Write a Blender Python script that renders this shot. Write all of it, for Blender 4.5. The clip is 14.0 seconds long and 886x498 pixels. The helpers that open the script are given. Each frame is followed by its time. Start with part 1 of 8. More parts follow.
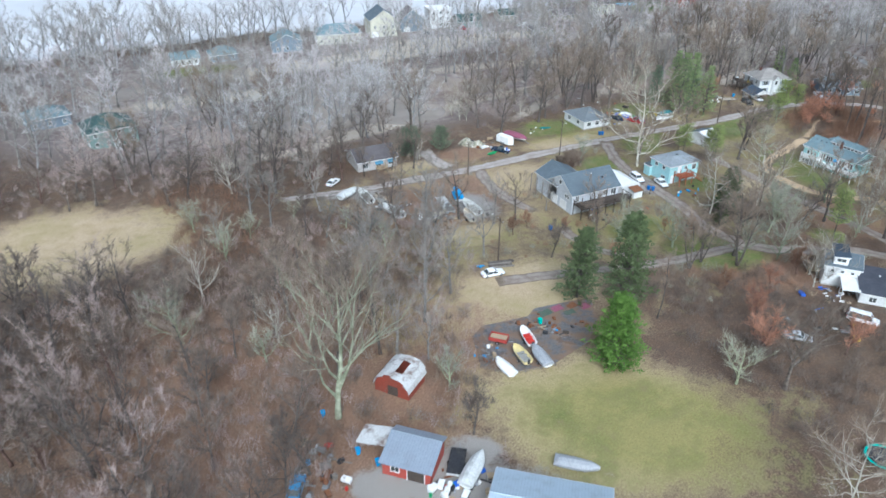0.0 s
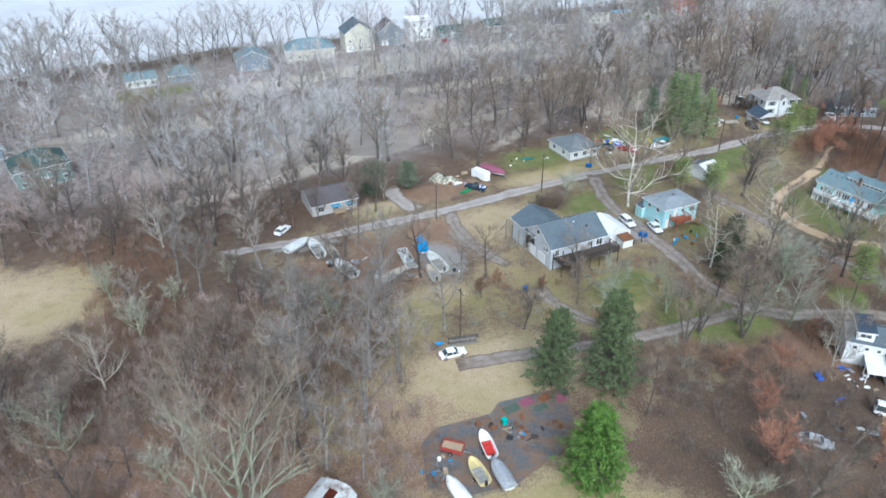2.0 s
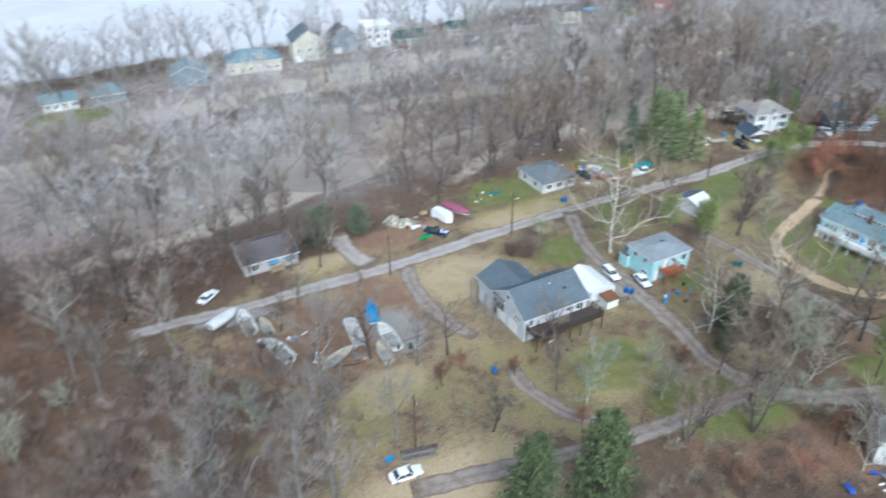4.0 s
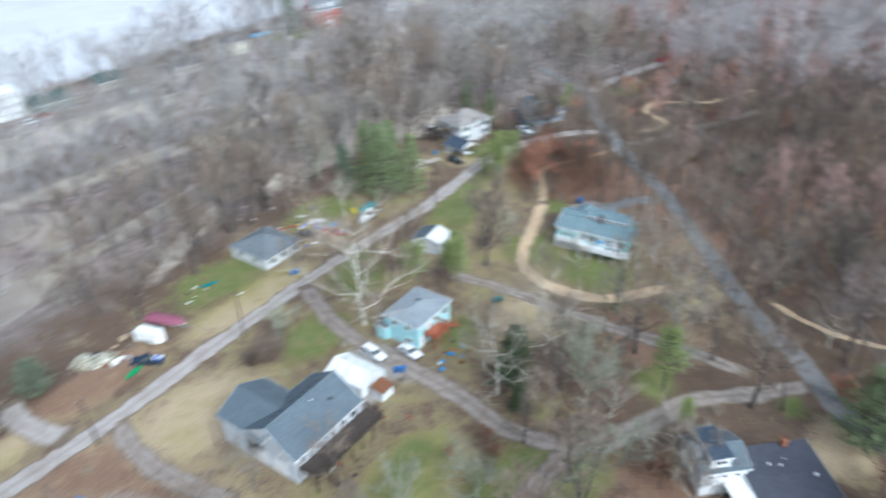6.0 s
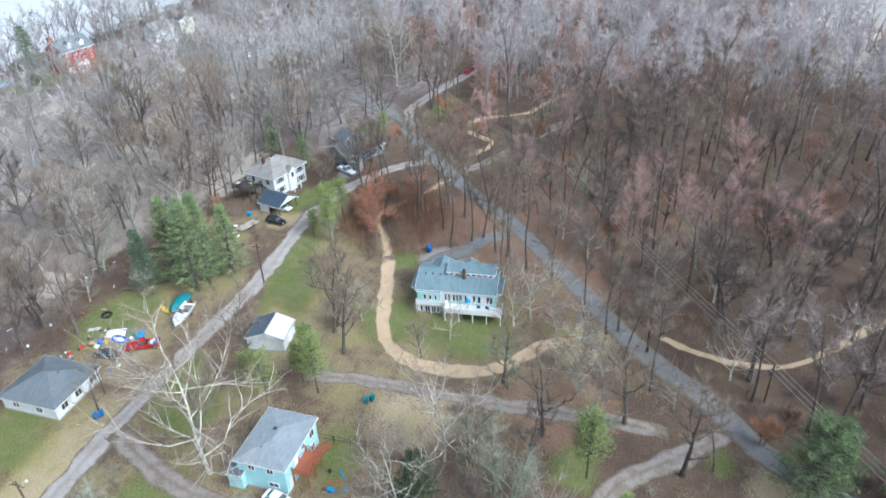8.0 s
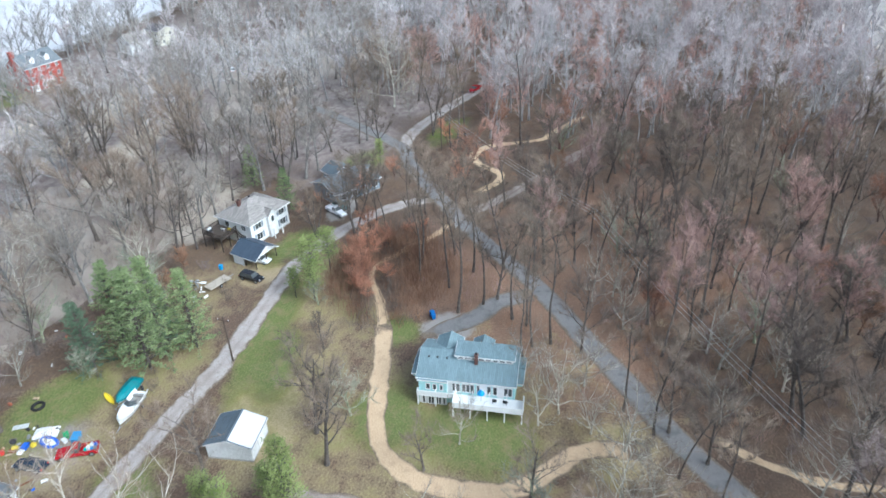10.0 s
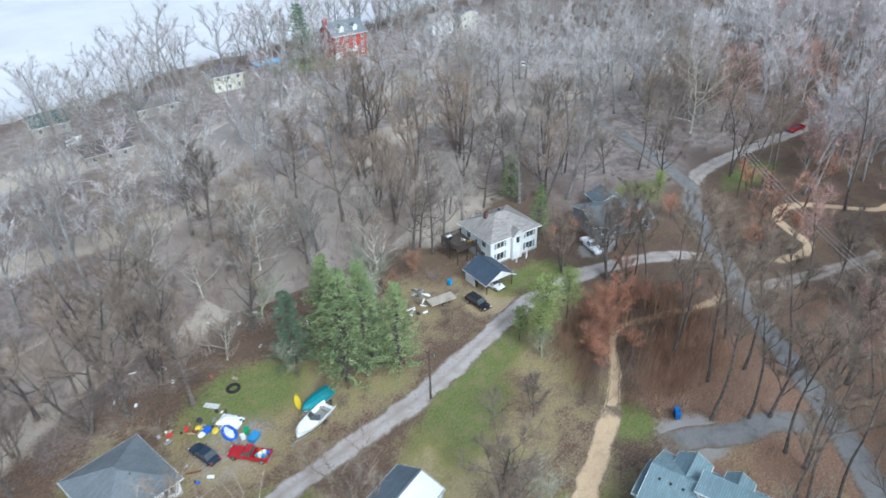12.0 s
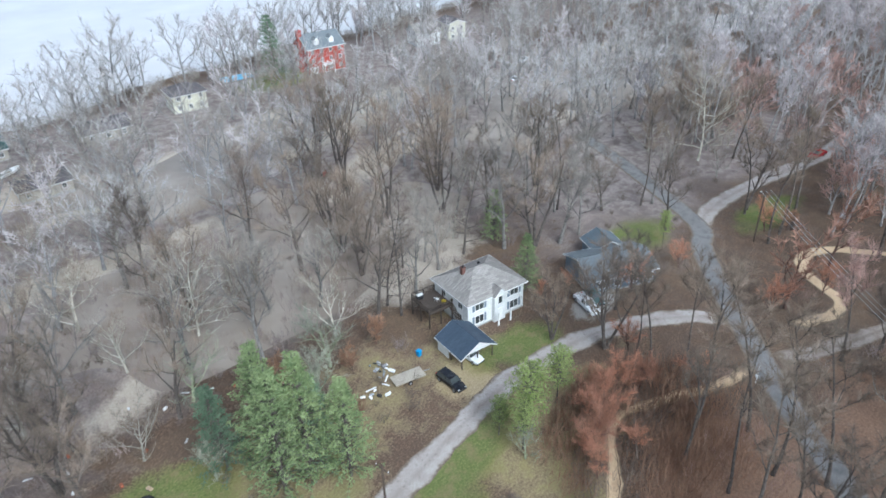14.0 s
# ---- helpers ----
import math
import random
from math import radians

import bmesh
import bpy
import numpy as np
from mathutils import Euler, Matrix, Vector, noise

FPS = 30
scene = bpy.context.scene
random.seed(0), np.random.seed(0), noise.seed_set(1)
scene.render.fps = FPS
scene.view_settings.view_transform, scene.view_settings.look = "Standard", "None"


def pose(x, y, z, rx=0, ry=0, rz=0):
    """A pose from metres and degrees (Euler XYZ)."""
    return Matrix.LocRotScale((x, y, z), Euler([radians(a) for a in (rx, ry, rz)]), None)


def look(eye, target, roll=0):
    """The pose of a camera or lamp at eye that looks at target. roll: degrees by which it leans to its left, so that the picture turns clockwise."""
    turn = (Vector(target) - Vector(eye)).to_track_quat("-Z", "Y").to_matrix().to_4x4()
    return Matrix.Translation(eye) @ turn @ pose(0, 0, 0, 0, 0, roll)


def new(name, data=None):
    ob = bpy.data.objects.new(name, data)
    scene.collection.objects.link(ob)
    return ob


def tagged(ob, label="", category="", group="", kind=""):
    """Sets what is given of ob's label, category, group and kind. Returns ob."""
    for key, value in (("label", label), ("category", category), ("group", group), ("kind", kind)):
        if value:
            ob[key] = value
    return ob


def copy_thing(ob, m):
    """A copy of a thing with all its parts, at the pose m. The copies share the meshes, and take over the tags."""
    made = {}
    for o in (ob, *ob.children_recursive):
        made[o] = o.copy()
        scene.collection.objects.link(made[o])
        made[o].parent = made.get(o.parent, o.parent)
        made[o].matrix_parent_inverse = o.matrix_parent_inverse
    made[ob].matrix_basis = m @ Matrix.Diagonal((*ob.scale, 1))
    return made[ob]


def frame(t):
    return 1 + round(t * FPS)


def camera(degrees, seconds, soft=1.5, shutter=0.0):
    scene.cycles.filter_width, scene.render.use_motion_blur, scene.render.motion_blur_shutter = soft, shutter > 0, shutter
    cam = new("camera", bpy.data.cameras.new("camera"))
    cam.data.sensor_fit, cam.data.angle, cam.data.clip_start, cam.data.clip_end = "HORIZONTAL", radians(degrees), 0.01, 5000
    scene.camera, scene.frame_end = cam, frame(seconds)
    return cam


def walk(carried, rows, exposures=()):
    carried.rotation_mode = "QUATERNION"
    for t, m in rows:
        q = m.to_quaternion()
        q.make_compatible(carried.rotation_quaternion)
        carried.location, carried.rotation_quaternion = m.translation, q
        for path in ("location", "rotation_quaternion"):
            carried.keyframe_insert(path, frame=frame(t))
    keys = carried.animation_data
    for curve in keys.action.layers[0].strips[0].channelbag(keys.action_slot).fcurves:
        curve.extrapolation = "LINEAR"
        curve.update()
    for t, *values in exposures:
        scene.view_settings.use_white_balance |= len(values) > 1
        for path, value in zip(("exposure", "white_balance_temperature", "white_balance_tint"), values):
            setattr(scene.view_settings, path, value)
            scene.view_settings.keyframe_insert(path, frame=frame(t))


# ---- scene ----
cam = camera(64.2, 14.0, soft=1.6, shutter=0.5)
PATH = [
    (0, (-0.176, -1.265, 78.188), (0.580, 0.281, 77.169), 0.4),
    (0.5, (5.253, 2.801, 78.318), (6.003, 4.348, 77.298), 0.1),
    (1, (10.102, 7.330, 78.429), (10.851, 8.877, 77.407), 0.0),
    (1.5, (14.594, 12.195, 78.491), (15.340, 13.743, 77.468), -0.0),
    (2, (18.878, 17.433, 78.575), (19.623, 18.981, 77.550), -0.2),
    (2.2, (20.544, 19.583, 78.635), (21.287, 21.131, 77.610), -0.2),
    (3.75, (32.500, 37.000, 79.300), (33.235, 38.530, 78.235), -0.4),
    (4.3, (36.365, 43.91, 79.953), (37.337, 45.306, 78.901), -0.6),
    (4.5, (37.543, 46.436, 79.982), (38.637, 47.737, 78.927), -0.6),
    (5, (40.341, 53.119, 80.201), (41.55, 54.311, 79.144), -0.6),
    (5.5, (44.268, 58.735, 80.157), (45.477, 59.928, 79.101), -0.7),
    (6, (50.328, 62.474, 79.094), (51.706, 63.472, 78.043), -1.8),
    (6.5, (53.992, 69.436, 79.14), (55.605, 69.954, 78.077), -2.0),
    (7, (58.821, 73.832, 78.994), (60.435, 74.351, 77.933), -2.1),
    (7.5, (64.193, 77.714, 78.827), (65.807, 78.233, 77.766), -2.1),
    (8, (69.948, 81.186, 78.636), (71.564, 81.705, 77.577), -2.1),
    (8.5, (75.968, 84.224, 78.387), (77.584, 84.741, 77.329), -1.9),
    (8.7, (78.427, 85.156, 78.242), (80.043, 85.678, 77.184), -1.9),
    (11, (104.847, 95.698, 72.616), (106.466, 96.212, 71.561), -2.3),
    (11.5, (108.568, 98.709, 71.437), (110.015, 99.613, 70.393), -1.0),
    (11.7, (110.909, 98.793, 71.224), (112.198, 99.91, 70.18), -0.7),
    (12, (114.861, 98.855, 71.077), (116.133, 99.992, 70.033), -1.3),
    (12.5, (119.689, 100.966, 70.989), (120.961, 102.102, 69.944), -1.3),
    (13, (124.567, 103.458, 70.979), (125.837, 104.595, 69.934), -1.1),
    (13.5, (129.555, 106.293, 70.469), (130.825, 107.431, 69.425), -1.3),
    (14, (134.327, 109.325, 69.222), (135.598, 110.463, 68.178), -1.6),
]
walk(cam, [(t, look(eye, target, roll)) for t, eye, target, roll in PATH],
     exposures=[(0.0, 0.61, 5240, 2.5), (5.4, 0.60, 5240, 2.5), (6.6, 0.86, 5240, 2.5), (11.0, 0.88, 5240, 2.5), (11.9, 0.62, 5240, 2.5), (14.0, 0.62, 5240, 2.5)])

# ---- world and sun: a dull wet winter day ----
world = bpy.data.worlds.new("overcast")
scene.world = world
world.use_nodes = True
wn = world.node_tree.nodes
sky = wn.new("ShaderNodeTexSky")
sky.sky_type = "NISHITA"
sky.sun_disc = False
sky.sun_elevation, sky.sun_rotation = radians(42), radians(200)
sky.air_density, sky.dust_density, sky.ozone_density = 1.0, 6.0, 0.6
wn["Background"].inputs["Strength"].default_value = 0.13
dull = wn.new("ShaderNodeHueSaturation")
dull.inputs["Saturation"].default_value = 0.45
world.node_tree.links.new(sky.outputs[0], dull.inputs["Color"])
world.node_tree.links.new(dull.outputs[0], wn["Background"].inputs["Color"])
sun_data = bpy.data.lights.new("sun", "SUN")
sun_data.energy, sun_data.angle, sun_data.color = 1.1, radians(30), (1.0, 0.97, 0.93)
sun = new("sun", sun_data)
sun.matrix_world = look((0, 0, 200), (0.34 * 80, 0.94 * 80, 120))
# ---- materials ----
MATS = {}


class Nodes:
    """Short hand for a node tree."""

    def __init__(self, mat):
        self.t = mat.node_tree
        self.bsdf = self.t.nodes["Principled BSDF"]

    def n(self, kind, **values):
        node = self.t.nodes.new("ShaderNode" + kind)
        for key, v in values.items():
            node.inputs[key].default_value = v
        return node

    def link(self, a, b):
        self.t.links.new(a, b)

    def pos(self):
        return self.n("NewGeometry").outputs["Position"]

    def noise(self, scale, detail=4.0, rough=0.6, vec=None):
        node = self.n("TexNoise", Scale=scale, Detail=detail, Roughness=rough)
        self.link(vec or self.pos(), node.inputs["Vector"])
        return node.outputs["Fac"]

    def ramp(self, fac, *stops):
        node = self.t.nodes.new("ShaderNodeValToRGB")
        el = node.color_ramp.elements
        while len(el) < len(stops):
            el.new(0.5)
        for e, (p, c) in zip(el, stops):
            e.position = p
            e.color = (*c, 1) if len(c) == 3 else c
        self.link(fac, node.inputs["Fac"])
        return node.outputs["Color"]

    def mix(self, fac, a, b, blend="MIX"):
        node = self.t.nodes.new("ShaderNodeMix")
        node.data_type, node.blend_type = "RGBA", blend
        for socket, v in ((node.inputs[0], fac), (node.inputs[6], a), (node.inputs[7], b)):
            if isinstance(v, (int, float)):
                socket.default_value = v
            elif isinstance(v, tuple):
                socket.default_value = (*v, 1)
            else:
                self.link(v, socket)
        return node.outputs[2]

    def math(self, op, a, b=0.0):
        node = self.t.nodes.new("ShaderNodeMath")
        node.operation = op
        for socket, v in zip(node.inputs, (a, b)):
            if isinstance(v, (int, float)):
                socket.default_value = v
            else:
                self.link(v, socket)
        return node.outputs[0]

    def bump(self, height, strength=0.3, distance=0.05):
        node = self.n("Bump", Strength=strength, Distance=distance)
        self.link(height, node.inputs["Height"])
        self.link(node.outputs[0], self.bsdf.inputs["Normal"])

    def out(self, colour, rough=0.8, metal=0.0, spec=0.3):
        if isinstance(colour, tuple):
            self.bsdf.inputs["Base Color"].default_value = (*colour, 1)
        else:
            self.link(colour, self.bsdf.inputs["Base Color"])
        if isinstance(rough, (int, float)):
            self.bsdf.inputs["Roughness"].default_value = rough
        else:
            self.link(rough, self.bsdf.inputs["Roughness"])
        self.bsdf.inputs["Metallic"].default_value = metal
        self.bsdf.inputs["Specular IOR Level"].default_value = spec


def material(name):
    m = bpy.data.materials.new(name)
    m.use_nodes = True
    MATS[name] = m
    return Nodes(m)


def worn(name, colour, rough=0.6, metal=0.0, vary=0.25, scale=0.7, fine=6.0, spec=0.3, dirt=(0.12, 0.10, 0.08), dirty=0.3, bump=0.0):
    """A painted or coated surface with stains at two scales and a shift from piece to piece."""
    m = material(name)
    a = m.noise(scale, 4)
    b = m.noise(fine, 3)
    dark = tuple(c * (1 - vary) for c in colour)
    light = tuple(min(0.95, c * (1 + vary * 0.6)) for c in colour)
    c = m.ramp(b, (0.3, dark), (0.7, light))
    stain = m.ramp(a, (0.5, (0, 0, 0)), (0.75, (dirty, dirty, dirty)))
    c = m.mix(stain, c, dirt)
    m.out(c, rough, metal, spec)
    if bump:
        m.bump(b, bump, 0.03)
    return MATS[name]


def striped(name, colour, step, axis="z", depth=0.35, rough=0.6, metal=0.0, vary=0.15, dirty=0.25, dirt=(0.14, 0.12, 0.10), dark=0.75):
    """Lap siding, ribbed metal or boards: grooves every step metres along one of the object's own axes."""
    m = material(name)
    tex = m.t.nodes.new("ShaderNodeTexCoord")
    sep = m.t.nodes.new("ShaderNodeSeparateXYZ")
    m.link(tex.outputs["Object"], sep.inputs[0])
    f = m.math("FRACT", m.math("DIVIDE", sep.outputs["XYZ".index(axis.upper())], step))
    line = m.ramp(f, (0.0, (dark,) * 3), (0.14, (1, 1, 1)), (1.0, (1, 1, 1)))
    b = m.noise(3.0, 4)
    c = m.ramp(b, (0.3, tuple(v * (1 - vary) for v in colour)), (0.7, tuple(min(0.95, v * (1 + vary * 0.6)) for v in colour)))
    stain = m.ramp(m.noise(0.5, 5), (0.5, (0, 0, 0)), (0.75, (dirty,) * 3))
    c = m.mix(stain, c, dirt)
    c = m.mix(1.0, c, line, "MULTIPLY")
    m.out(c, rough, metal)
    m.bump(f, depth, 0.02)
    return MATS[name]


def shingle(name, colour, vary=0.16):
    """Asphalt shingles in courses, with mottling tab by tab, streaks and damp."""
    m = material(name)
    tex = m.t.nodes.new("ShaderNodeTexCoord")
    brick = m.n("TexBrick", Scale=1.0)
    brick.inputs["Brick Width"].default_value = 0.9
    brick.inputs["Row Height"].default_value = 0.28
    brick.inputs["Mortar Size"].default_value = 0.02
    brick.inputs["Color1"].default_value = (*(c * (1 - vary) for c in colour), 1)
    brick.inputs["Color2"].default_value = (*(c * (1 + vary) for c in colour), 1)
    brick.inputs["Mortar"].default_value = (*(c * 0.55 for c in colour), 1)
    m.link(tex.outputs["Object"], brick.inputs["Vector"])
    big = m.noise(0.35, 5)
    c = m.mix(0.35, brick.outputs["Color"], m.ramp(m.noise(9.0, 3), (0.3, tuple(v * 0.6 for v in colour)), (0.7, tuple(v * 1.4 for v in colour))))
    c = m.mix(m.ramp(big, (0.45, (0, 0, 0)), (0.7, (0.3,) * 3)), c, tuple(v * 0.65 for v in colour))
    m.out(c, m.ramp(big, (0.3, (0.55,) * 3), (0.7, (0.85,) * 3)), 0.0, 0.35)
    m.bump(brick.outputs["Fac"], 0.25, 0.02)
    return MATS[name]


# walls
striped("siding_grey", (0.56, 0.585, 0.615), 0.2)
striped("siding_white", (0.72, 0.73, 0.72), 0.2)
striped("siding_cream", (0.62, 0.60, 0.48), 0.2)
striped("siding_turquoise", (0.42, 0.68, 0.70), 0.22)
striped("siding_dull", (0.50, 0.475, 0.455), 0.2, dirty=0.6)
striped("siding_teal", (0.40, 0.66, 0.66), 0.2)
striped("siding_slate", (0.20, 0.25, 0.30), 0.2)
striped("siding_green", (0.20, 0.28, 0.26), 0.2)
striped("siding_tan", (0.42, 0.38, 0.32), 0.2)
striped("board_red", (0.24, 0.055, 0.035), 0.3, "x", dirty=0.5)
striped("brick_red", (0.38, 0.075, 0.055), 0.09, vary=0.35)
worn("concrete", (0.42, 0.41, 0.39), 0.9, vary=0.2, bump=0.3)
# roofs
shingle("shingle_slate", (0.11, 0.135, 0.155))
shingle("shingle_blue", (0.165, 0.228, 0.25))
shingle("shingle_grey", (0.265, 0.242, 0.222), 0.34)
shingle("shingle_pale", (0.27, 0.295, 0.315), 0.18)
shingle("shingle_dark", (0.065, 0.068, 0.085))
shingle("shingle_navy", (0.055, 0.075, 0.105))
shingle("shingle_brown", (0.115, 0.102, 0.105))
shingle("shingle_mid", (0.16, 0.178, 0.19))
shingle("shingle_green", (0.05, 0.09, 0.085))
striped("metal_pale", (0.42, 0.49, 0.56), 0.4, "x", rough=0.4, metal=0.3, vary=0.08)
striped("metal_grey", (0.30, 0.34, 0.40), 0.4, "x", rough=0.45, metal=0.3, vary=0.1)
# paint and stuff
worn("white_paint", (0.78, 0.78, 0.77), 0.5, vary=0.1, dirty=0.15)
worn("white_vinyl", (0.70, 0.70, 0.69), 0.45, vary=0.06, dirty=0.12)
worn("dark_wood", (0.07, 0.055, 0.045), 0.8, vary=0.4)
worn("grey_wood", (0.20, 0.18, 0.16), 0.85, vary=0.35)
worn("orange_stain", (0.36, 0.115, 0.06), 0.7, vary=0.3)
worn("tan_wood", (0.38, 0.29, 0.19), 0.8, vary=0.3)
worn("pole_wood", (0.10, 0.075, 0.06), 0.9, vary=0.4)
worn("red_brick_plain", (0.32, 0.08, 0.05), 0.85, vary=0.4)
worn("copper_brick", (0.34, 0.14, 0.07), 0.8, vary=0.4)
worn("tyre_black", (0.018, 0.018, 0.019), 0.8)
worn("rim_grey", (0.40, 0.41, 0.42), 0.35, 0.8)
worn("steel", (0.33, 0.34, 0.35), 0.45, 0.6, vary=0.3)
worn("black_plastic", (0.03, 0.03, 0.033), 0.55)
worn("awning_blue", (0.09, 0.24, 0.36), 0.7, vary=0.3, dirty=0.4)
worn("tarp_blue", (0.03, 0.28, 0.60), 0.45, vary=0.35, bump=0.4)
worn("bin_blue", (0.02, 0.14, 0.42), 0.5)
worn("tarp_teal", (0.02, 0.20, 0.22), 0.5, vary=0.35, bump=0.4)
worn("tarp_grey", (0.34, 0.35, 0.37), 0.5, vary=0.3, bump=0.5)
worn("tarp_silver", (0.55, 0.56, 0.55), 0.5, vary=0.3, bump=0.5)
worn("tarp_plum", (0.26, 0.085, 0.13), 0.6, vary=0.3, bump=0.4)
worn("cover_charcoal", (0.035, 0.036, 0.042), 0.7, vary=0.4, bump=0.4)
worn("gelcoat_white", (0.78, 0.78, 0.76), 0.3, vary=0.08, dirty=0.2, spec=0.5)
worn("gelcoat_old", (0.60, 0.60, 0.57), 0.5, vary=0.25, scale=1.3, dirty=0.7, dirt=(0.17, 0.16, 0.13))
worn("gelcoat_cream", (0.62, 0.52, 0.26), 0.4, vary=0.12, dirty=0.3)
worn("gelcoat_tan", (0.42, 0.37, 0.30), 0.5, vary=0.25, dirty=0.45)
worn("gelcoat_red", (0.34, 0.05, 0.04), 0.35, vary=0.15)
worn("gelcoat_sky", (0.16, 0.42, 0.62), 0.35, vary=0.15)
worn("boat_inside", (0.30, 0.29, 0.27), 0.7, vary=0.35, dirty=0.5)
worn("kayak_yellow", (0.72, 0.55, 0.03), 0.45, vary=0.1)
worn("plastic_green", (0.03, 0.28, 0.10), 0.5, vary=0.2)
worn("plastic_teal", (0.02, 0.42, 0.34), 0.5, vary=0.2)
worn("plastic_red", (0.48, 0.04, 0.03), 0.5, vary=0.2)
worn("plastic_blue", (0.03, 0.12, 0.55), 0.5, vary=0.2)
worn("plastic_yellow", (0.65, 0.50, 0.04), 0.5, vary=0.2)
worn("plastic_white", (0.75, 0.75, 0.74), 0.5, vary=0.15)
worn("chimney_brown", (0.15, 0.075, 0.06), 0.85, vary=0.35)
worn("rug_green", (0.085, 0.12, 0.09), 0.9, vary=0.4, dirty=0.5)
worn("rust", (0.20, 0.085, 0.04), 0.85, vary=0.5)
worn("car_white", (0.78, 0.79, 0.80), 0.25, vary=0.04, dirty=0.15, spec=0.5)
worn("car_black", (0.012, 0.013, 0.017), 0.2, vary=0.1, spec=0.5)
worn("car_red", (0.36, 0.012, 0.02), 0.25, vary=0.1, spec=0.5)
worn("car_navy", (0.02, 0.035, 0.06), 0.25, vary=0.1, spec=0.5)
worn("car_green", (0.07, 0.12, 0.11), 0.3, vary=0.1, spec=0.5)
worn("car_sky", (0.05, 0.25, 0.50), 0.3, vary=0.1, spec=0.5)
worn("car_silver", (0.45, 0.46, 0.48), 0.3, 0.3, vary=0.08)
worn("lamp_red", (0.45, 0.01, 0.01), 0.3)
worn("lamp_clear", (0.75, 0.75, 0.72), 0.2)
g = material("camo_tarp")
c = g.ramp(g.noise(1.1, 4, 0.6), (0.38, (0.15, 0.165, 0.115)), (0.46, (0.34, 0.31, 0.235)), (0.55, (0.42, 0.39, 0.31)), (0.62, (0.58, 0.56, 0.50)))
c = g.mix(g.ramp(g.noise(2.3, 3), (0.56, (0, 0, 0)), (0.6, (0.8,) * 3)), c, (0.12, 0.105, 0.08))
g.out(c, 0.8)
g.bump(g.noise(2.5, 4), 0.5, 0.1)
# dark glass, its base colour lifted to stand for reflected sky
g = material("glass_dark")
g.out(g.ramp(g.noise(0.4, 2), (0.3, (0.04, 0.046, 0.047)), (0.7, (0.105, 0.115, 0.115))), 0.1, 0.0, 0.7)
# rusted sheet roof of the barn
g = material("rusty_sheet")
r1 = g.noise(0.45, 6, 0.65)
c = g.ramp(g.noise(5.0, 4), (0.3, (0.46, 0.455, 0.445)), (0.7, (0.68, 0.675, 0.66)))
c = g.mix(g.ramp(r1, (0.5, (0, 0, 0)), (0.62, (0.8,) * 3)), c, (0.15, 0.085, 0.06))
g.out(c, 0.6, 0.2)


def bark(name, a, b, scale=2.0):
    m = material(name)
    info = m.n("ObjectInfo")
    grain = m.noise(scale, 5)
    c = m.ramp(grain, (0.32, a), (0.68, b))
    shift = m.ramp(info.outputs["Random"], (0.0, (0.7, 0.7, 0.7)), (1.0, (1.25, 1.2, 1.15)))
    m.out(m.mix(1.0, c, shift, "MULTIPLY"), 0.9, 0.0, 0.15)


bark("bark_dark", (0.066, 0.058, 0.052), (0.17, 0.15, 0.135))
bark("bark_grey", (0.11, 0.105, 0.10), (0.27, 0.26, 0.245))
bark("bark_pale", (0.34, 0.325, 0.27), (0.66, 0.64, 0.57), 0.6)
bark("bark_lichen", (0.15, 0.17, 0.105), (0.36, 0.395, 0.28), 1.2)
bark("bark_red", (0.09, 0.06, 0.05), (0.20, 0.13, 0.11))
# bark of the far woods, paled to paint haze into its colour
bark("bark_hazed", (0.22, 0.217, 0.22), (0.36, 0.355, 0.36))
bark("twig_umber", (0.115, 0.095, 0.08), (0.245, 0.205, 0.178), 0.5)
bark("twig_brown", (0.155, 0.122, 0.096), (0.31, 0.257, 0.208), 0.5)
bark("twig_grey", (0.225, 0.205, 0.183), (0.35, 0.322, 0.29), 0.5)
# grey far twigs with distance haze put into the colour
bark("twig_grey_hazed", (0.35, 0.343, 0.347), (0.46, 0.45, 0.455), 0.5)
bark("twig_red", (0.36, 0.17, 0.11), (0.52, 0.285, 0.195), 0.4)
bark("twig_rose", (0.32, 0.215, 0.19), (0.47, 0.335, 0.30), 0.4)
bark("twig_plum", (0.235, 0.19, 0.178), (0.40, 0.335, 0.315), 0.4)
# mauve far twigs, lightened the same way for haze
bark("twig_mauve_hazed", (0.40, 0.375, 0.385), (0.53, 0.50, 0.512), 0.4)
bark("twig_russet", (0.27, 0.155, 0.115), (0.43, 0.265, 0.20), 0.4)
bark("twig_rust", (0.20, 0.118, 0.078), (0.37, 0.235, 0.16), 0.4)
bark("twig_lichen", (0.19, 0.195, 0.155), (0.40, 0.405, 0.335), 0.6)
bark("twig_tan", (0.26, 0.208, 0.14), (0.46, 0.39, 0.28), 0.5)
bark("needle_dark", (0.058, 0.08, 0.04), (0.155, 0.20, 0.095), 0.8)
bark("needle_pine", (0.12, 0.165, 0.075), (0.285, 0.355, 0.175), 0.5)
bark("needle_bluish", (0.095, 0.15, 0.095), (0.25, 0.335, 0.215), 0.5)
bark("needle_bright", (0.08, 0.155, 0.026), (0.225, 0.37, 0.082), 0.7)
bark("needle_yellow", (0.15, 0.195, 0.06), (0.34, 0.40, 0.155), 0.5)
bark("bark_bleached", (0.25, 0.238, 0.20), (0.53, 0.51, 0.45), 0.7)
bark("bark_moss", (0.21, 0.23, 0.15), (0.45, 0.475, 0.36), 1.0)
bark("needle_grey", (0.10, 0.13, 0.088), (0.235, 0.275, 0.19), 0.6)

# muddy flood and river water
w = material("water_mud")
c = w.ramp(w.noise(0.05, 4), (0.35, (0.25, 0.205, 0.165)), (0.65, (0.37, 0.315, 0.265)))
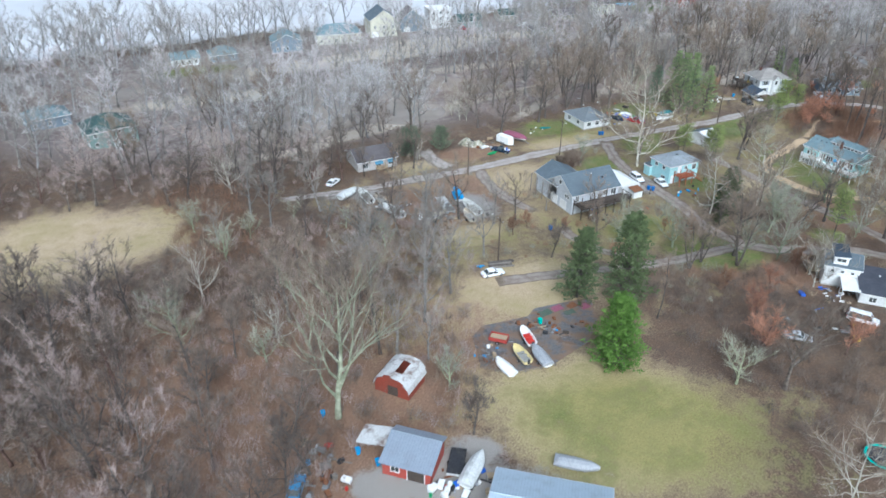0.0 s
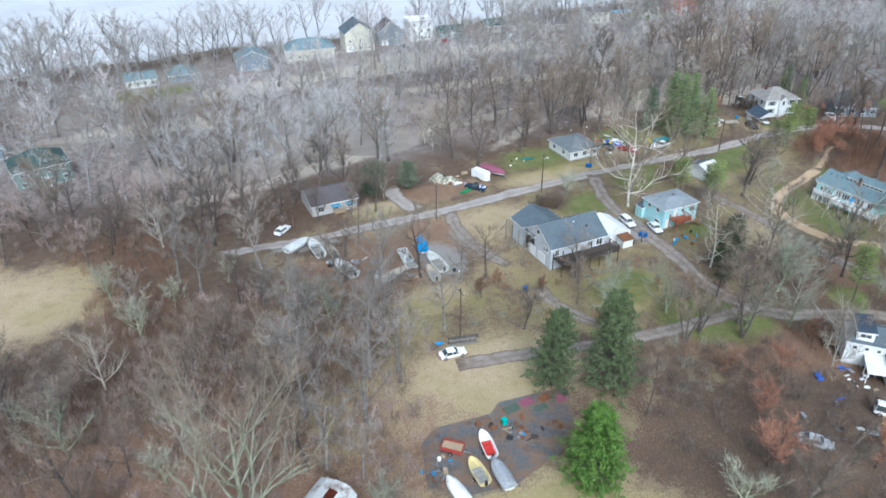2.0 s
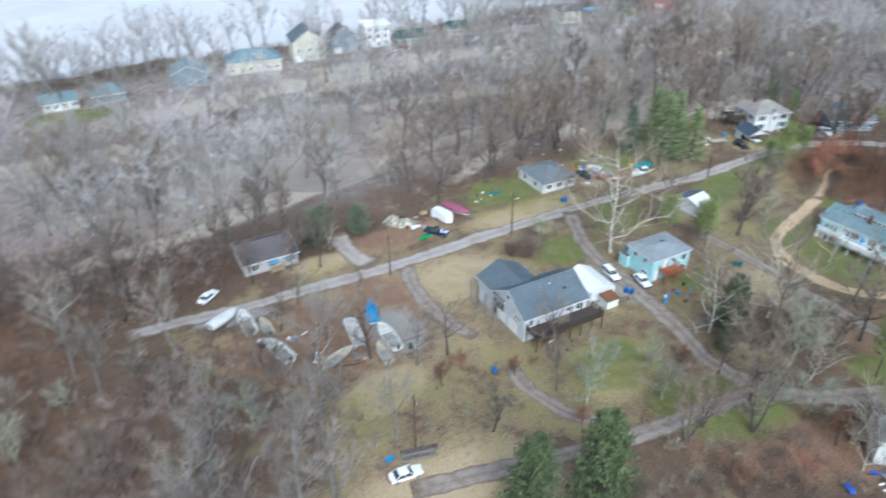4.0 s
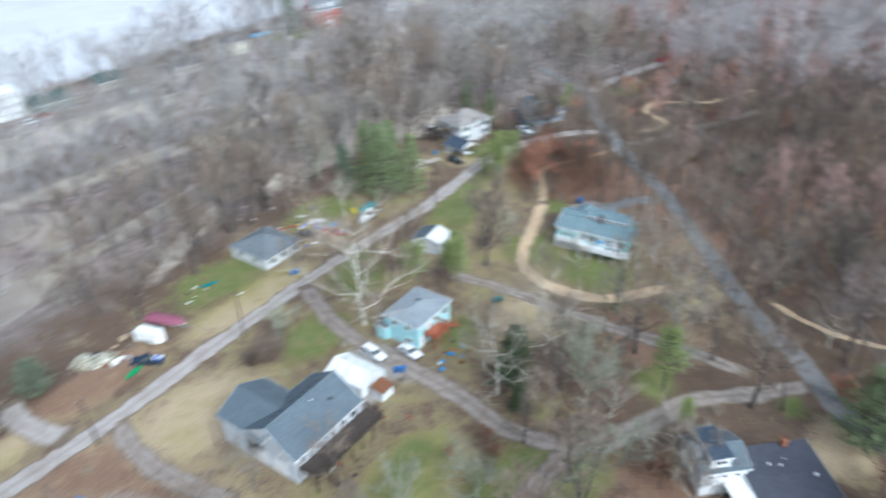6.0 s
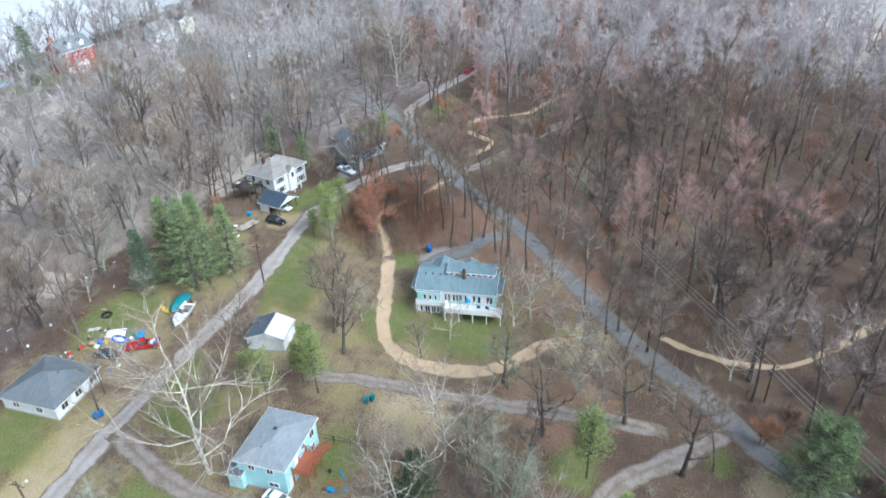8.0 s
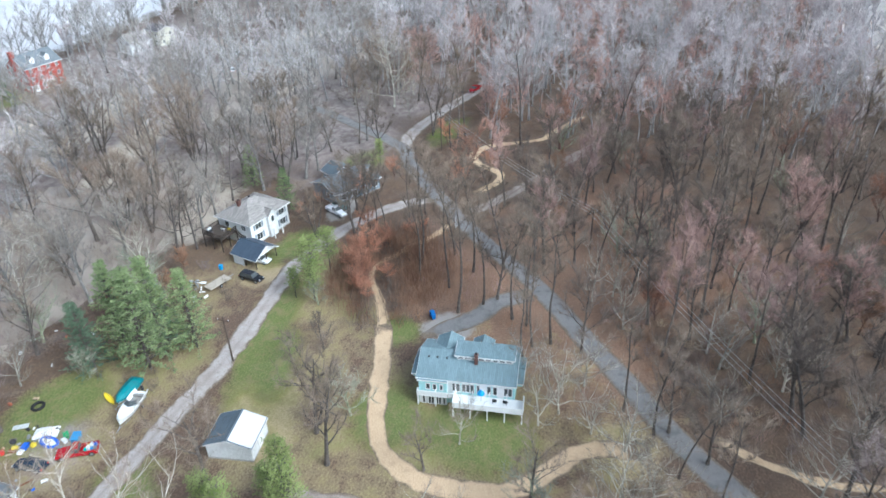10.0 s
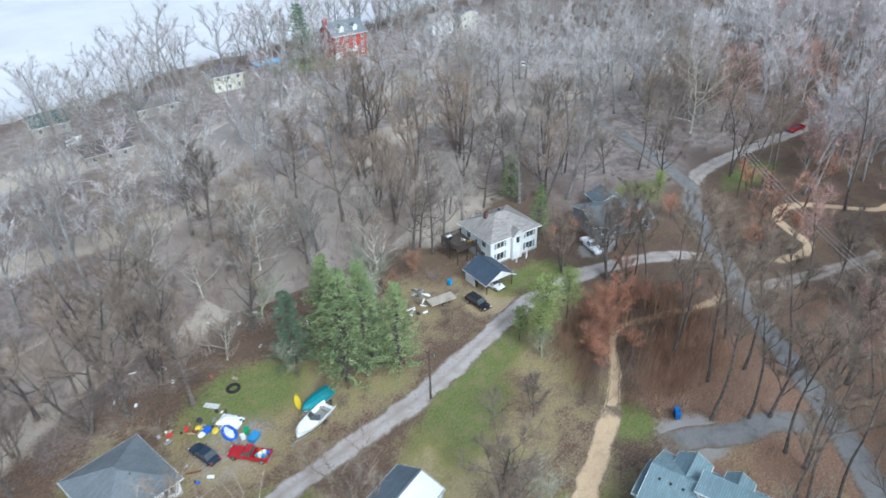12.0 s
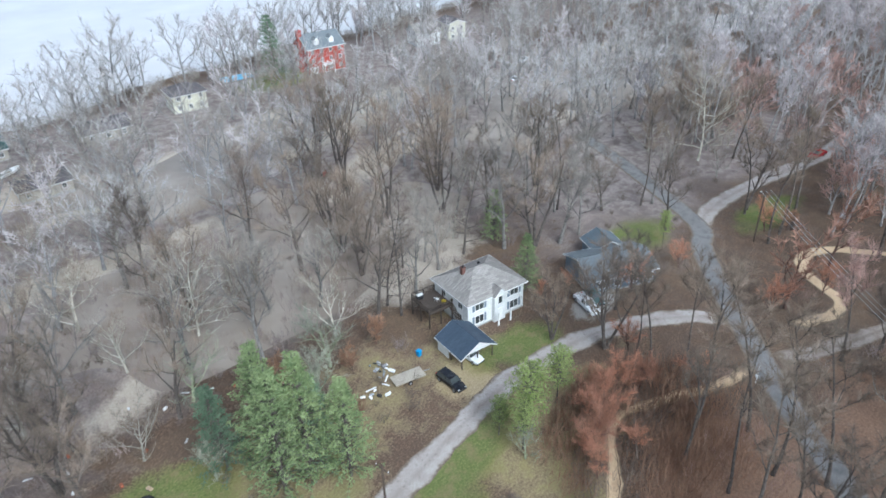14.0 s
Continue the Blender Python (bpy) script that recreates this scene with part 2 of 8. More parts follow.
w.out(c, 0.12, 0.0, 0.5)
w.bump(w.noise(1.2, 2), 0.03, 0.02)

# river water: fog over it is painted as a near-white base colour
w = material("water_river_hazed")
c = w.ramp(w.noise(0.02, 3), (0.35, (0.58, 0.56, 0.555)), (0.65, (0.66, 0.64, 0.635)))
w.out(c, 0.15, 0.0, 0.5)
w.bump(w.noise(1.2, 2), 0.03, 0.02)

# roads: worn into wheel tracks, fraying into leaves and grass at the edges
def frayed(m, c, verge, crown=0.0):
    """Mixes the verge in where the way runs out, and a little along its middle."""
    at = m.t.nodes.new("ShaderNodeAttribute")
    at.attribute_name = "across"
    v = m.math("ADD", at.outputs["Fac"], m.math("MULTIPLY", m.math("SUBTRACT", m.noise(0.7, 5, 0.7), 0.5), 0.75))
    edge = m.ramp(v, (0.66, (0, 0, 0)), (0.9, (1, 1, 1)))
    c = m.mix(edge, c, verge)
    if crown:
        mid = m.ramp(v, (0.0, (crown,) * 3), (0.28, (0, 0, 0)))
        c = m.mix(mid, c, verge)
    return c


def leafy(m):
    return m.ramp(m.noise(3.2, 5, 0.7), (0.28, (0.07, 0.053, 0.04)), (0.5, (0.155, 0.118, 0.085)), (0.74, (0.28, 0.22, 0.155)))


m = material("gravel")
c = m.ramp(m.noise(14.0, 3), (0.3, (0.31, 0.272, 0.248)), (0.7, (0.48, 0.432, 0.40)))
c = m.mix(m.ramp(m.noise(0.35, 5), (0.45, (0, 0, 0)), (0.65, (0.6,) * 3)), c, (0.26, 0.21, 0.18))
c = m.mix(m.ramp(m.noise(1.7, 4), (0.56, (0, 0, 0)), (0.7, (0.55,) * 3)), c, (0.17, 0.14, 0.12))
c = frayed(m, c, leafy(m), 0.3)
m.out(c, m.ramp(m.noise(0.3, 4), (0.4, (0.45,) * 3), (0.6, (0.9,) * 3)))
m.bump(m.noise(10.0, 4), 0.4, 0.04)
m = material("dirt_track")
c = m.ramp(m.noise(6.0, 4), (0.3, (0.215, 0.178, 0.152)), (0.7, (0.37, 0.318, 0.28)))
c = m.mix(m.ramp(m.noise(0.5, 5), (0.45, (0, 0, 0)), (0.62, (0.6,) * 3)), c, (0.17, 0.128, 0.10))
c = frayed(m, c, leafy(m), 0.6)
m.out(c, m.ramp(m.noise(0.3, 4), (0.4, (0.45,) * 3), (0.6, (0.9,) * 3)))
m.bump(m.noise(7.0, 4), 0.4, 0.05)
m = material("asphalt")
c = m.ramp(m.noise(9.0, 4), (0.3, (0.155, 0.147, 0.141)), (0.7, (0.245, 0.232, 0.223)))
c = m.mix(m.ramp(m.noise(0.5, 5), (0.5, (0, 0, 0)), (0.68, (0.6,) * 3)), c, (0.10, 0.098, 0.096))
c = frayed(m, c, leafy(m))
m.out(c, m.ramp(m.noise(0.25, 4), (0.4, (0.42,) * 3), (0.62, (0.85,) * 3)), 0.0, 0.35)
m.bump(m.noise(12.0, 3), 0.2, 0.02)
m = material("sand")
c = m.ramp(m.noise(5.0, 5), (0.3, (0.42, 0.295, 0.175)), (0.7, (0.60, 0.45, 0.295)))
c = m.mix(m.ramp(m.noise(0.6, 5), (0.52, (0, 0, 0)), (0.72, (0.6,) * 3)), c, (0.34, 0.24, 0.15))
c = frayed(m, c, leafy(m))
m.out(c, 0.95)
m.bump(m.noise(4.0, 4), 0.4, 0.08)
m = material("pad_black")
c = m.ramp(m.noise(3.0, 5), (0.3, (0.075, 0.075, 0.08)), (0.7, (0.16, 0.155, 0.155)))
c = m.mix(m.ramp(m.noise(0.4, 5), (0.42, (0, 0, 0)), (0.56, (0.85,) * 3)), c, (0.19, 0.12, 0.075))
m.out(c, m.ramp(m.noise(0.3, 3), (0.4, (0.25,) * 3), (0.6, (0.8,) * 3)), 0.0, 0.4)

# ground: leaf litter with grass, straw, mud, sand and red leaves by the weights stored on the sheet
m = material("ground_cover")
a1 = m.t.nodes.new("ShaderNodeAttribute")
a1.attribute_name = "cover_a"
a2 = m.t.nodes.new("ShaderNodeAttribute")
a2.attribute_name = "cover_b"
s1 = m.t.nodes.new("ShaderNodeSeparateColor")
s2 = m.t.nodes.new("ShaderNodeSeparateColor")
m.link(a1.outputs["Color"], s1.inputs[0])
m.link(a2.outputs["Color"], s2.inputs[0])
fine, mid, big, wide = m.noise(3.2, 5, 0.7), m.noise(0.45, 6, 0.65), m.noise(0.06, 4), m.noise(0.11, 4, 0.6)
litter = m.ramp(fine, (0.28, (0.05, 0.033, 0.023)), (0.5, (0.122, 0.079, 0.053)), (0.72, (0.236, 0.165, 0.108)))
litter = m.mix(m.ramp(mid, (0.42, (0, 0, 0)), (0.62, (0.65,) * 3)), litter, (0.080, 0.058, 0.043))
litter = m.mix(m.ramp(big, (0.5, (0, 0, 0)), (0.66, (0.35,) * 3)), litter, (0.17, 0.12, 0.075))


def cover(socket, width=0.22):
    """A weight broken up by noise, so that its edge is ragged."""
    v = m.math("ADD", socket, m.math("MULTIPLY", m.math("SUBTRACT", mid, 0.5), 0.9))
    v = m.math("ADD", v, m.math("MULTIPLY", m.math("SUBTRACT", fine, 0.5), 0.5))
    v = m.math("ADD", v, m.math("MULTIPLY", m.math("SUBTRACT", wide, 0.5), 1.1))
    node = m.n("MapRange")
    node.inputs["From Min"].default_value, node.inputs["From Max"].default_value = 0.5 - width, 0.5 + width
    m.link(v, node.inputs["Value"])
    return node.outputs[0]


c = litter
red = m.ramp(fine, (0.3, (0.115, 0.068, 0.045)), (0.55, (0.235, 0.145, 0.095)), (0.75, (0.36, 0.245, 0.165)))
c = m.mix(cover(s2.outputs[1]), c, red)
# mud tone, lightened too so that far ground looks hazy
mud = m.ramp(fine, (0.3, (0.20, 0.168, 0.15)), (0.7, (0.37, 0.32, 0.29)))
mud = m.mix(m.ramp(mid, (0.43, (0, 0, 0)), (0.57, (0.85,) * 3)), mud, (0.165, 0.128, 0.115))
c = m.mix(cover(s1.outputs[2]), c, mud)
straw = m.ramp(fine, (0.28, (0.265, 0.188, 0.115)), (0.5, (0.41, 0.312, 0.20)), (0.74, (0.545, 0.44, 0.305)))
straw = m.mix(m.ramp(mid, (0.5, (0, 0, 0)), (0.68, (0.5,) * 3)), straw, (0.25, 0.19, 0.085))
straw = m.mix(m.ramp(wide, (0.42, (0, 0, 0)), (0.66, (0.4,) * 3)), straw, (0.25, 0.225, 0.085))
straw = m.mix(m.ramp(s1.outputs[0], (0.12, (0, 0, 0)), (0.42, (0.92,) * 3)), straw, m.ramp(fine, (0.28, (0.165, 0.14, 0.045)), (0.74, (0.33, 0.295, 0.105))))
c = m.mix(cover(s1.outputs[1]), c, straw)
green = m.ramp(fine, (0.28, (0.068, 0.086, 0.024)), (0.5, (0.13, 0.15, 0.045)), (0.74, (0.232, 0.242, 0.09)))
green = m.mix(m.ramp(mid, (0.48, (0, 0, 0)), (0.66, (0.7,) * 3)), green, (0.215, 0.165, 0.085))
c = m.mix(cover(s1.outputs[0]), c, green)
# pale sand; its far bands also paint haze onto the ground
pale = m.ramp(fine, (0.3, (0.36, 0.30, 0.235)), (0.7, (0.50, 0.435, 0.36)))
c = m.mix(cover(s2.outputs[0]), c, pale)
grit = m.ramp(m.noise(12.0, 3), (0.3, (0.20, 0.178, 0.16)), (0.7, (0.37, 0.34, 0.31)))
c = m.mix(cover(s2.outputs[2], 0.15), c, grit)
wet = m.ramp(m.noise(0.11, 4), (0.4, (0.5,) * 3), (0.62, (0.95,) * 3))
m.out(c, wet, 0.0, 0.3)
m.bump(fine, 0.5, 0.12)

# ---- mesh tools ----
class Geo:
    """Vertices and faces of one part."""

    def __init__(self):
        self.v, self.f = [], []

    def add(self, verts, faces):
        k = len(self.v)
        self.v += [tuple(p) for p in verts]
        self.f += [tuple(k + i for i in f) for f in faces]
        return self

    def box(self, x0, y0, z0, x1, y1, z1, bevel=0.0):
        if bevel:
            b = bevel
            rings = []
            for z, s in ((z0, b), (z0 + b, 0), (z1 - b, 0), (z1, b)):
                rings.append([(x0 + s + b, y0 + s, z), (x1 - s - b, y0 + s, z), (x1 - s, y0 + s + b, z), (x1 - s, y1 - s - b, z),
                              (x1 - s - b, y1 - s, z), (x0 + s + b, y1 - s, z), (x0 + s, y1 - s - b, z), (x0 + s, y0 + s + b, z)])
            return self.loft(rings)
        p = [(x, y, z) for z in (z0, z1) for y in (y0, y1) for x in (x0, x1)]
        return self.add(p, [(0, 2, 3, 1), (4, 5, 7, 6), (0, 1, 5, 4), (2, 6, 7, 3), (0, 4, 6, 2), (1, 3, 7, 5)])

    def loft(self, rings, closed=True, caps=True):
        k, n = len(self.v), len(rings[0])
        for r in rings:
            self.v += [tuple(p) for p in r]
        for a in range(len(rings) - 1):
            for i in range(n if closed else n - 1):
                j = (i + 1) % n
                self.f.append((k + a * n + i, k + a * n + j, k + (a + 1) * n + j, k + (a + 1) * n + i))
        if caps and closed:
            self.f.append(tuple(k + i for i in reversed(range(n))))
            self.f.append(tuple(k + (len(rings) - 1) * n + i for i in range(n)))
        return self

    def tube(self, pts, radii, sides=6, caps=True):
        pts = [Vector(p) for p in pts]
        rings = []
        for i, p in enumerate(pts):
            d = (pts[min(i + 1, len(pts) - 1)] - pts[max(i - 1, 0)]).normalized()
            up = Vector((0, 0, 1)) if abs(d.z) < 0.9 else Vector((1, 0, 0))
            a = d.cross(up).normalized()
            b = d.cross(a)
            r = radii[i] if not isinstance(radii, (int, float)) else radii
            rings.append([p + r * (math.cos(t) * a + math.sin(t) * b) for t in (2 * math.pi * k / sides for k in range(sides))])
        return self.loft(rings, caps=caps)

    def slab(self, poly, thick):
        """A flat polygon, its top as given, with thickness downwards."""
        n = len(poly)
        low = [(x, y, z - thick) for x, y, z in poly]
        k = len(self.v)
        self.v += [tuple(p) for p in poly] + low
        self.f.append(tuple(k + i for i in range(n)))
        self.f.append(tuple(k + n + i for i in reversed(range(n))))
        for i in range(n):
            j = (i + 1) % n
            self.f.append((k + i, k + n + i, k + n + j, k + j))
        return self

    def sliver(self, p, q, width, side):
        """A thin twig: a narrow triangle."""
        k = len(self.v)
        self.v += [tuple(p - side * width), tuple(p + side * width), tuple(q)]
        self.f.append((k, k + 1, k + 2))

    def mesh(self, name, mat):
        me = bpy.data.meshes.new(name)
        me.from_pydata(self.v, [], self.f)
        me.materials.append(MATS[mat])
        me.update()
        return me


def part(name, geo, mat, parent, label=""):
    """One mesh under a thing or under a part."""
    ob = new(name, geo.mesh(name, mat))
    ob.parent = parent
    return tagged(ob, label) if label else ob


def thing(name, label, category, x, y, rot=0.0, z=None, group="", kind=""):
    """An empty at the base of a thing."""
    ob = new(name)
    ob.matrix_world = pose(x, y, ground_z(x, y) if z is None else z, 0, 0, rot)
    return tagged(ob, label, category, group, kind)


# ---- ground ----
def smooth(a, b, v):
    t = np.clip((v - a) / (b - a), 0, 1)
    return t * t * (3 - 2 * t)


def waves(x, y):
    """A slow uneven surface between about -1 and 1."""
    return (np.sin(x * 0.051 + 1.3 * np.sin(y * 0.037)) + np.sin(y * 0.083 + 1.1 * np.sin(x * 0.029 + 2.0))
            + 0.6 * np.sin(x * 0.13 + y * 0.09 + 0.7) + 0.4 * np.sin(y * 0.19 - x * 0.15)) / 2.2


def height(x, y):
    """The lie of the land: level round the houses, a low wet bottom towards the river, and the river's bed."""
    low = smooth(172, 196, y + 3 * np.sin(x * 0.05)) * (1 - smooth(262, 280, y)) * smooth(-40, 10, x)
    z = low * (-0.95 + 0.75 * waves(x, y)) + 2.5 * (1 - smooth(120, 152, 0.8 * x + 0.7 * y))
    bank = 316 + 4 * np.sin(x * 0.03) + 2.5 * np.sin(x * 0.11 + 1.0) + 1.2 * np.sin(x * 0.31)
    z = z - 4.5 * smooth(0, 14, y - bank)
    bed = smooth(6, 30, x - 372 + 0.35 * y) * (1 - smooth(10, 40, y))
    return z - 3.5 * bed


def ground_z(x, y):
    return float(height(np.array(float(x)), np.array(float(y))))


def blobs(x, y, spots):
    """The greatest weight of soft ellipses: x, y, half length, half width, turn in degrees."""
    w = np.zeros_like(x)
    for cx, cy, a, b, turn in spots:
        c, s = math.cos(radians(turn)), math.sin(radians(turn))
        u, v = ((x - cx) * c + (y - cy) * s) / a, ((y - cy) * c - (x - cx) * s) / b
        w = np.maximum(w, np.clip(1.5 - np.sqrt(u * u + v * v), 0, 1))
    return w


GREEN = [(110, 91, 10, 7, -30), (104, 109, 5, 3, 0), (120, 169, 11, 6, 0), (152, 172, 9, 6, -10),
         (176.5, 148.4, 15, 3.1, 8), (182, 150, 8, 3, 10), (171, 143.5, 9, 3.5, 15), (205, 157, 8, 3.5, -15), (246, 159, 7, 5, 0), (164, 122, 6, 5, 20), (164, 108, 6, 8, 0), (138, 148, 10, 5, 40),
         (270, 143, 10, 4, -10), (32, 276, 16, 5, 0), (262, 292, 12, 8, 0), (117, 140, 7, 5, 0), (133, 118, 5, 3, 0), (183, 126.5, 4, 3, 0), (145, 66, 3, 2, 0), (117, 88, 4, 3, 0), (139, 85, 4, 3, 0)]
STRAW = [(140, 58, 7, 5, 0), (193.5, 158.5, 5, 4, -30), (-16, 148.5, 24, 17, -4), (66, 94, 16, 9, -10), (58, 58, 22, 15, -35), (92, 141, 13, 9, -10), (102, 106, 12, 8, 0), (142.5, 109.5, 9, 9, 0),
         (66, 118, 9, 5, 20), (120, 158, 16, 5, 0), (160, 140, 14, 6, 25), (70, 160, 8, 3, 0), (166, 88, 6, 5, 0)]
REDLEAF = [(72, 145, 16, 8, 0), (202, 121, 14, 10, -40), (182, 96, 12, 14, -40), (48, 88, 18, 12, 20), (30, 68, 14, 8, 40), (206, 100, 26, 16, -40),
           (88, 162, 12, 5, 0), (10, 82, 30, 26, 0), (112, 82, 16, 8, -40), (150, 90, 9, 9, 0), (214, 104, 20, 9, 40), (228, 98, 20, 10, -20), (64, 136, 20, 11, 0), (190, 112, 10, 7, -40), (216, 74, 20, 14, -30), (238, 92, 16, 12, -20)]
RUSTY = [(66, 139, 24, 12, 0), (132, 96, 24, 18, 0), (104, 84, 20, 7, -20), (60, 168, 16, 5, 0)]
DRY = [(91, 141, 12, 9, -10), (68, 138, 26, 15, 0), (139, 107, 12, 9, 0), (62, 92, 18, 10, 0)]
# real mud, plus wide far ellipses that pale the ground like haze
MUD_AND_HAZE = [(146, 165, 7, 5, 30), (276, 186, 44, 26, 30), (300, 160, 26, 10, 0), (170, 284, 260, 26, 0), (100, 220, 120, 34, 0), (240, 225, 110, 40, 0), (20, 230, 60, 40, 0)]
# sand and silt bands; the far ones lighten the ground for haze
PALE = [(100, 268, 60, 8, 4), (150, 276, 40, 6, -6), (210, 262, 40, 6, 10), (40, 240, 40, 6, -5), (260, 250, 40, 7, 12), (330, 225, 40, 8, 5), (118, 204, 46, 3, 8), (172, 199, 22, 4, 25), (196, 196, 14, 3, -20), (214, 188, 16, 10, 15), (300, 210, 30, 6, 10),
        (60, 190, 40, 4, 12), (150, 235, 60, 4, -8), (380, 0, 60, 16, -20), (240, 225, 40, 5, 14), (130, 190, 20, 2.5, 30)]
GRIT = [(33, 53, 12, 7, -45), (36.5, 61, 4, 2.5, -45), (21, 61, 4.5, 3, -45), (74, 132, 5, 7, 0), (108, 125, 8, 5, 0), (119, 125, 4, 7, 0),
        (50, 150, 8, 3, 0), (186, 119, 5, 4, 0), (222, 154, 6, 3, 0)]


LAWN = [(62, 54, 25, 14, -35), (102, 107, 13, 8, 0), (68, 93, 10, 4, -10), (112, 92, 14, 8, -30), (120, 166, 14, 7, 0)]
PATCHY = [(64, 55, 24, 14, -35), (108, 118, 62, 40, 0), (160, 112, 28, 36, 0), (150, 165, 60, 14, 0), (60, 95, 34, 26, 0), (72, 146, 40, 16, 0), (178, 142, 40, 12, 10)]


def spaced(lo, fine_lo, fine_hi, hi, step):
    """Even steps in the middle, growing ones out to the horizon."""
    mid = list(np.arange(fine_lo, fine_hi + 0.1, step))
    out, s = [], step
    x = fine_hi
    while x < hi:
        s *= 1.35
        x += s
        out.append(x)
    s, x, back = step, fine_lo, []
    while x > lo:
        s *= 1.35
        x -= s
        back.append(x)
    return np.array(back[::-1] + mid + out)


gx, gy = spaced(-3500, -70, 420, 3500, 2.0), spaced(-3500, -30, 330, 3500, 2.0)
X, Y = np.meshgrid(gx, gy)
Z = height(X, Y)
verts = np.stack([X, Y, Z], -1).reshape(-1, 3)
nx, ny = len(gx), len(gy)
i = (np.arange(ny - 1)[:, None] * nx + np.arange(nx - 1)[None]).ravel()
quads = np.stack([i, i + 1, i + nx + 1, i + nx], -1)
me = bpy.data.meshes.new("ground")
me.from_pydata(verts.tolist(), [], quads.tolist())
me.materials.append(MATS["ground_cover"])
for name, layers in (("cover_a", (GREEN, STRAW, MUD_AND_HAZE)), ("cover_b", (PALE, REDLEAF, GRIT))):
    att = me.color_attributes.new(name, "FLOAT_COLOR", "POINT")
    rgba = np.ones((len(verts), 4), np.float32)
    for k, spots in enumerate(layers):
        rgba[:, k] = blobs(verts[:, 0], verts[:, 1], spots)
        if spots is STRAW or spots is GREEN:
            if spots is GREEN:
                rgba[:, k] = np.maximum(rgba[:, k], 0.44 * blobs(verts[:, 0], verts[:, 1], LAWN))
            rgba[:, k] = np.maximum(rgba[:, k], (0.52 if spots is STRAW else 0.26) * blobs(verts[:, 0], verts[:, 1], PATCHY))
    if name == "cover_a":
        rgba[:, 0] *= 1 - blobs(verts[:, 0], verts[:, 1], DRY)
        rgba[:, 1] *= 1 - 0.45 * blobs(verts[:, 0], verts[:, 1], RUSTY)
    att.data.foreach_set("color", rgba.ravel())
me.shade_smooth()
tagged(new("ground", me), "wet winter ground of leaf litter, grass and mud", "ground", kind="structure")

# flood water standing in the hollows, and the river
geo = Geo()
geo.add([(-3400, 165, -1.02), (3400, 165, -1.02), (3400, 300, -1.02), (-3400, 300, -1.02)], [(0, 1, 2, 3)])
tagged(part("water", geo, "water_mud", None), "still brown flood water standing in the bottomland", "water", kind="structure")
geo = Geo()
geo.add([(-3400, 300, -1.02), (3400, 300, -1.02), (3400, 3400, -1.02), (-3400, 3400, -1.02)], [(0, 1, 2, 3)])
tagged(part("water", geo, "water_river_hazed", None), "wide river in flood, coloured pale like fog", "water", kind="structure")
geo = Geo()
geo.add([(365, -3400, -1.0), (3400, -3400, -1.0), (3400, 60, -1.0), (365, 60, -1.0)], [(0, 1, 2, 3)])
tagged(part("water", geo, "water_mud", None), "muddy flooded field beyond the woods", "water", kind="structure")


# ---- roads and paths ----
def curve_through(pts, step=1.5):
    """Points along a smooth line through pts."""
    p = [Vector((*q, 0)) for q in pts]
    p = [2 * p[0] - p[1]] + p + [2 * p[-1] - p[-2]]
    out = []
    for a, b, c, d in zip(p, p[1:], p[2:], p[3:]):
        n = max(2, int((c - b).length / step))
        for k in range(n):
            t = k / n
            out.append(0.5 * (2 * b + (c - a) * t + (2 * a - 5 * b + 4 * c - d) * t * t + (3 * b - a - 3 * c + d) * t ** 3))
    return out + [p[-2]]


def road(name, label, pts, width, mat, z, rough=0.25, seed=1, category="road"):
    line, geo, rnd = curve_through(pts), Geo(), random.Random(seed)
    rows = []
    wl = wr = 0.0
    for k, q in enumerate(line):
        d = (line[min(k + 1, len(line) - 1)] - line[max(k - 1, 0)]).normalized()
        n = Vector((-d.y, d.x, 0))
        wl, wr = 0.6 * wl + rnd.uniform(-rough, rough), 0.6 * wr + rnd.uniform(-rough, rough)
        row = []
        for f in (1.0, 0.86, 0.6, 0.3, 0.0, -0.3, -0.6, -0.86, -1.0):
            e = q + n * (f * (width / 2 + 0.55 + (wl if f > 0 else wr)))
            rut = 0.03 * math.exp(-((abs(f) - 0.5) / 0.14) ** 2)
            row.append((e.x, e.y, ground_z(e.x, e.y) + (-0.03 if abs(f) > 0.99 else z * (1.2 - 0.4 * abs(f)) - rut)))
        rows.append(row)
    geo.loft(rows, closed=False)
    ob = part(name, geo, mat, None)
    att = ob.data.attributes.new("across", "FLOAT", "POINT")
    v = np.tile(np.array([1.0, 0.86, 0.6, 0.3, 0.0, 0.3, 0.6, 0.86, 1.0], np.float32), (len(rows), 1))
    for end in (0, 1, -1, -2):
        v[end] = np.maximum(v[end], 1.0 if end in (0, -1) else 0.8)
    att.data.foreach_set("value", v.ravel())
    ob.data.shade_smooth()
    return tagged(ob, label, category, kind="structure")


road("road", "pale gravel road, potholed and wet", [(31, 151.6), (38, 152.3), (47, 152.6), (64, 152.4), (84, 152), (106, 153), (128, 153.8), (151, 153.2), (171, 152), (185, 153.2), (197, 153.5), (206, 152), (214.4, 149.7), (221, 146), (227, 141), (231, 135.5)], 2.9, "gravel", 0.05, 0.4)
road("road", "worn grey asphalt road with wet sheen", [(284, 195), (270, 172), (257, 152.2), (249.4, 147.9), (240, 141), (232, 134.2), (221.6, 125.4), (213.3, 117.6), (202, 106), (189.5, 96.1), (179, 87.7), (169.5, 80.3), (163, 74), (158.3, 68.4), (151.8, 63), (147, 58), (141, 47), (138, 30), (136, 0), (134, -60)], 3.3, "asphalt", 0.09, 0.12)
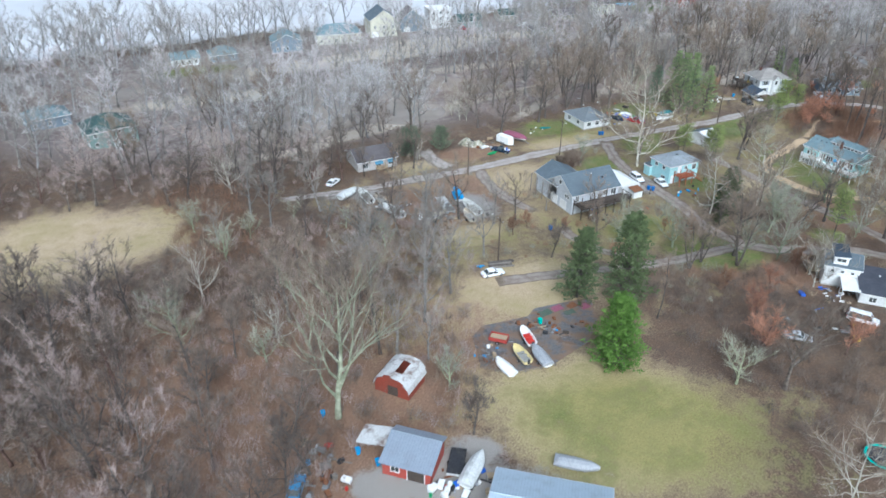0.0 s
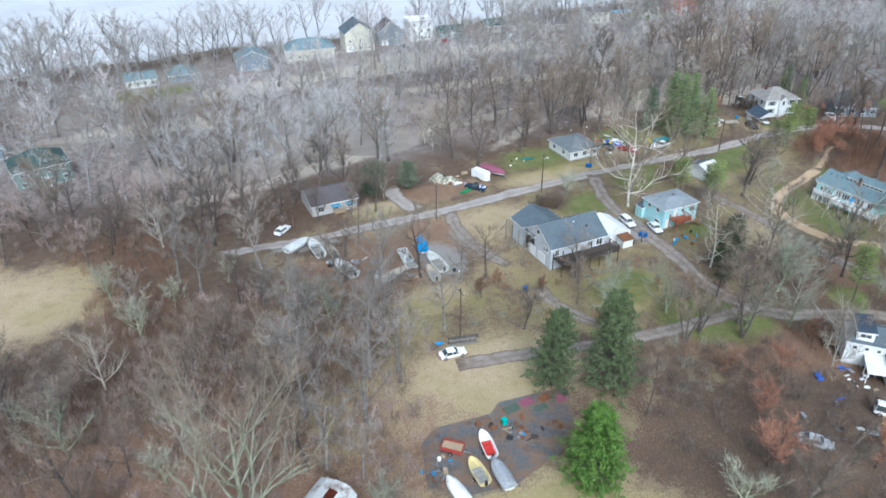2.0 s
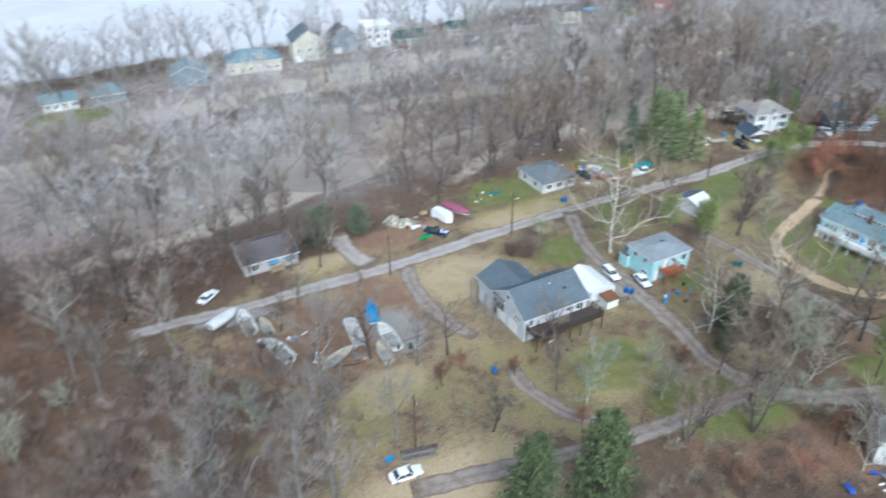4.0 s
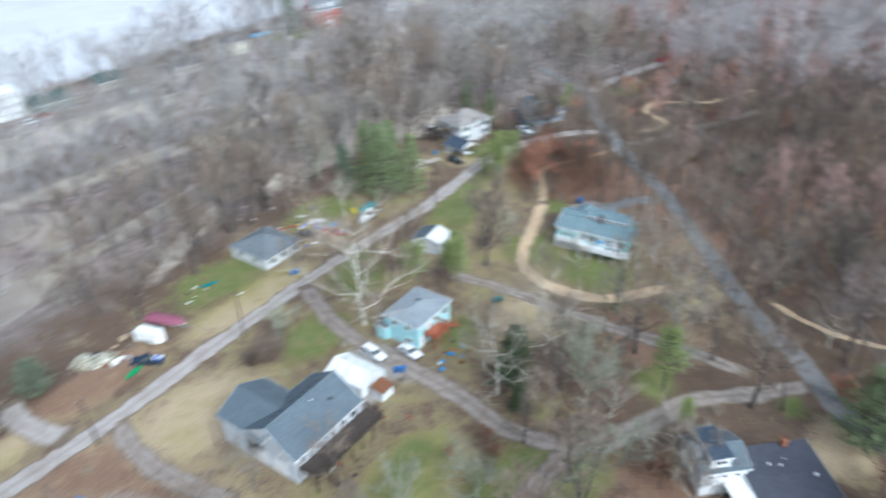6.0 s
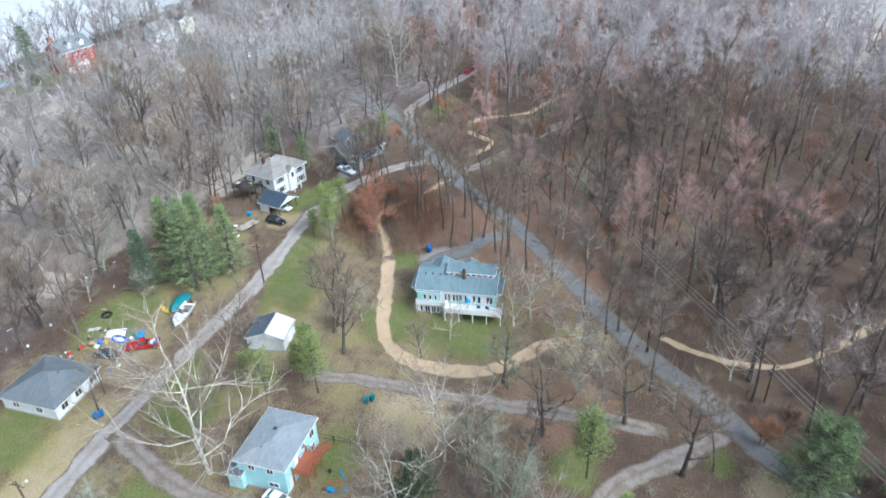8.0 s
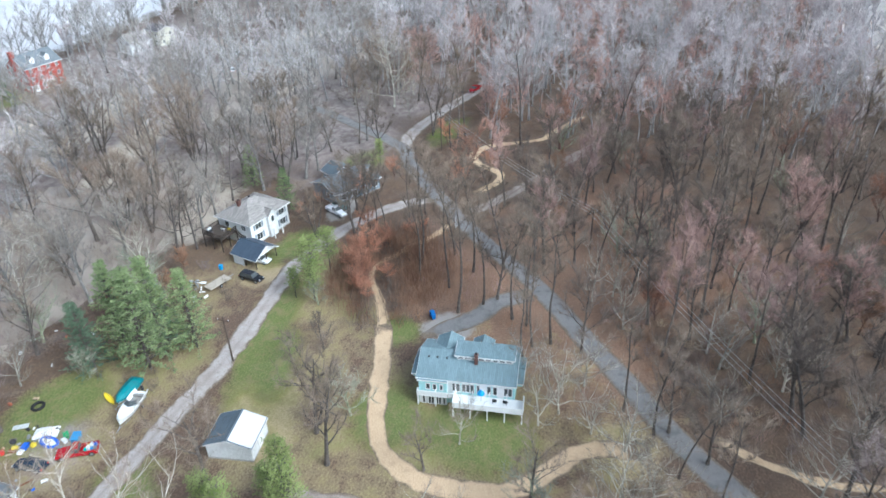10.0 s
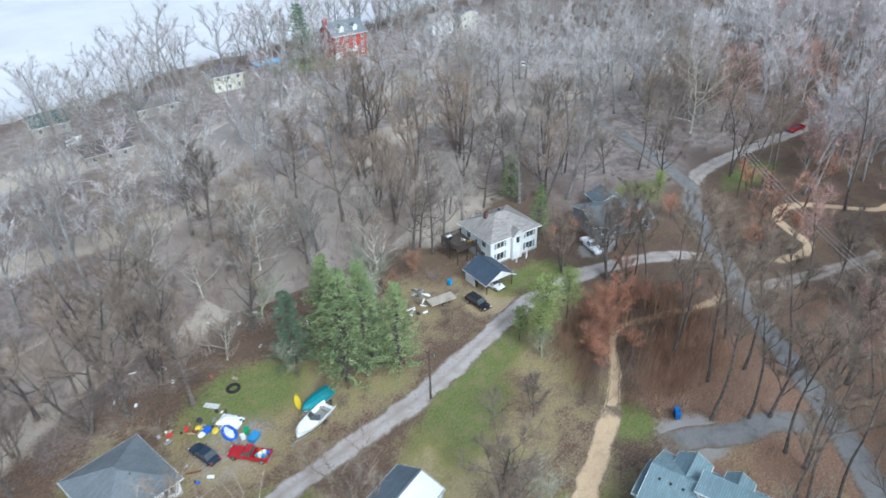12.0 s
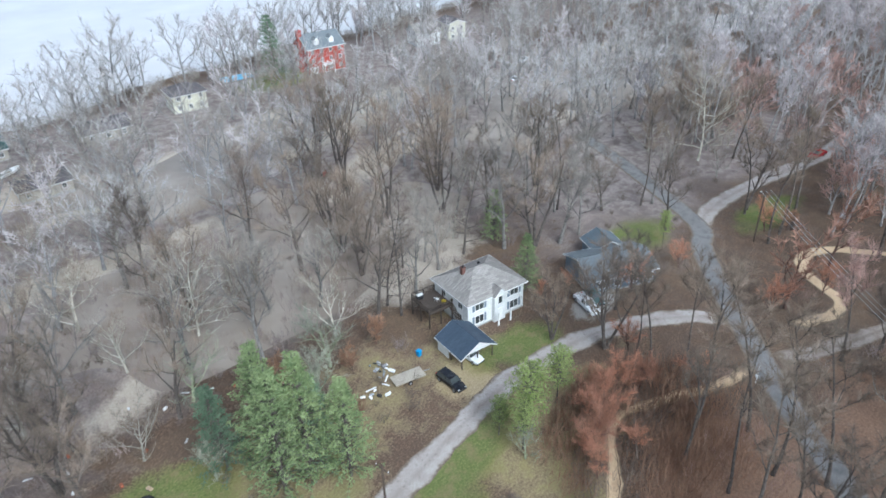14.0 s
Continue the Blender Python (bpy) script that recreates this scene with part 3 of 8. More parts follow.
road("road", "grey gravel side road between the trees", [(255, 151), (263, 152.5), (275.4, 151.3), (291, 147.4), (304.4, 143.7), (330, 140), (370, 130)], 3.4, "gravel", 0.06)
road("road", "narrow gravel lane between the houses", [(128, 153), (122.5, 141), (120.4, 130), (119.6, 117.5), (118.8, 109), (117.2, 102), (117.6, 95.5), (121, 88), (130, 82.5), (138, 79), (146, 70), (152, 64)], 2.7, "dirt_track", 0.07, 0.4)
road("road", "grassy gravel lane past the evergreens", [(60, 97.8), (72, 95.2), (91.5, 92.2), (106.5, 91.5), (119, 90.5)], 2.4, "dirt_track", 0.04)
road("driveway", "muddy gravel driveway to the grey house", [(85, 151.5), (82.8, 143), (82.7, 136), (84, 128.5), (85.6, 124)], 2.6, "dirt_track", 0.03, 0.4)
road("driveway", "overgrown end of the muddy driveway", [(86.9, 114.5), (86.1, 109.3), (88, 101), (93, 95)], 2.2, "dirt_track", 0.03, 0.4)
road("driveway", "short gravel driveway into the trees", [(77, 170), (76.5, 161), (79, 154)], 3.6, "gravel", 0.03, 0.4)
road("driveway", "asphalt driveway behind the teal house", [(199.5, 107), (195.5, 112.4), (190.5, 115), (186, 119.2), (182.5, 121)], 3.4, "asphalt", 0.05, 0.2)
road("driveway", "faint two-track lane of wet gravel", [(147, 131), (148.2, 119), (148.2, 107.8), (148.4, 96.3), (149.4, 84.6), (149, 73)], 2.2, "dirt_track", 0.03, 0.5)
road("path", "wide sandy path curving round the teal house", [(184.5, 130), (181, 128.7), (171, 125.6), (162.2, 122.7), (156.6, 118.9), (154.0, 113), (154.2, 106.5), (156, 101), (160.4, 97), (165, 93), (166.9, 86)], 2.4, "sand", 0.02, 0.35)
road("path", "narrow sandy path through red thickets", [(222, 128.5), (216.5, 129.8), (211.3, 132.9), (206, 135.9), (202.2, 137.9), (198.4, 137.7), (194, 135.2), (189, 132.2), (183, 129.4)], 0.95, "sand", 0.016, 0.35)
road("path", "winding sandy foot trail through the woods", [(290, 108), (275.4, 115), (269.7, 117.5), (264, 128), (259, 132), (253.2, 131.2), (249.3, 126.2), (247.6, 123.6), (243, 122.9), (235.5, 127)], 1.4, "sand", 0.02, 0.3)
road("path", "grey dirt track up into the woods", [(226, 126), (235.6, 119.7), (251, 112.3), (275, 100)], 2.4, "dirt_track", 0.02, 0.4)
road("path", "sandy trail under the power line", [(172, 76), (169, 70), (167.6, 63.9), (168.5, 55.7), (174.5, 47.9), (183.5, 39.4), (192, 28), (210, 10)], 0.7, "sand", 0.02, 0.35)
geo = Geo()
ring = [(47.5, 84.4), (45.2, 77.1), (48.6, 73.4), (56.3, 72.2), (65.1, 74.6), (70.6, 79.6), (73.2, 85.4), (67, 86.4), (61.7, 87), (59.5, 85.4), (50.5, 86.4)]
geo.slab([(x, y, 2.56) for x, y in reversed(ring)], 0.2)
tagged(part("pavement", geo, "pad_black", None), "black weathered pad strewn with wet leaves", "pavement", kind="structure")
# ---- trees ----
def wander(rnd, p, d, length, n, bend, lift):
    """A bent line of n steps from p along d."""
    pts, d = [p.copy()], d.normalized()
    for _ in range(n):
        d = (d + Vector((rnd.uniform(-bend, bend), rnd.uniform(-bend, bend), rnd.uniform(-bend, bend) + lift))).normalized()
        pts.append(pts[-1] + d * length / n)
    return pts


def side_of(rnd, d):
    s = d.cross(Vector((rnd.uniform(-1, 1), rnd.uniform(-1, 1), rnd.uniform(-1, 1))))
    return s.normalized() if s.length > 1e-4 else Vector((1, 0, 0))


def bare_tree(seed, h, r, first, reach, limbs, subs, twigs, rise=0.9, leader=0.75, twig=0.022, forks=1, tube_sides=4, lean=0.1, bend=0.22):
    """A leafless tree: trunk and limbs in one mesh, the fine wood of the crown in another."""
    rnd = random.Random(seed)
    wood, fine = Geo(), Geo()
    for fork in range(forks):
        tilt = Vector((rnd.uniform(-lean, lean), rnd.uniform(-lean, lean), 1))
        if forks > 1:
            a = 2 * math.pi * fork / forks + rnd.uniform(-0.5, 0.5)
            tilt = Vector((0.32 * math.cos(a), 0.32 * math.sin(a), 1))
        n = 7
        trunk = wander(rnd, Vector((0, 0, -0.4)), tilt, h * leader + 0.4, n, 0.1, 0.06)
        radii = [r * (1.35 if k == 0 else 1 - 0.8 * k / n) / (1 if forks == 1 else 1.35) for k in range(n + 1)]
        wood.tube(trunk, radii, 6)
        for l in range(limbs):
            f = first + (0.98 - first) * (l + rnd.uniform(0, 0.8)) / limbs
            x = f * n
            k = min(int(x), n - 1)
            p = trunk[k].lerp(trunk[k + 1], x - k)
            a = 2.4 * l + rnd.uniform(-0.6, 0.6)
            d = Vector((math.cos(a), math.sin(a), rise * rnd.uniform(0.6, 1.5)))
            length = reach * h * rnd.uniform(0.7, 1.15) * (1.15 - 0.45 * f)
            limb = wander(rnd, p, d, length, 4, bend, 0.10)
            lr = max(0.045, radii[k] * 0.6)
            wood.tube(limb, [lr, lr * 0.75, lr * 0.5, lr * 0.3, 0.012], tube_sides, caps=False)
            for s in range(subs):
                t = 0.3 + 0.7 * (s + rnd.random()) / subs
                y = t * 4
                j = min(int(y), 3)
                q = limb[j].lerp(limb[j + 1], y - j)
                d2 = (limb[j + 1] - limb[j]).normalized() + Vector((rnd.uniform(-1, 1), rnd.uniform(-1, 1), rnd.uniform(-0.4, 0.9)))
                sub = wander(rnd, q, d2, length * rnd.uniform(0.3, 0.55), 3, 0.3, 0.1)
                sr = max(0.028, lr * 0.42)
                if tube_sides > 3:
                    wood.tube(sub, [sr, sr * 0.7, sr * 0.45, 0.008], 3, caps=False)
                else:
                    wood.sliver(sub[0], sub[-1], sr * 1.3, side_of(rnd, d2))
                for w in range(twigs):
                    g = rnd.random() ** 0.7 * 2.999
                    i = int(g)
                    b = sub[i].lerp(sub[i + 1], g - i)
                    dw = (sub[i + 1] - sub[i]).normalized() * 0.8 + Vector((rnd.uniform(-1, 1), rnd.uniform(-1, 1), rnd.uniform(-0.5, 1.0)))
                    dw.normalize()
                    fine.sliver(b, b + dw * rnd.uniform(0.5, 1.3) * (0.5 + h * 0.055), twig, side_of(rnd, dw))
    return wood, fine


def conifer(seed, h, r, spread, tiers, arms, clumps, size, base=0.1, shape=1.0, droop=-0.1, loose=0.6):
    """An evergreen: trunk with whorls of boughs, and sprays of needles in many small pieces."""
    rnd = random.Random(seed)
    wood, fine = Geo(), Geo()
    trunk = wander(rnd, Vector((0, 0, -0.3)), Vector((0, 0, 1)), h, 6, 0.03, 0.02)
    wood.tube(trunk, [r * (1 - 0.9 * k / 6) for k in range(7)], 6)
    for t in range(tiers):
        f = base + (0.97 - base) * (t + rnd.uniform(0, 0.6)) / tiers
        wide = spread * ((1 - f) / (1 - base)) ** shape * rnd.uniform(0.75, 1.15) + 0.25
        k = min(int(f * 6), 5)
        p = trunk[k].lerp(trunk[k + 1], f * 6 - k)
        for a in range(arms):
            th = 2 * math.pi * (a + rnd.uniform(-0.3, 0.3)) / arms + t * 0.9
            d = Vector((math.cos(th), math.sin(th), droop + 0.5 * f + rnd.uniform(-0.12, 0.12)))
            length = wide * rnd.uniform(0.6, 1.1)
            bough = wander(rnd, p, d, length, 3, 0.12, 0.05)
            wood.tube(bough, [0.05, 0.04, 0.025, 0.01], 3, caps=False)
            for c in range(clumps):
                g = (0.25 + 0.75 * rnd.random() ** 0.6) * 2.999
                i = int(g)
                q = bough[i].lerp(bough[i + 1], g - i) + Vector((rnd.uniform(-1, 1), rnd.uniform(-1, 1), rnd.uniform(-0.6, 0.6))) * size * loose
                for _ in range(3):
                    e = Vector((rnd.uniform(-1, 1), rnd.uniform(-1, 1), rnd.uniform(-0.5, 0.8))).normalized()
                    fine.sliver(q, q + e * size * rnd.uniform(0.7, 1.3), size * 0.28, side_of(rnd, e))
    return wood, fine


TREES = {}
GROWN = {"cedar": 1.25, "spruce": 1.35, "larch": 1.45, "pine": 1.4, "bluepine": 1.4, "rust": 1.2, "maple": 1.25, "pale": 1.1, "broadpine": 1.4}


def tree_kind(kind, geos, wood_mat, fine_mat, name, label, category="tree", crown="crown"):
    """Keeps the two meshes of a kind of tree for later copies."""
    TREES.setdefault(kind, []).append((geos[0].mesh("trunk", wood_mat), geos[1].mesh(crown, fine_mat), name, label, category, crown))


for s in range(3):
    tree_kind("oak", bare_tree(10 + s, 17, 0.34, 0.28, 0.42, 9, 5, 36, twig=0.02, tube_sides=3), "bark_dark", "twig_brown", "bare_tree", "tall leafless hardwood with dark wet bark")
    tree_kind("grey", bare_tree(20 + s, 16, 0.30, 0.3, 0.42, 9, 5, 36, rise=1.0, twig=0.02, tube_sides=3), "bark_grey", "twig_grey", "bare_tree", "leafless tree with pale grey twigs")
    tree_kind("slim", bare_tree(30 + s, 20, 0.2, 0.5, 0.24, 8, 4, 30, rise=1.3, leader=0.9, lean=0.06, tube_sides=3), "bark_dark", "twig_brown", "bare_tree", "slender straight leafless woodland tree")
for s in range(2):
    tree_kind("sycamore", bare_tree(40 + s, 18, 0.19, 0.14, 0.43, 20, 9, 22, rise=0.3, leader=0.82, twig=0.015, bend=0.5), "bark_pale", "twig_brown", "sycamore_tree", "bare sycamore with pale mottled limbs")
    tree_kind("maple", bare_tree(50 + s, 9, 0.15, 0.16, 0.46, 12, 8, 32, rise=1.3, leader=0.6, twig=0.013), "bark_red", "twig_red", "maple_tree", "budding maple with a haze of red twigs")
    tree_kind("lichen", bare_tree(60 + s, 10, 0.22, 0.16, 0.46, 10, 7, 20, rise=0.8, leader=0.6, twig=0.017, bend=0.3), "bark_lichen", "twig_lichen", "bare_tree", "small bare tree grey-green with lichen")
    tree_kind("forked", bare_tree(70 + s, 18, 0.36, 0.3, 0.34, 6, 5, 34, rise=1.1, forks=3, twig=0.018), "bark_dark", "twig_brown", "bare_tree", "bare tree with several dark leaning stems")
    tree_kind("pine", conifer(80 + s, 15, 0.2, 4.2, 19, 9, 26, 0.21, base=0.08, shape=0.72, droop=0.0, loose=1.3), "bark_dark", "needle_pine", "pine_tree", "soft grey-green white pine with loose boughs")
    tree_kind("small_pine", conifer(90 + s, 8, 0.11, 2.1, 11, 7, 22, 0.16, base=0.36, shape=0.4, droop=0.2, loose=2.3), "bark_dark", "needle_yellow", "pine_tree", "thin young yellow-green pine")
tree_kind("juniper", conifer(95, 5.5, 0.14, 3.6, 9, 12, 40, 0.16, base=0.04, shape=0.4, droop=0.45, loose=2.2), "bark_dark", "needle_grey", "juniper_bush", "broad grey-green evergreen bush", "bush")
tree_kind("bush", bare_tree(97, 4.2, 0.08, 0.04, 0.62, 12, 6, 16, rise=0.9, leader=0.5, forks=3, twig=0.016), "bark_red", "twig_brown", "shrub", "dense round brown leafless shrub", "bush")
tree_kind("giant", bare_tree(47, 21, 0.36, 0.16, 0.48, 14, 9, 34, rise=0.9, leader=0.7, twig=0.014, bend=0.32), "bark_moss", "twig_brown", "sycamore_tree", "great bare sycamore with grey-green mossy limbs")
for s in range(2):
    tree_kind("umber", bare_tree(150 + s, 15, 0.26, 0.25, 0.42, 9, 6, 46, rise=1.1, twig=0.019, tube_sides=3), "bark_dark", "twig_umber", "bare_tree", "dark brown leafless tree in the thicket")
tree_kind("rust", bare_tree(56, 10, 0.16, 0.2, 0.44, 11, 7, 66, rise=1.2, leader=0.6, twig=0.016), "bark_red", "twig_rust", "beech_tree", "small tree holding rust-brown winter leaves")
for s in range(2):
    tree_kind("rose", bare_tree(170 + s, 16, 0.18, 0.38, 0.28, 9, 5, 40, rise=1.2, leader=0.85, twig=0.018, tube_sides=3), "bark_dark", "twig_rose", "maple_tree", "slender budding maple with rose-brown twigs")
tree_kind("broadpine", conifer(88, 10.5, 0.2, 5.0, 15, 10, 44, 0.17, base=0.08, shape=0.42, droop=0.15, loose=2.4), "bark_dark", "needle_pine", "pine_tree", "broad soft olive-green white pine")
tree_kind("bluepine", conifer(84, 14, 0.2, 4.2, 18, 9, 26, 0.21, base=0.06, shape=0.72, loose=1.3), "bark_dark", "needle_bluish", "pine_tree", "blue-green white pine with drooping boughs")
tree_kind("cedar", conifer(86, 13.5, 0.25, 4.1, 26, 10, 18, 0.32, base=0.04, shape=0.55, droop=0.1, loose=1.0), "bark_dark", "needle_dark", "cedar_tree", "tall dark green conical cedar")
tree_kind("spruce", conifer(87, 10.4, 0.25, 4.1, 22, 12, 20, 0.30, base=0.04, shape=0.5, droop=0.2, loose=1.0), "bark_dark", "needle_bright", "spruce_tree", "full bright green evergreen on the lawn")
for s in range(2):
    tree_kind("pale", bare_tree(160 + s, 11, 0.19, 0.14, 0.5, 11, 9, 11, rise=0.75, leader=0.65, twig=0.017, bend=0.32), "bark_bleached", "twig_brown", "bare_tree", "open bare tree with whitish lichened limbs")
tree_kind("larch", bare_tree(58, 13, 0.14, 0.15, 0.17, 22, 2, 9, rise=0.25, leader=0.97, twig=0.016, lean=0.02), "bark_dark", "twig_umber", "larch_tree", "straight bare larch with short brown branches")


def plant(kind, x, y, size=1.0, turn=None, variant=None, group=""):
    """One tree of a kind, standing on the ground."""
    rnd = random.Random(int(x * 97 + y * 31) & 0xFFFF)
    options = TREES[kind]
    trunk, crown, name, label, category, crown_name = options[variant if variant is not None else rnd.randrange(len(options))]
    ob = thing(name, label, category, x, y, rnd.uniform(0, 360) if turn is None else turn, group=group)
    size *= GROWN.get(kind, 1.35)
    ob.scale = (size, size, size * rnd.uniform(0.92, 1.08))
    for nm, me in (("trunk", trunk), (crown_name, crown)):
        p = new(nm, me)
        p.parent = ob
    return ob
# ---- houses ----
def roof_planes(kind, w, d, eave, rise, o):
    """The sloping planes of a roof over a w by d block, ridge above the middle, overhang o."""
    hw, hd = w / 2 + o, d / 2 + o
    top = eave + rise
    if kind == "gable_x":
        lo = eave - o * rise / (d / 2)
        return [[(-hw, -hd, lo), (hw, -hd, lo), (hw, 0, top), (-hw, 0, top)], [(hw, hd, lo), (-hw, hd, lo), (-hw, 0, top), (hw, 0, top)]]
    if kind == "gable_y":
        lo = eave - o * rise / (w / 2)
        return [[(-hw, hd, lo), (-hw, -hd, lo), (0, -hd, top), (0, hd, top)], [(hw, -hd, lo), (hw, hd, lo), (0, hd, top), (0, -hd, top)]]
    if kind == "hip":
        m = min(w, d) / 2
        lo = eave - o * rise / m
        rx, ry = max(w / 2 - m, 0.02), max(d / 2 - m, 0.02)
        a, b, c, e = (-hw, -hd, lo), (hw, -hd, lo), (hw, hd, lo), (-hw, hd, lo)
        if w >= d:
            p, q = (-rx, 0, top), (rx, 0, top)
            return [[a, b, q, p], [b, c, q], [c, e, p, q], [e, a, p]]
        p, q = (0, -ry, top), (0, ry, top)
        return [[a, b, p], [b, c, q, p], [c, e, q], [e, a, p, q]]
    if kind == "shed_y":
        return [[(-hw, -hd, eave), (hw, -hd, eave), (hw, hd, top), (-hw, hd, top)]]
    if kind == "shed_x":
        return [[(-hw, -hd, eave), (hw, -hd, top), (hw, hd, top), (-hw, hd, eave)]]
    return [[(-hw, -hd, eave + 0.1), (hw, -hd, eave + 0.1), (hw, hd, eave + 0.1), (-hw, hd, eave + 0.1)]]


def side_frame(side, w, d):
    """Origin, direction along and direction outwards of a wall."""
    return {"S": ((0, -d / 2), (1, 0), (0, -1)), "N": ((0, d / 2), (-1, 0), (0, 1)), "W": ((-w / 2, 0), (0, -1), (-1, 0)), "E": ((w / 2, 0), (0, 1), (1, 0))}[side]


def wall_box(geo, origin, along, outw, u0, u1, z0, z1, n0, n1):
    """A box on a wall, from n0 to n1 metres out of its face."""
    p = [(origin[0] + along[0] * u + outw[0] * n, origin[1] + along[1] * u + outw[1] * n, z) for z in (z0, z1) for n in (n0, n1) for u in (u0, u1)]
    geo.add(p, [(0, 2, 3, 1), (4, 5, 7, 6), (0, 1, 5, 4), (2, 6, 7, 3), (0, 4, 6, 2), (1, 3, 7, 5)])


def window(parent, fr, u, z, w, h, frame_mat="white_paint", bars=1):
    """A framed window: casing proud of the wall, dark pane set back in it, sash bars."""
    geo = Geo()
    t = 0.11
    o, a, n = fr
    at = lambda du, dz, out: (o[0] + a[0] * (u + du) + n[0] * out, o[1] + a[1] * (u + du) + n[1] * out, z + dz)
    rings = []
    for grow, out in ((0.0, -0.02), (0.0, 0.08), (t, 0.08), (t, -0.02)):
        x = w / 2 + grow
        rings.append([at(-x, -grow, out), at(x, -grow, out), at(x, h + grow, out), at(-x, h + grow, out)])
    geo.loft(rings + [rings[0]], caps=False)
    f = part("window", geo, frame_mat, parent)
    for k in range(bars):
        bar = Geo()
        x = u - w / 2 + w * (k + 1) / (bars + 1)
        wall_box(bar, *fr, x - 0.03, x + 0.03, z, z + h, 0.0, 0.05)
        part("sash_bar", bar, frame_mat, f)
    pane = Geo()
    wall_box(pane, *fr, u - w / 2, u + w / 2, z, z + h, -0.02, 0.02)
    part("pane", pane, "glass_dark", f)


def door(parent, fr, u, z, w=0.95, h=2.05, mat="white_paint"):
    geo = Geo()
    wall_box(geo, *fr, u - w / 2, u + w / 2, z, z + h, -0.02, 0.05)
    ob = part("door", geo, mat, parent)
    geo = Geo()
    for a, b, c, e in ((u - w / 2 - 0.1, u - w / 2, z, z + h + 0.1), (u + w / 2, u + w / 2 + 0.1, z, z + h + 0.1), (u - w / 2, u + w / 2, z + h, z + h + 0.1)):
        wall_box(geo, *fr, a, b, c, e, 0.0, 0.1)
    part("door_frame", geo, "white_paint", ob)


def block(parent, cx, cy, w, d, base, eave, rise, kind, wall_mat, roof_mat, o=0.45, fascia="white_paint", thick=0.16, walls=True, foundation=True):
    """Walls, gables, roof and fascia of one block of a house, in its parent's own axes."""
    def at(p):
        return (p[0] + cx, p[1] + cy, p[2])
    if walls:
        geo = Geo()
        t = 0.2
        for x0, y0, x1, y1 in ((-w / 2, -d / 2, w / 2, -d / 2 + t), (-w / 2, d / 2 - t, w / 2, d / 2), (-w / 2, -d / 2 + t, -w / 2 + t, d / 2 - t), (w / 2 - t, -d / 2 + t, w / 2, d / 2 - t)):
            geo.box(cx + x0, cy + y0, base, cx + x1, cy + y1, eave)
        if kind == "gable_x":
            for s in (-1, 1):
                a, b = s * w / 2, s * (w / 2 - t)
                geo.loft([[at((x, -d / 2, eave)), at((x, d / 2, eave)), at((x, 0, eave + rise))] for x in (a, b)])
        if kind == "gable_y":
            for s in (-1, 1):
                a, b = s * d / 2, s * (d / 2 - t)
                geo.loft([[at((-w / 2, y, eave)), at((w / 2, y, eave)), at((0, y, eave + rise))] for y in (a, b)])
        part("wall", geo, wall_mat, parent)
        if foundation:
            geo = Geo()
            geo.box(cx - w / 2 - 0.04, cy - d / 2 - 0.04, base - 0.6, cx + w / 2 + 0.04, cy + d / 2 + 0.04, base + 0.25)
            part("foundation", geo, "concrete", parent)
    geo, trims = Geo(), []
    planes = roof_planes(kind, w, d, eave, rise, o)
    for poly in planes:
        poly = [at(p) for p in poly]
        geo.slab([(x, y, z + 0.14) for x, y, z in poly], 0.1)
        n = len(poly)
        mid = Vector((cx, cy, 0))
        for i in range(n):
            p, q = Vector(poly[i]), Vector(poly[(i + 1) % n])
            if (p.z + q.z) / 2 > eave + rise * 0.6 and abs(p.z - q.z) < 0.01:
                continue
            if kind == "hip" and abs(p.z - q.z) > 0.05:
                continue
            out = ((p + q) / 2 - mid)
            e = (q - p)
            nrm = Vector((e.y, -e.x, 0)).normalized()
            if nrm.dot(Vector((out.x, out.y, 0))) < 0:
                nrm = -nrm
            ring = lambda s: [s + Vector((0, 0, 0.12)), s + nrm * 0.04 + Vector((0, 0, 0.13)), s + nrm * 0.04 - Vector((0, 0, 0.08)), s - Vector((0, 0, 0.08))]
            trims.append(Geo().loft([ring(p), ring(q)]))
    part("roof", geo, roof_mat, parent)
    for trim in trims:
        part("fascia", trim, fascia, parent)
    if kind in ("gable_x", "gable_y"):
        cap = Geo()
        hw, hd, top = w / 2 + o, d / 2 + o, eave + rise + 0.17
        a, b = ((-hw, 0, top), (hw, 0, top)) if kind == "gable_x" else ((0, -hd, top), (0, hd, top))
        cap.tube([at(a), at(b)], 0.09, 5)
        part("ridge_cap", cap, roof_mat, parent)


def vents(parent, spots, mat="black_plastic"):
    for x, y, z, s in spots:
        geo = Geo()
        geo.box(x - s, y - s, z - 0.25, x + s, y + s, z + 0.22, 0.04)
        part("roof_vent", geo, mat, parent)


def chimney(parent, x, y, z0, z1, s=0.45, mat="red_brick_plain"):
    geo = Geo()
    geo.box(x - s, y - s, z0, x + s, y + s, z1)
    geo.box(x - s - 0.08, y - s - 0.08, z1, x + s + 0.08, y + s + 0.08, z1 + 0.15)
    ob = part("chimney", geo, mat, parent)
    geo = Geo()
    geo.tube([(x, y, z1 + 0.15), (x, y, z1 + 0.5)], 0.16, 8)
    part("flue", geo, "black_plastic", ob)


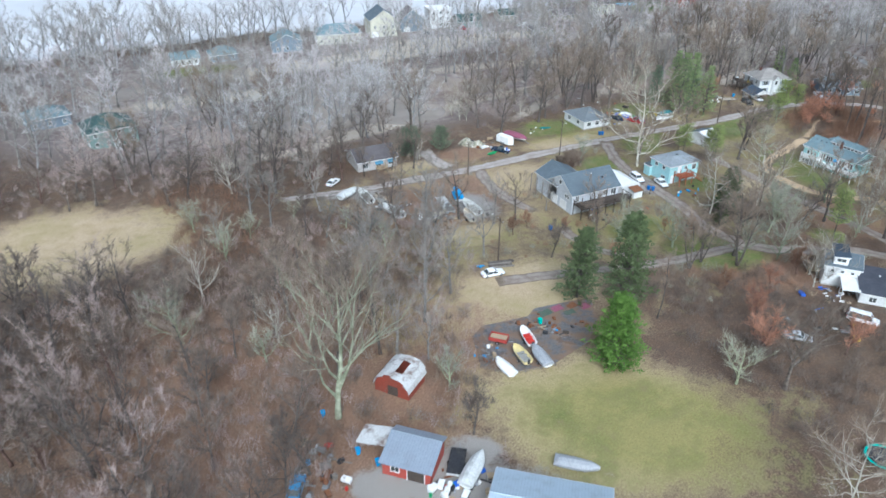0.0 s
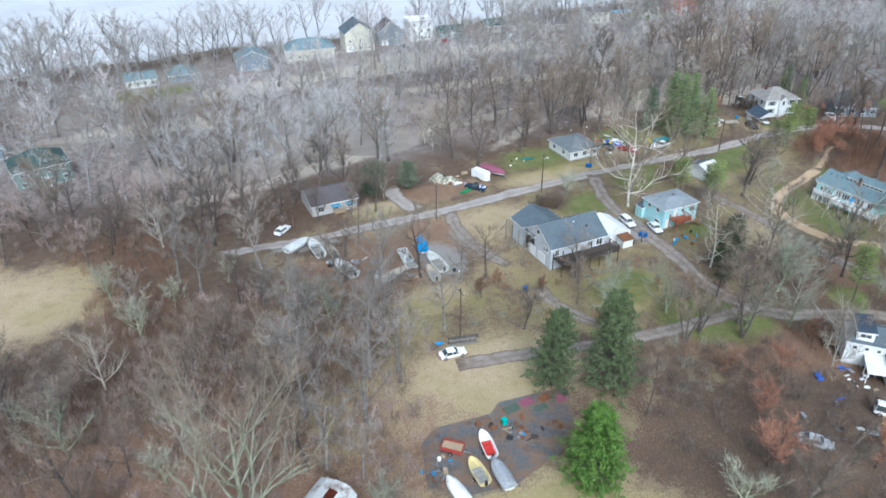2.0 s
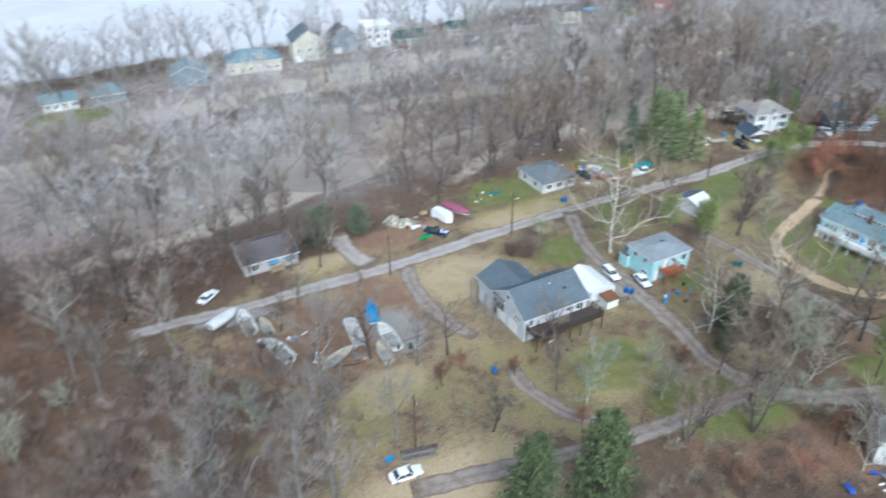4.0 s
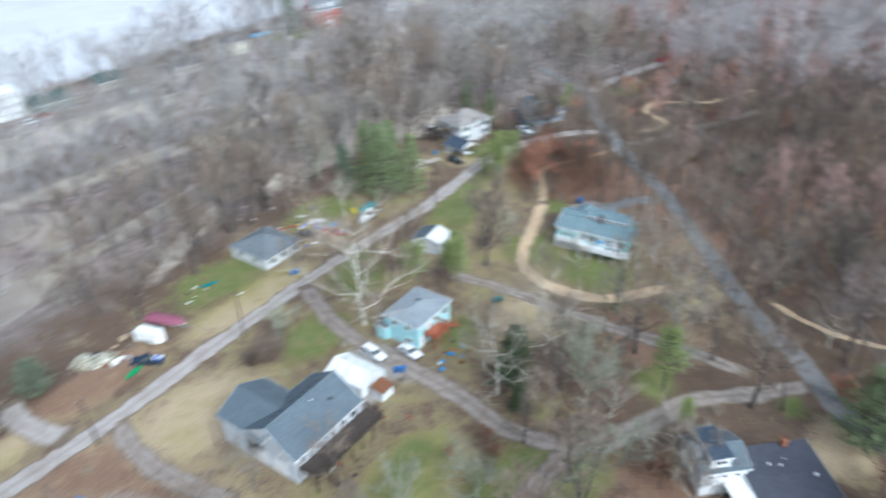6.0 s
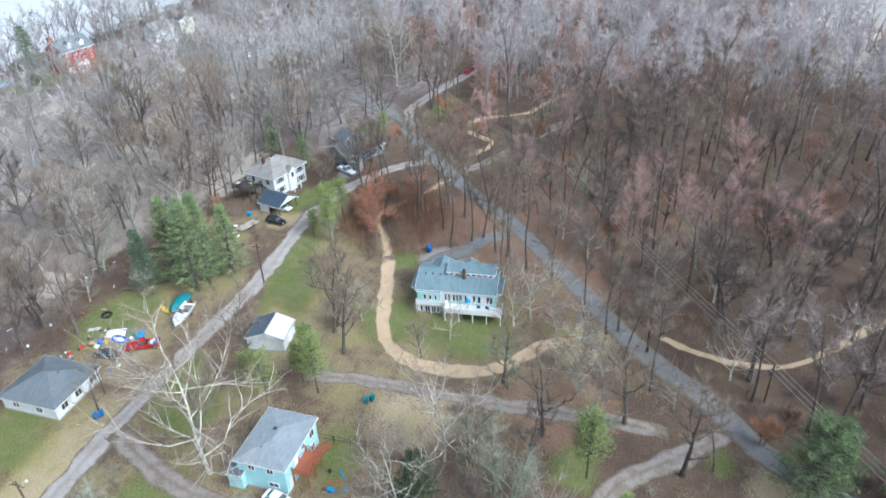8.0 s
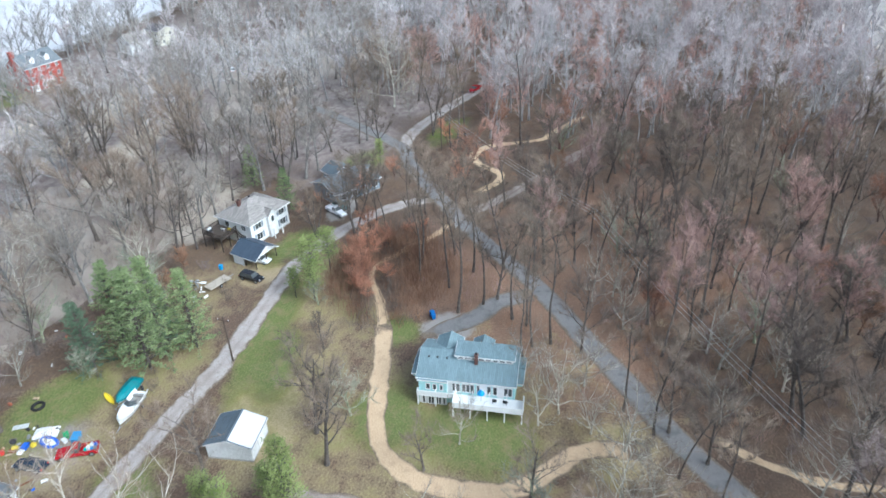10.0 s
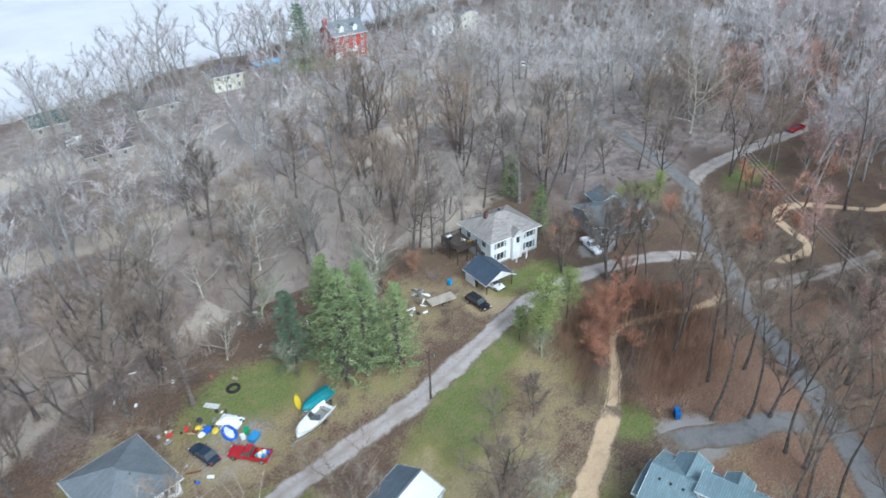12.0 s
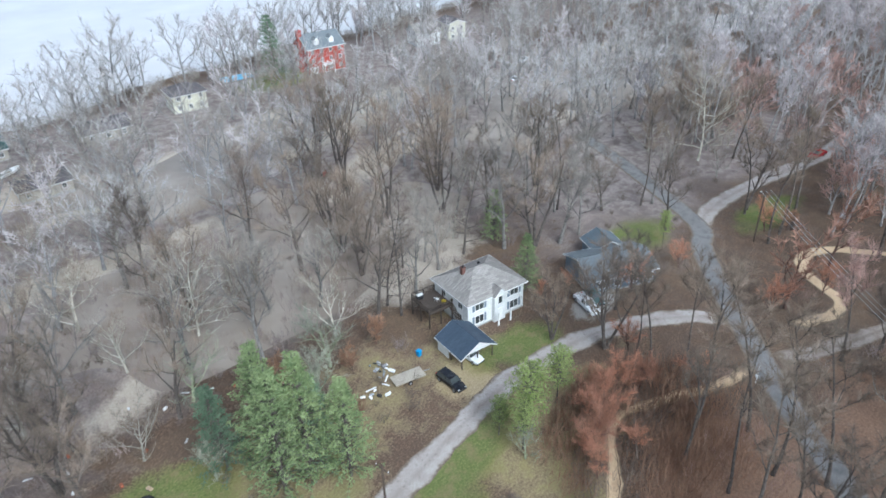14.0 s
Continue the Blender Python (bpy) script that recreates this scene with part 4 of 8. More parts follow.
def deck(parent, x0, y0, x1, y1, z, mat="dark_wood", rail_mat=None, post=2.4, rails=("S", "W", "E", "N"), solid=False):
    """A raised deck: boards, posts down to the ground, rails with balusters or boarded sides."""
    rail_mat = rail_mat or mat
    geo = Geo()
    n = max(2, int((x1 - x0) / 0.3))
    for k in range(n):
        a = x0 + (x1 - x0) * k / n
        geo.box(a, y0, z - 0.05, a + (x1 - x0) / n - 0.015, y1, z)
    geo.box(x0, y0 + 0.02, z - 0.3, x1, y0 + 0.1, z - 0.06)
    geo.box(x0, y1 - 0.1, z - 0.3, x1, y1 - 0.02, z - 0.06)
    part("deck", geo, mat, parent)
    nx, ny = max(1, round((x1 - x0) / post)), max(1, round((y1 - y0) / post))
    for i in range(nx + 1):
        for j in range(ny + 1):
            if 0 < i < nx and 0 < j < ny:
                continue
            x, y = x0 + 0.1 + (x1 - x0 - 0.2) * i / nx, y0 + 0.1 + (y1 - y0 - 0.2) * j / ny
            geo = Geo()
            geo.box(x - 0.08, y - 0.08, -0.3, x + 0.08, y + 0.08, z + 1.0)
            part("post", geo, rail_mat, parent)
    for s in rails:
        geo = Geo()
        a, b = {"S": ((x0, y0), (x1, y0)), "N": ((x0, y1), (x1, y1)), "W": ((x0, y0), (x0, y1)), "E": ((x1, y0), (x1, y1))}[s]
        dx, dy = (0, 0.04) if a[1] == b[1] else (0.04, 0)
        geo.box(a[0] - dx, a[1] - dy, z + 0.92, b[0] + dx, b[1] + dy, z + 1.0)
        geo.box(a[0] - dx, a[1] - dy, z + 0.1, b[0] + dx, b[1] + dy, z + 0.16)
        if solid:
            geo.box(a[0] - dx * 0.5, a[1] - dy * 0.5, z + 0.16, b[0] + dx * 0.5, b[1] + dy * 0.5, z + 0.92)
        else:
            L = math.hypot(b[0] - a[0], b[1] - a[1])
            m = int(L / 0.2)
            for k in range(1, m):
                x, y = a[0] + (b[0] - a[0]) * k / m, a[1] + (b[1] - a[1]) * k / m
                geo.box(x - 0.02, y - 0.02, z + 0.16, x + 0.02, y + 0.02, z + 0.92)
        part("rail", geo, rail_mat, parent)


def stairs(parent, x, y, z, dx, dy, width, mat):
    """A straight flight going down from (x, y, z) along dx, dy, with stringers and a handrail each side."""
    n = max(2, round(z / 0.18))
    px, py = -dy, dx
    run = 0.26 * n
    geo = Geo()
    for k in range(n):
        zz = z - (k + 1) * z / n
        a = k * 0.26
        pts = [(x + dx * s + px * t, y + dy * s + py * t) for s in (a, a + 0.28) for t in (-width / 2, width / 2)]
        geo.box(min(p[0] for p in pts), min(p[1] for p in pts), zz + 0.12, max(p[0] for p in pts), max(p[1] for p in pts), zz + 0.17)
    st = part("stairs", geo, mat, parent)
    for t in (-width / 2, width / 2):
        geo = Geo()
        for lift, r in ((0.0, 0.1), (0.95, 0.04)):
            geo.tube([(x + px * t, y + py * t, z + lift), (x + dx * run + px * t, y + dy * run + py * t, 0.1 + lift)], r, 4)
        for k in range(n):
            s = k / (n - 1)
            c = (x + dx * run * s + px * t, y + dy * run * s + py * t)
            geo.tube([(*c, z + (0.1 - z) * s), (*c, z + (0.1 - z) * s + 0.95)], 0.025, 4)
        part("handrail", geo, mat, st)


# the grey gabled house with the back deck
h = thing("house", "grey-sided gabled house with dark shingles and a high back deck", "house", 98.8, 123.6)
block(h, 0, 0, 13.4, 9.8, 0, 5.2, 3.0, "gable_x", "siding_grey", "shingle_slate")
block(h, -2.2, 6.0, 9.0, 9.0, 0, 4.9, 2.2, "gable_y", "siding_grey", "shingle_slate", foundation=False)
fr = side_frame("S", 13.4, 9.8)
for u, z, w, hh in ((5.2, 3.2, 1.5, 1.7), (2.9, 3.5, 1.2, 1.1), (-5.3, 3.2, 0.9, 1.6), (-3, 0.8, 1.2, 1.1), (4, 0.8, 1.2, 1.1)):
    window(h, fr, u, z, w, hh)
fr = side_frame("W", 13.4, 9.8)
window(h, fr, 2.4, 3.4, 0.7, 1.0)
window(h, fr, 3.3, 3.4, 0.7, 1.0)
window(h, fr, -0.3, 6.0, 0.9, 0.9, bars=0)
door(h, fr, -2.2, 0.25, 2.4, 2.1)
door(h, fr, 1.5, 0.25, 2.4, 2.1)
vents(h, [(x, 1.4, 7.4, 0.16) for x in (-4.2, -3.0, -0.6, 0.4, 1.6, 2.8)] + [(3.4, -2.4, 6.85, 0.22)])
vents(h, [(1.0, -1.0, 7.6, 0.12)], "white_paint")
deck(h, -6.3, -8.3, 8.0, -4.95, 2.9, "dark_wood", rails=("S", "W", "E"))
for y in (5.2, 7.8, 10.4):
    geo = Geo()
    geo.box(-8.4, y - 0.08, 0, -8.24, y + 0.08, 4.8)
    part("porch_post", geo, "grey_wood", h)

# white canopy tent beside it
t = thing("canopy_tent", "white vinyl canopy shelter with a peaked top", "tent", 112.8, 126.4)
geo = Geo()
prof = [(-2.9, 0.0), (-2.85, 1.9), (-1.4, 2.6), (0, 3.2), (1.4, 2.6), (2.85, 1.9), (2.9, 0.0)]
rnd = random.Random(4)
rings = []
for k in range(9):
    y = -4 + k
    sag = 0.12 if k % 2 else 0.0
    rings.append([(x + rnd.uniform(-0.04, 0.04), y, max(0, z - (sag if z > 2 else 0))) for x, z in prof])
geo.loft(rings)
part("cover", geo, "white_vinyl", t)
for x in (-2.95, 2.95):
    for y in (-4, 0, 4):
        geo = Geo()
        geo.tube([(x, y, 0), (x, y, 2.3)], 0.04, 6)
        part("pole", geo, "steel", t)
s = thing("shed", "low pale lean-to shed with a rusty red roof", "shed", 112.4, 120.2)
block(s, 0, 0, 2.6, 2.2, 0, 1.8, 0.4, "shed_y", "siding_white", "rust", 0.15, "grey_wood", foundation=False)

# the turquoise box house with the orange stairs
h = thing("house", "turquoise two-storey box house with a pale low roof", "house", 129.2, 125.6)
block(h, 0, 0, 9.6, 7.2, 0, 4.9, 0.75, "hip", "siding_turquoise", "shingle_pale", 0.35)
block(h, -4.4, 3.9, 2.4, 2.2, 0, 2.6, 0.4, "shed_x", "siding_turquoise", "shingle_slate", 0.15, foundation=False)
fr = side_frame("W", 9.6, 7.2)
for u, z, w, hh in ((-1.4, 3.5, 0.9, 0.9), (1.4, 3.5, 0.9, 0.9), (1.6, 1.0, 1.4, 0.7)):
    window(h, fr, u, z, w, hh)
fr = side_frame("S", 9.6, 7.2)
for u, z, w, hh in ((3.2, 3.0, 1.2, 1.3), (0.5, 3.3, 0.8, 0.9), (3.0, 0.7, 1.0, 1.0)):
    window(h, fr, u, z, w, hh)
door(h, fr, -1.6, 2.6)
door(h, fr, -3.6, 0.2)
deck(h, -3.2, -6.1, 1.0, -3.62, 2.5, "orange_stain", rails=("S", "W", "E"))
stairs(h, 1.0, -5.4, 2.5, 1, 0, 1.0, "orange_stain")
vents(h, [(1.0, 0.6, 5.55, 0.25), (-1.4, -0.4, 5.5, 0.1), (-2.4, 0.9, 5.45, 0.1)])

# the teal house with the long white balcony
h = thing("house", "pale teal house with a white balcony and blue-grey roof", "house", 173.3, 111.5, 6, z=-0.5)
block(h, 0.4, 0, 8.4, 14.2, 0, 5.2, 1.9, "gable_y", "siding_teal", "shingle_blue", 0.35)
block(h, -3.9, 4.9, 0.8, 4.2, 0, 4.9, 0.25, "shed_x", "siding_teal", "shingle_blue", 0.15, foundation=False)
# two cross gables behind the ridge
block(h, 2.9, 3.6, 3.8, 3.6, 0, 5.95, 0.95, "gable_x", "siding_teal", "shingle_blue", 0.25, foundation=False)
block(h, 2.9, -1.6, 3.8, 2.8, 0, 6.05, 0.8, "gable_x", "siding_teal", "shingle_blue", 0.25, foundation=False)
# clerestory on the ridge
block(h, 0.5, -2.4, 2.7, 8.4, 5.9, 7.35, 0.3, "shed_x", "white_paint", "shingle_blue", 0.3, foundation=False)
for k in range(8):
    window(h, ((-0.85, -2.4), (0, -1), (-1, 0)), -3.6 + k * 1.03, 6.75, 0.7, 0.38, bars=0)
chimney(h, -1.3, -1.2, 5.6, 8.0, 0.24, "chimney_brown")
fr = ((-3.8, 0), (0, -1), (-1, 0))
wing = ((-4.3, 0), (0, -1), (-1, 0))
for u, w in ((-5.6, 0.5), (-4.6, 0.45), (-3.6, 0.35)):
    window(h, wing, u, 3.35, w, 0.95, bars=0)
for u in (-1.9, -1.2, -0.3, 0.3, 0.9, 1.9, 3.4, 4.3, 5.9, 6.5):
    window(h, fr, u, 3.0, 0.5, 1.45, bars=0)
for u in (-2.5, 2.5, 5.1):
    door(h, fr, u, 2.5, 0.8, 2.0)
panel = Geo()
panel.box(-4.37, 2.85, 0.1, -4.304, 6.95, 2.32)
part("lower_panel", panel, "siding_white", h, "white boarded lower wall")
low = ((-4.37, 0), (0, -1), (-1, 0))
for u in (-6.3, -5.4, -4.95, -4.3, -3.85, -3.2):
    window(h, low, u, 0.55, 0.32, 1.3, bars=0)
for u in (0.3, 0.9, 3.0, 3.8, 5.4):
    window(h, fr, u, 0.9, 0.5, 1.0, bars=0)
deck(h, -6.7, -8.6, -3.85, 1.6, 2.45, "white_paint", rails=("W", "S", "N"), solid=True)
deck(h, -4.95, 1.7, -4.38, 7.2, 2.45, "white_paint", rails=("W", "N"), solid=True)
geo = Geo()
geo.box(-5.5, 0.2, 0.0, -4.1, 1.6, 0.4)
part("step", geo, "concrete", h)
# short roof returns past both gable ends
for y in (7.75, -7.75):
    block(h, 0.0, y, 5.6, 0.8, 4.2, 4.75, 0.35, "gable_y", "siding_teal", "shingle_blue", 0.2, foundation=False)
vents(h, [(-0.9, 3.3, 6.55, 0.15), (-0.9, 4.7, 6.55, 0.15), (-0.9, 6.0, 6.55, 0.15)])

# the white hip-roofed house, its deck and the carport
h = thing("house", "white two-storey house with a mottled grey hip roof", "house", 208.9, 168.5, -14)
block(h, 0, 0, 11.2, 9.2, 0, 5.2, 2.5, "hip", "siding_white", "shingle_grey", 0.5)
block(h, 0.2, -4.6, 2.2, 1.4, 0, 5.1, 1.0, "gable_y", "siding_white", "shingle_grey", 0.3, foundation=False)
fr = side_frame("S", 11.2, 9.2)
for u in (-3.4, 3.6):
    for z in (0.8, 3.3):
        window(h, fr, u, z, 1.6, 1.4)
        for e in (-1.15, 1.15):
            geo = Geo()
            wall_box(geo, *fr, u + e - 0.2, u + e + 0.2, z - 0.05, z + 1.45, 0.0, 0.06)
            part("shutter", geo, "siding_slate", h)
window(h, ((0.2, -5.3), (1, 0), (0, -1)), 0, 3.4, 0.8, 1.3, bars=0)
door(h, ((0.2, -5.3), (1, 0), (0, -1)), 0, 0.3, 1.0, 2.1)
for x in (-0.9, 1.5):
    geo = Geo()
    geo.box(x, -6.4, 0, x + 0.2, -6.2, 2.4)
    part("porch_post", geo, "white_paint", h)
fr = side_frame("W", 11.2, 9.2)
for u, z in ((2.6, 3.3), (-2.0, 3.3), (2.4, 0.9)):
    window(h, fr, u, z, 1.1, 1.3)
deck(h, -10.2, -0.6, -5.65, 4.6, 3.0, "dark_wood", rails=("S", "W", "N"))
stairs(h, -5.9, -0.6, 3.0, 0, -1, 1.0, "dark_wood")
chimney(h, -2.6, 0.8, 6.2, 7.9, 0.3, "chimney_brown")
vents(h, [(1.0, 1.4, 7.2, 0.18)])
h = thing("carport", "open carport with white gable and navy shingle roof", "carport", 198.2, 162.5, -14)
h.scale = (0.9, 0.9, 0.86)
block(h, 0, 0, 6.6, 6.8, 0, 2.7, 1.9, "gable_y", "white_paint", "shingle_navy", 0.4, walls=False)
for y in (-3.4, 3.25):
    geo = Geo()
    geo.loft([[(-3.3, q, 2.7), (3.3, q, 2.7), (0, q, 4.6)] for q in (y, y + 0.15)])
    part("gable", geo, "siding_white", h)
geo = Geo()
geo.box(-3.3, 3.2, 0, 3.3, 3.4, 2.7)
geo.box(-3.3, 0.4, 0, -3.15, 3.2, 2.7)
part("back_wall", geo, "siding_white", h)
for x in (-3.2, 0.0, 3.05):
    for y in (-3.3, -0.2):
        if x == 0.0 and y == -0.2:
            continue
        geo = Geo()
        geo.box(x, y, 0, x + 0.16, y + 0.16, 2.7)
        part("post", geo, "dark_wood", h)

a = radians(-14)


def on_deck(x, y):
    return 208.9 + math.cos(a) * x - math.sin(a) * y, 168.5 + math.sin(a) * x + math.cos(a) * y


p = thing("barbecue_grill", "black barbecue grill with a pale lid on the raised deck", "grill", *on_deck(-9.2, 3.6), -14, z=3.0)
geo = Geo()
geo.box(-0.6, -0.3, 0.12, 0.6, 0.3, 0.85, 0.04)
part("cabinet", geo, "black_plastic", p)
geo = Geo()
geo.loft([[(x, 0.3 * math.cos(t), 0.86 + 0.32 * math.sin(t)) for t in (math.pi * k / 6 for k in range(7))] for x in (-0.5, 0.5)])
part("lid", geo, "tarp_silver", p)
for x in (-0.5, 0.5):
    for y in (-0.22, 0.22):
        geo = Geo()
        geo.box(x - 0.04, y - 0.04, 0.0, x + 0.04, y + 0.04, 0.13)
        part("leg", geo, "steel", p)
for x, y, mat, word in ((-6.6, 0.5, "plastic_yellow", "yellow"), (-7.2, 1.6, "plastic_white", "white")):
    p = thing("deck_chair", f"low {word} plastic chair on the raised deck", "chair", *on_deck(x, y), 20 + 40 * x, z=3.0)
    geo = Geo()
    geo.box(-0.3, -0.3, 0.36, 0.3, 0.3, 0.42, 0.02)
    part("seat", geo, mat, p)
    geo = Geo()
    geo.loft([[(-0.3, 0.26 + 0.25 * f, 0.42 + 0.5 * f), (0.3, 0.26 + 0.25 * f, 0.42 + 0.5 * f), (0.3, 0.31 + 0.25 * f, 0.42 + 0.5 * f), (-0.3, 0.31 + 0.25 * f, 0.42 + 0.5 * f)] for f in (0, 0.5, 1)])
    part("backrest", geo, mat, p)
    for u in (-0.26, 0.26):
        for v in (-0.26, 0.26):
            geo = Geo()
            geo.tube([(u, v, 0.0), (u, v, 0.37)], 0.03, 5)
            part("leg", geo, mat, p)

# low white house by the road junction
h = thing("house", "low white house with a dark blue-grey hip roof", "house", 132.4, 168.3)
block(h, 0, 0, 9.6, 10.4, 0, 2.7, 2.0, "hip", "siding_white", "shingle_mid", 0.4)
fr = side_frame("W", 9.6, 10.4)
for u in (-2.5, 2.0):
    window(h, fr, u, 1.0, 1.2, 1.1)
fr = side_frame("S", 9.6, 10.4)
for u in (-3.0, 0.0, 3.3):
    window(h, fr, u, 1.0, 1.3, 1.1)
door(h, fr, 1.7, 0.25)
vents(h, [(-1.5, 2.0, 3.9, 0.12), (0.8, -1.6, 4.2, 0.12)])

# dark-roofed house with additions, turned to the lane
h = thing("house", "white house with dark roofs and a raised gabled addition", "house", 127.7, 63.5, -47)
block(h, 0, 0, 10.5, 9.0, 0, 2.6, 1.0, "shed_y", "siding_white", "shingle_dark", 0.35)
block(h, -8.3, 3.9, 6.2, 6.4, 0, 4.6, 1.5, "gable_x", "siding_white", "shingle_slate", 0.35)
block(h, -9.0, 3.7, 2.6, 5.4, 4.8, 6.4, 0.25, "shed_x", "white_paint", "shingle_navy", 0.2, foundation=False)
geo = Geo()
geo.slab([(-8.5, -4.7, 2.6), (-5.3, -4.7, 2.85), (-5.3, 0.6, 2.85), (-8.5, 0.6, 2.6)], 0.12)
part("porch_roof", geo, "white_paint", h)
for y in (-4.5, -1.9, 0.4):
    geo = Geo()
    geo.box(-8.4, y - 0.06, 0, -8.28, y + 0.06, 2.5)
    part("porch_post", geo, "white_paint", h)
fr = side_frame("W", 10.5, 9.0)
for u in (0.5, 2, 3.6):
    window(h, fr, u, 1.0, 1.0, 1.0)
fr = ((-11.4, 3.9), (0, -1), (-1, 0))
for u in (-2, 0.2, 2.2):
    window(h, fr, u, 3.2, 0.7, 0.8)
fr = ((-8.3, 0.7), (1, 0), (0, -1))
for u in (-1.8, 0, 1.8):
    window(h, fr, u, 3.2, 0.6, 0.6, bars=0)
fr = ((-9.0, 1.0), (1, 0), (0, -1))
window(h, fr, 0, 5.5, 1.6, 0.7)
fr = side_frame("S", 10.5, 9.0)
for u in (-3, 1.5, 4.2):
    window(h, fr, u, 1.0, 1.2, 1.0)
deck(h, -13.8, 4.0, -11.5, 7.8, 1.0, "tan_wood", rails=("W",))
chimney(h, 1.9, 4.3, 2.4, 4.7, 0.36, "copper_brick")
vents(h, [(-1.6, 1.6, 3.45, 0.14), (-0.2, 1.2, 3.5, 0.14), (0.9, 2.2, 3.3, 0.1), (3.6, -1.0, 3.5, 0.18)], "white_paint")

# tumbledown barn with an arched roof
h = thing("barn", "old red barn under a rusted pale sheet-metal roof", "barn", 31.4, 78.4, -52)
geo = Geo()
arch = [(3.9 * math.cos(a), 1.7 + 3.0 * math.sin(a)) for a in (math.pi * k / 8 for k in range(9))]
for y in (-3.2, 3.0):
    geo.loft([[(-3.7, q, 0), (3.7, q, 0)] + [(x * 0.94, q, z - 0.1) for x, z in arch] for q in (y, y + 0.2)])
for x in (-3.7, 3.5):
    geo.box(x, -3.0, 0, x + 0.2, 3.0, 1.75)
part("wall", geo, "board_red", h)
rnd = random.Random(12)
for k in range(8):
    (xa, za), (xb, zb) = arch[k], arch[k + 1]
    for a in range(4):
        y0, y1 = -3.7 + a * 1.85, -3.7 + (a + 1) * 1.85
        if (k, a) in ((3, 2), (3, 1)):
            continue
        lift, torn = rnd.uniform(0.0, 0.1), rnd.uniform(-0.35, 0.25) if a in (0, 3) else 0.0
        sheet = Geo()
        low, high = (y0 - torn, y1 + 0.06) if a == 0 else (y0, y1 + 0.06 + torn)
        sheet.slab([(xa, low, za + lift + 0.05), (xa, high, za + lift + 0.05), (xb, high - 0.1, zb + lift + 0.05), (xb, low, zb + lift + 0.05)], 0.05)
        part("roof_sheet", sheet, "rusty_sheet", h)
geo = Geo()
geo.box(-0.9, -3.26, 0.05, 1.3, -3.2, 2.2)
part("door", geo, "dark_wood", h)
h.scale = (0.82, 0.82, 0.82)

# workshop and the long metal building of the yard
h = thing("workshop", "small red-brick workshop with a blue-grey metal roof", "workshop", 26.8, 62.7, -43.5)
geo = Geo()
geo.loft([[(x, -3.0, -0.2), (x, 3.1, -0.2), (x, 3.1, 2.9), (x, 1.5, 3.6), (x, -3.0, 2.5)] for x in (-3.45, 3.45)])
part("wall", geo, "brick_red", h)
for quad in ([(-3.8, -3.5, 2.5), (3.8, -3.5, 2.5), (3.8, 1.5, 3.8), (-3.8, 1.5, 3.8)], [(3.8, 3.5, 2.9), (-3.8, 3.5, 2.9), (-3.8, 1.5, 3.8), (3.8, 1.5, 3.8)]):
    geo = Geo()
    geo.slab(quad, 0.09)
    part("roof", geo, "metal_grey", h)
geo = Geo()
geo.tube([(-3.82, 1.5, 3.84), (3.82, 1.5, 3.84)], 0.07, 6)
part("ridge_cap", geo, "metal_grey", h)
fr = ((0, -3.0), (1, 0), (0, -1))
door(h, fr, 1.4, 0.05, 2.4, 2.1, "dark_wood")
window(h, fr, -1.6, 1.0, 1.1, 0.9)
geo = Geo()
geo.slab([(-8.3, -0.8, 2.25), (-3.9, -0.5, 2.45), (-3.9, 3.2, 2.6), (-8.3, 2.8, 2.3)], 0.07)
part("lean_to_roof", geo, "rusty_sheet", h)
for x in (-8.1, -4.2):
    for y in (-0.5, 2.6):
        geo = Geo()
        geo.box(x, y, -0.1, x + 0.12, y + 0.12, 2.26)
        part("post", geo, "grey_wood", h)
h = thing("metal_building", "long low building with pale ribbed metal roof", "metal building", 37.6, 45.4, -39)
block(h, 0, 0, 14.6, 10.5, 0, 3.4, 1.5, "gable_x", "siding_tan", "metal_pale", 0.3)

# house with blue awnings by the gravel road
h = thing("house", "small weathered brown-roofed house with blue window awnings", "house", 60.4, 167.4)
block(h, 0, 0, 11.0, 9.4, 0, 2.8, 1.9, "gable_x", "siding_dull", "shingle_brown", 0.4)
for u in (-3.4, 0.2, 3.8):
    fr = side_frame("S", 11.0, 9.4)
    window(h, fr, u, 0.9, 1.4, 1.2)
for u in (0.2, 3.8):
    geo = Geo()
    geo.slab([(u - 1.1, -5.7, 1.85), (u + 1.1, -5.7, 1.85), (u + 1.1, -4.72, 2.4), (u - 1.1, -4.72, 2.4)], 0.06)
    part("awning", geo, "awning_blue", h)
deck(h, -0.6, -6.4, 2.2, -4.75, 0.7, "tan_wood", rails=("S", "W"))

# slate-blue house by the asphalt junction
h = thing("house", "low slate-blue house with a dark shingled roof", "house", 230.4, 156.4, -31)
block(h, 0, 0, 12.5, 9.0, 0, 2.9, 1.6, "gable_x", "siding_slate", "shingle_mid", 0.4)
block(h, 2.0, 6.4, 5.6, 4.6, 0, 2.8, 1.4, "gable_y", "siding_slate", "shingle_slate", 0.4, foundation=False)
for u in (-4, -1, 2, 5):
    window(h, side_frame("S", 12.5, 9.0), u, 0.9, 1.3, 1.2)
window(h, side_frame("W", 12.5, 9.0), 1.5, 1.0, 1.2, 1.2)

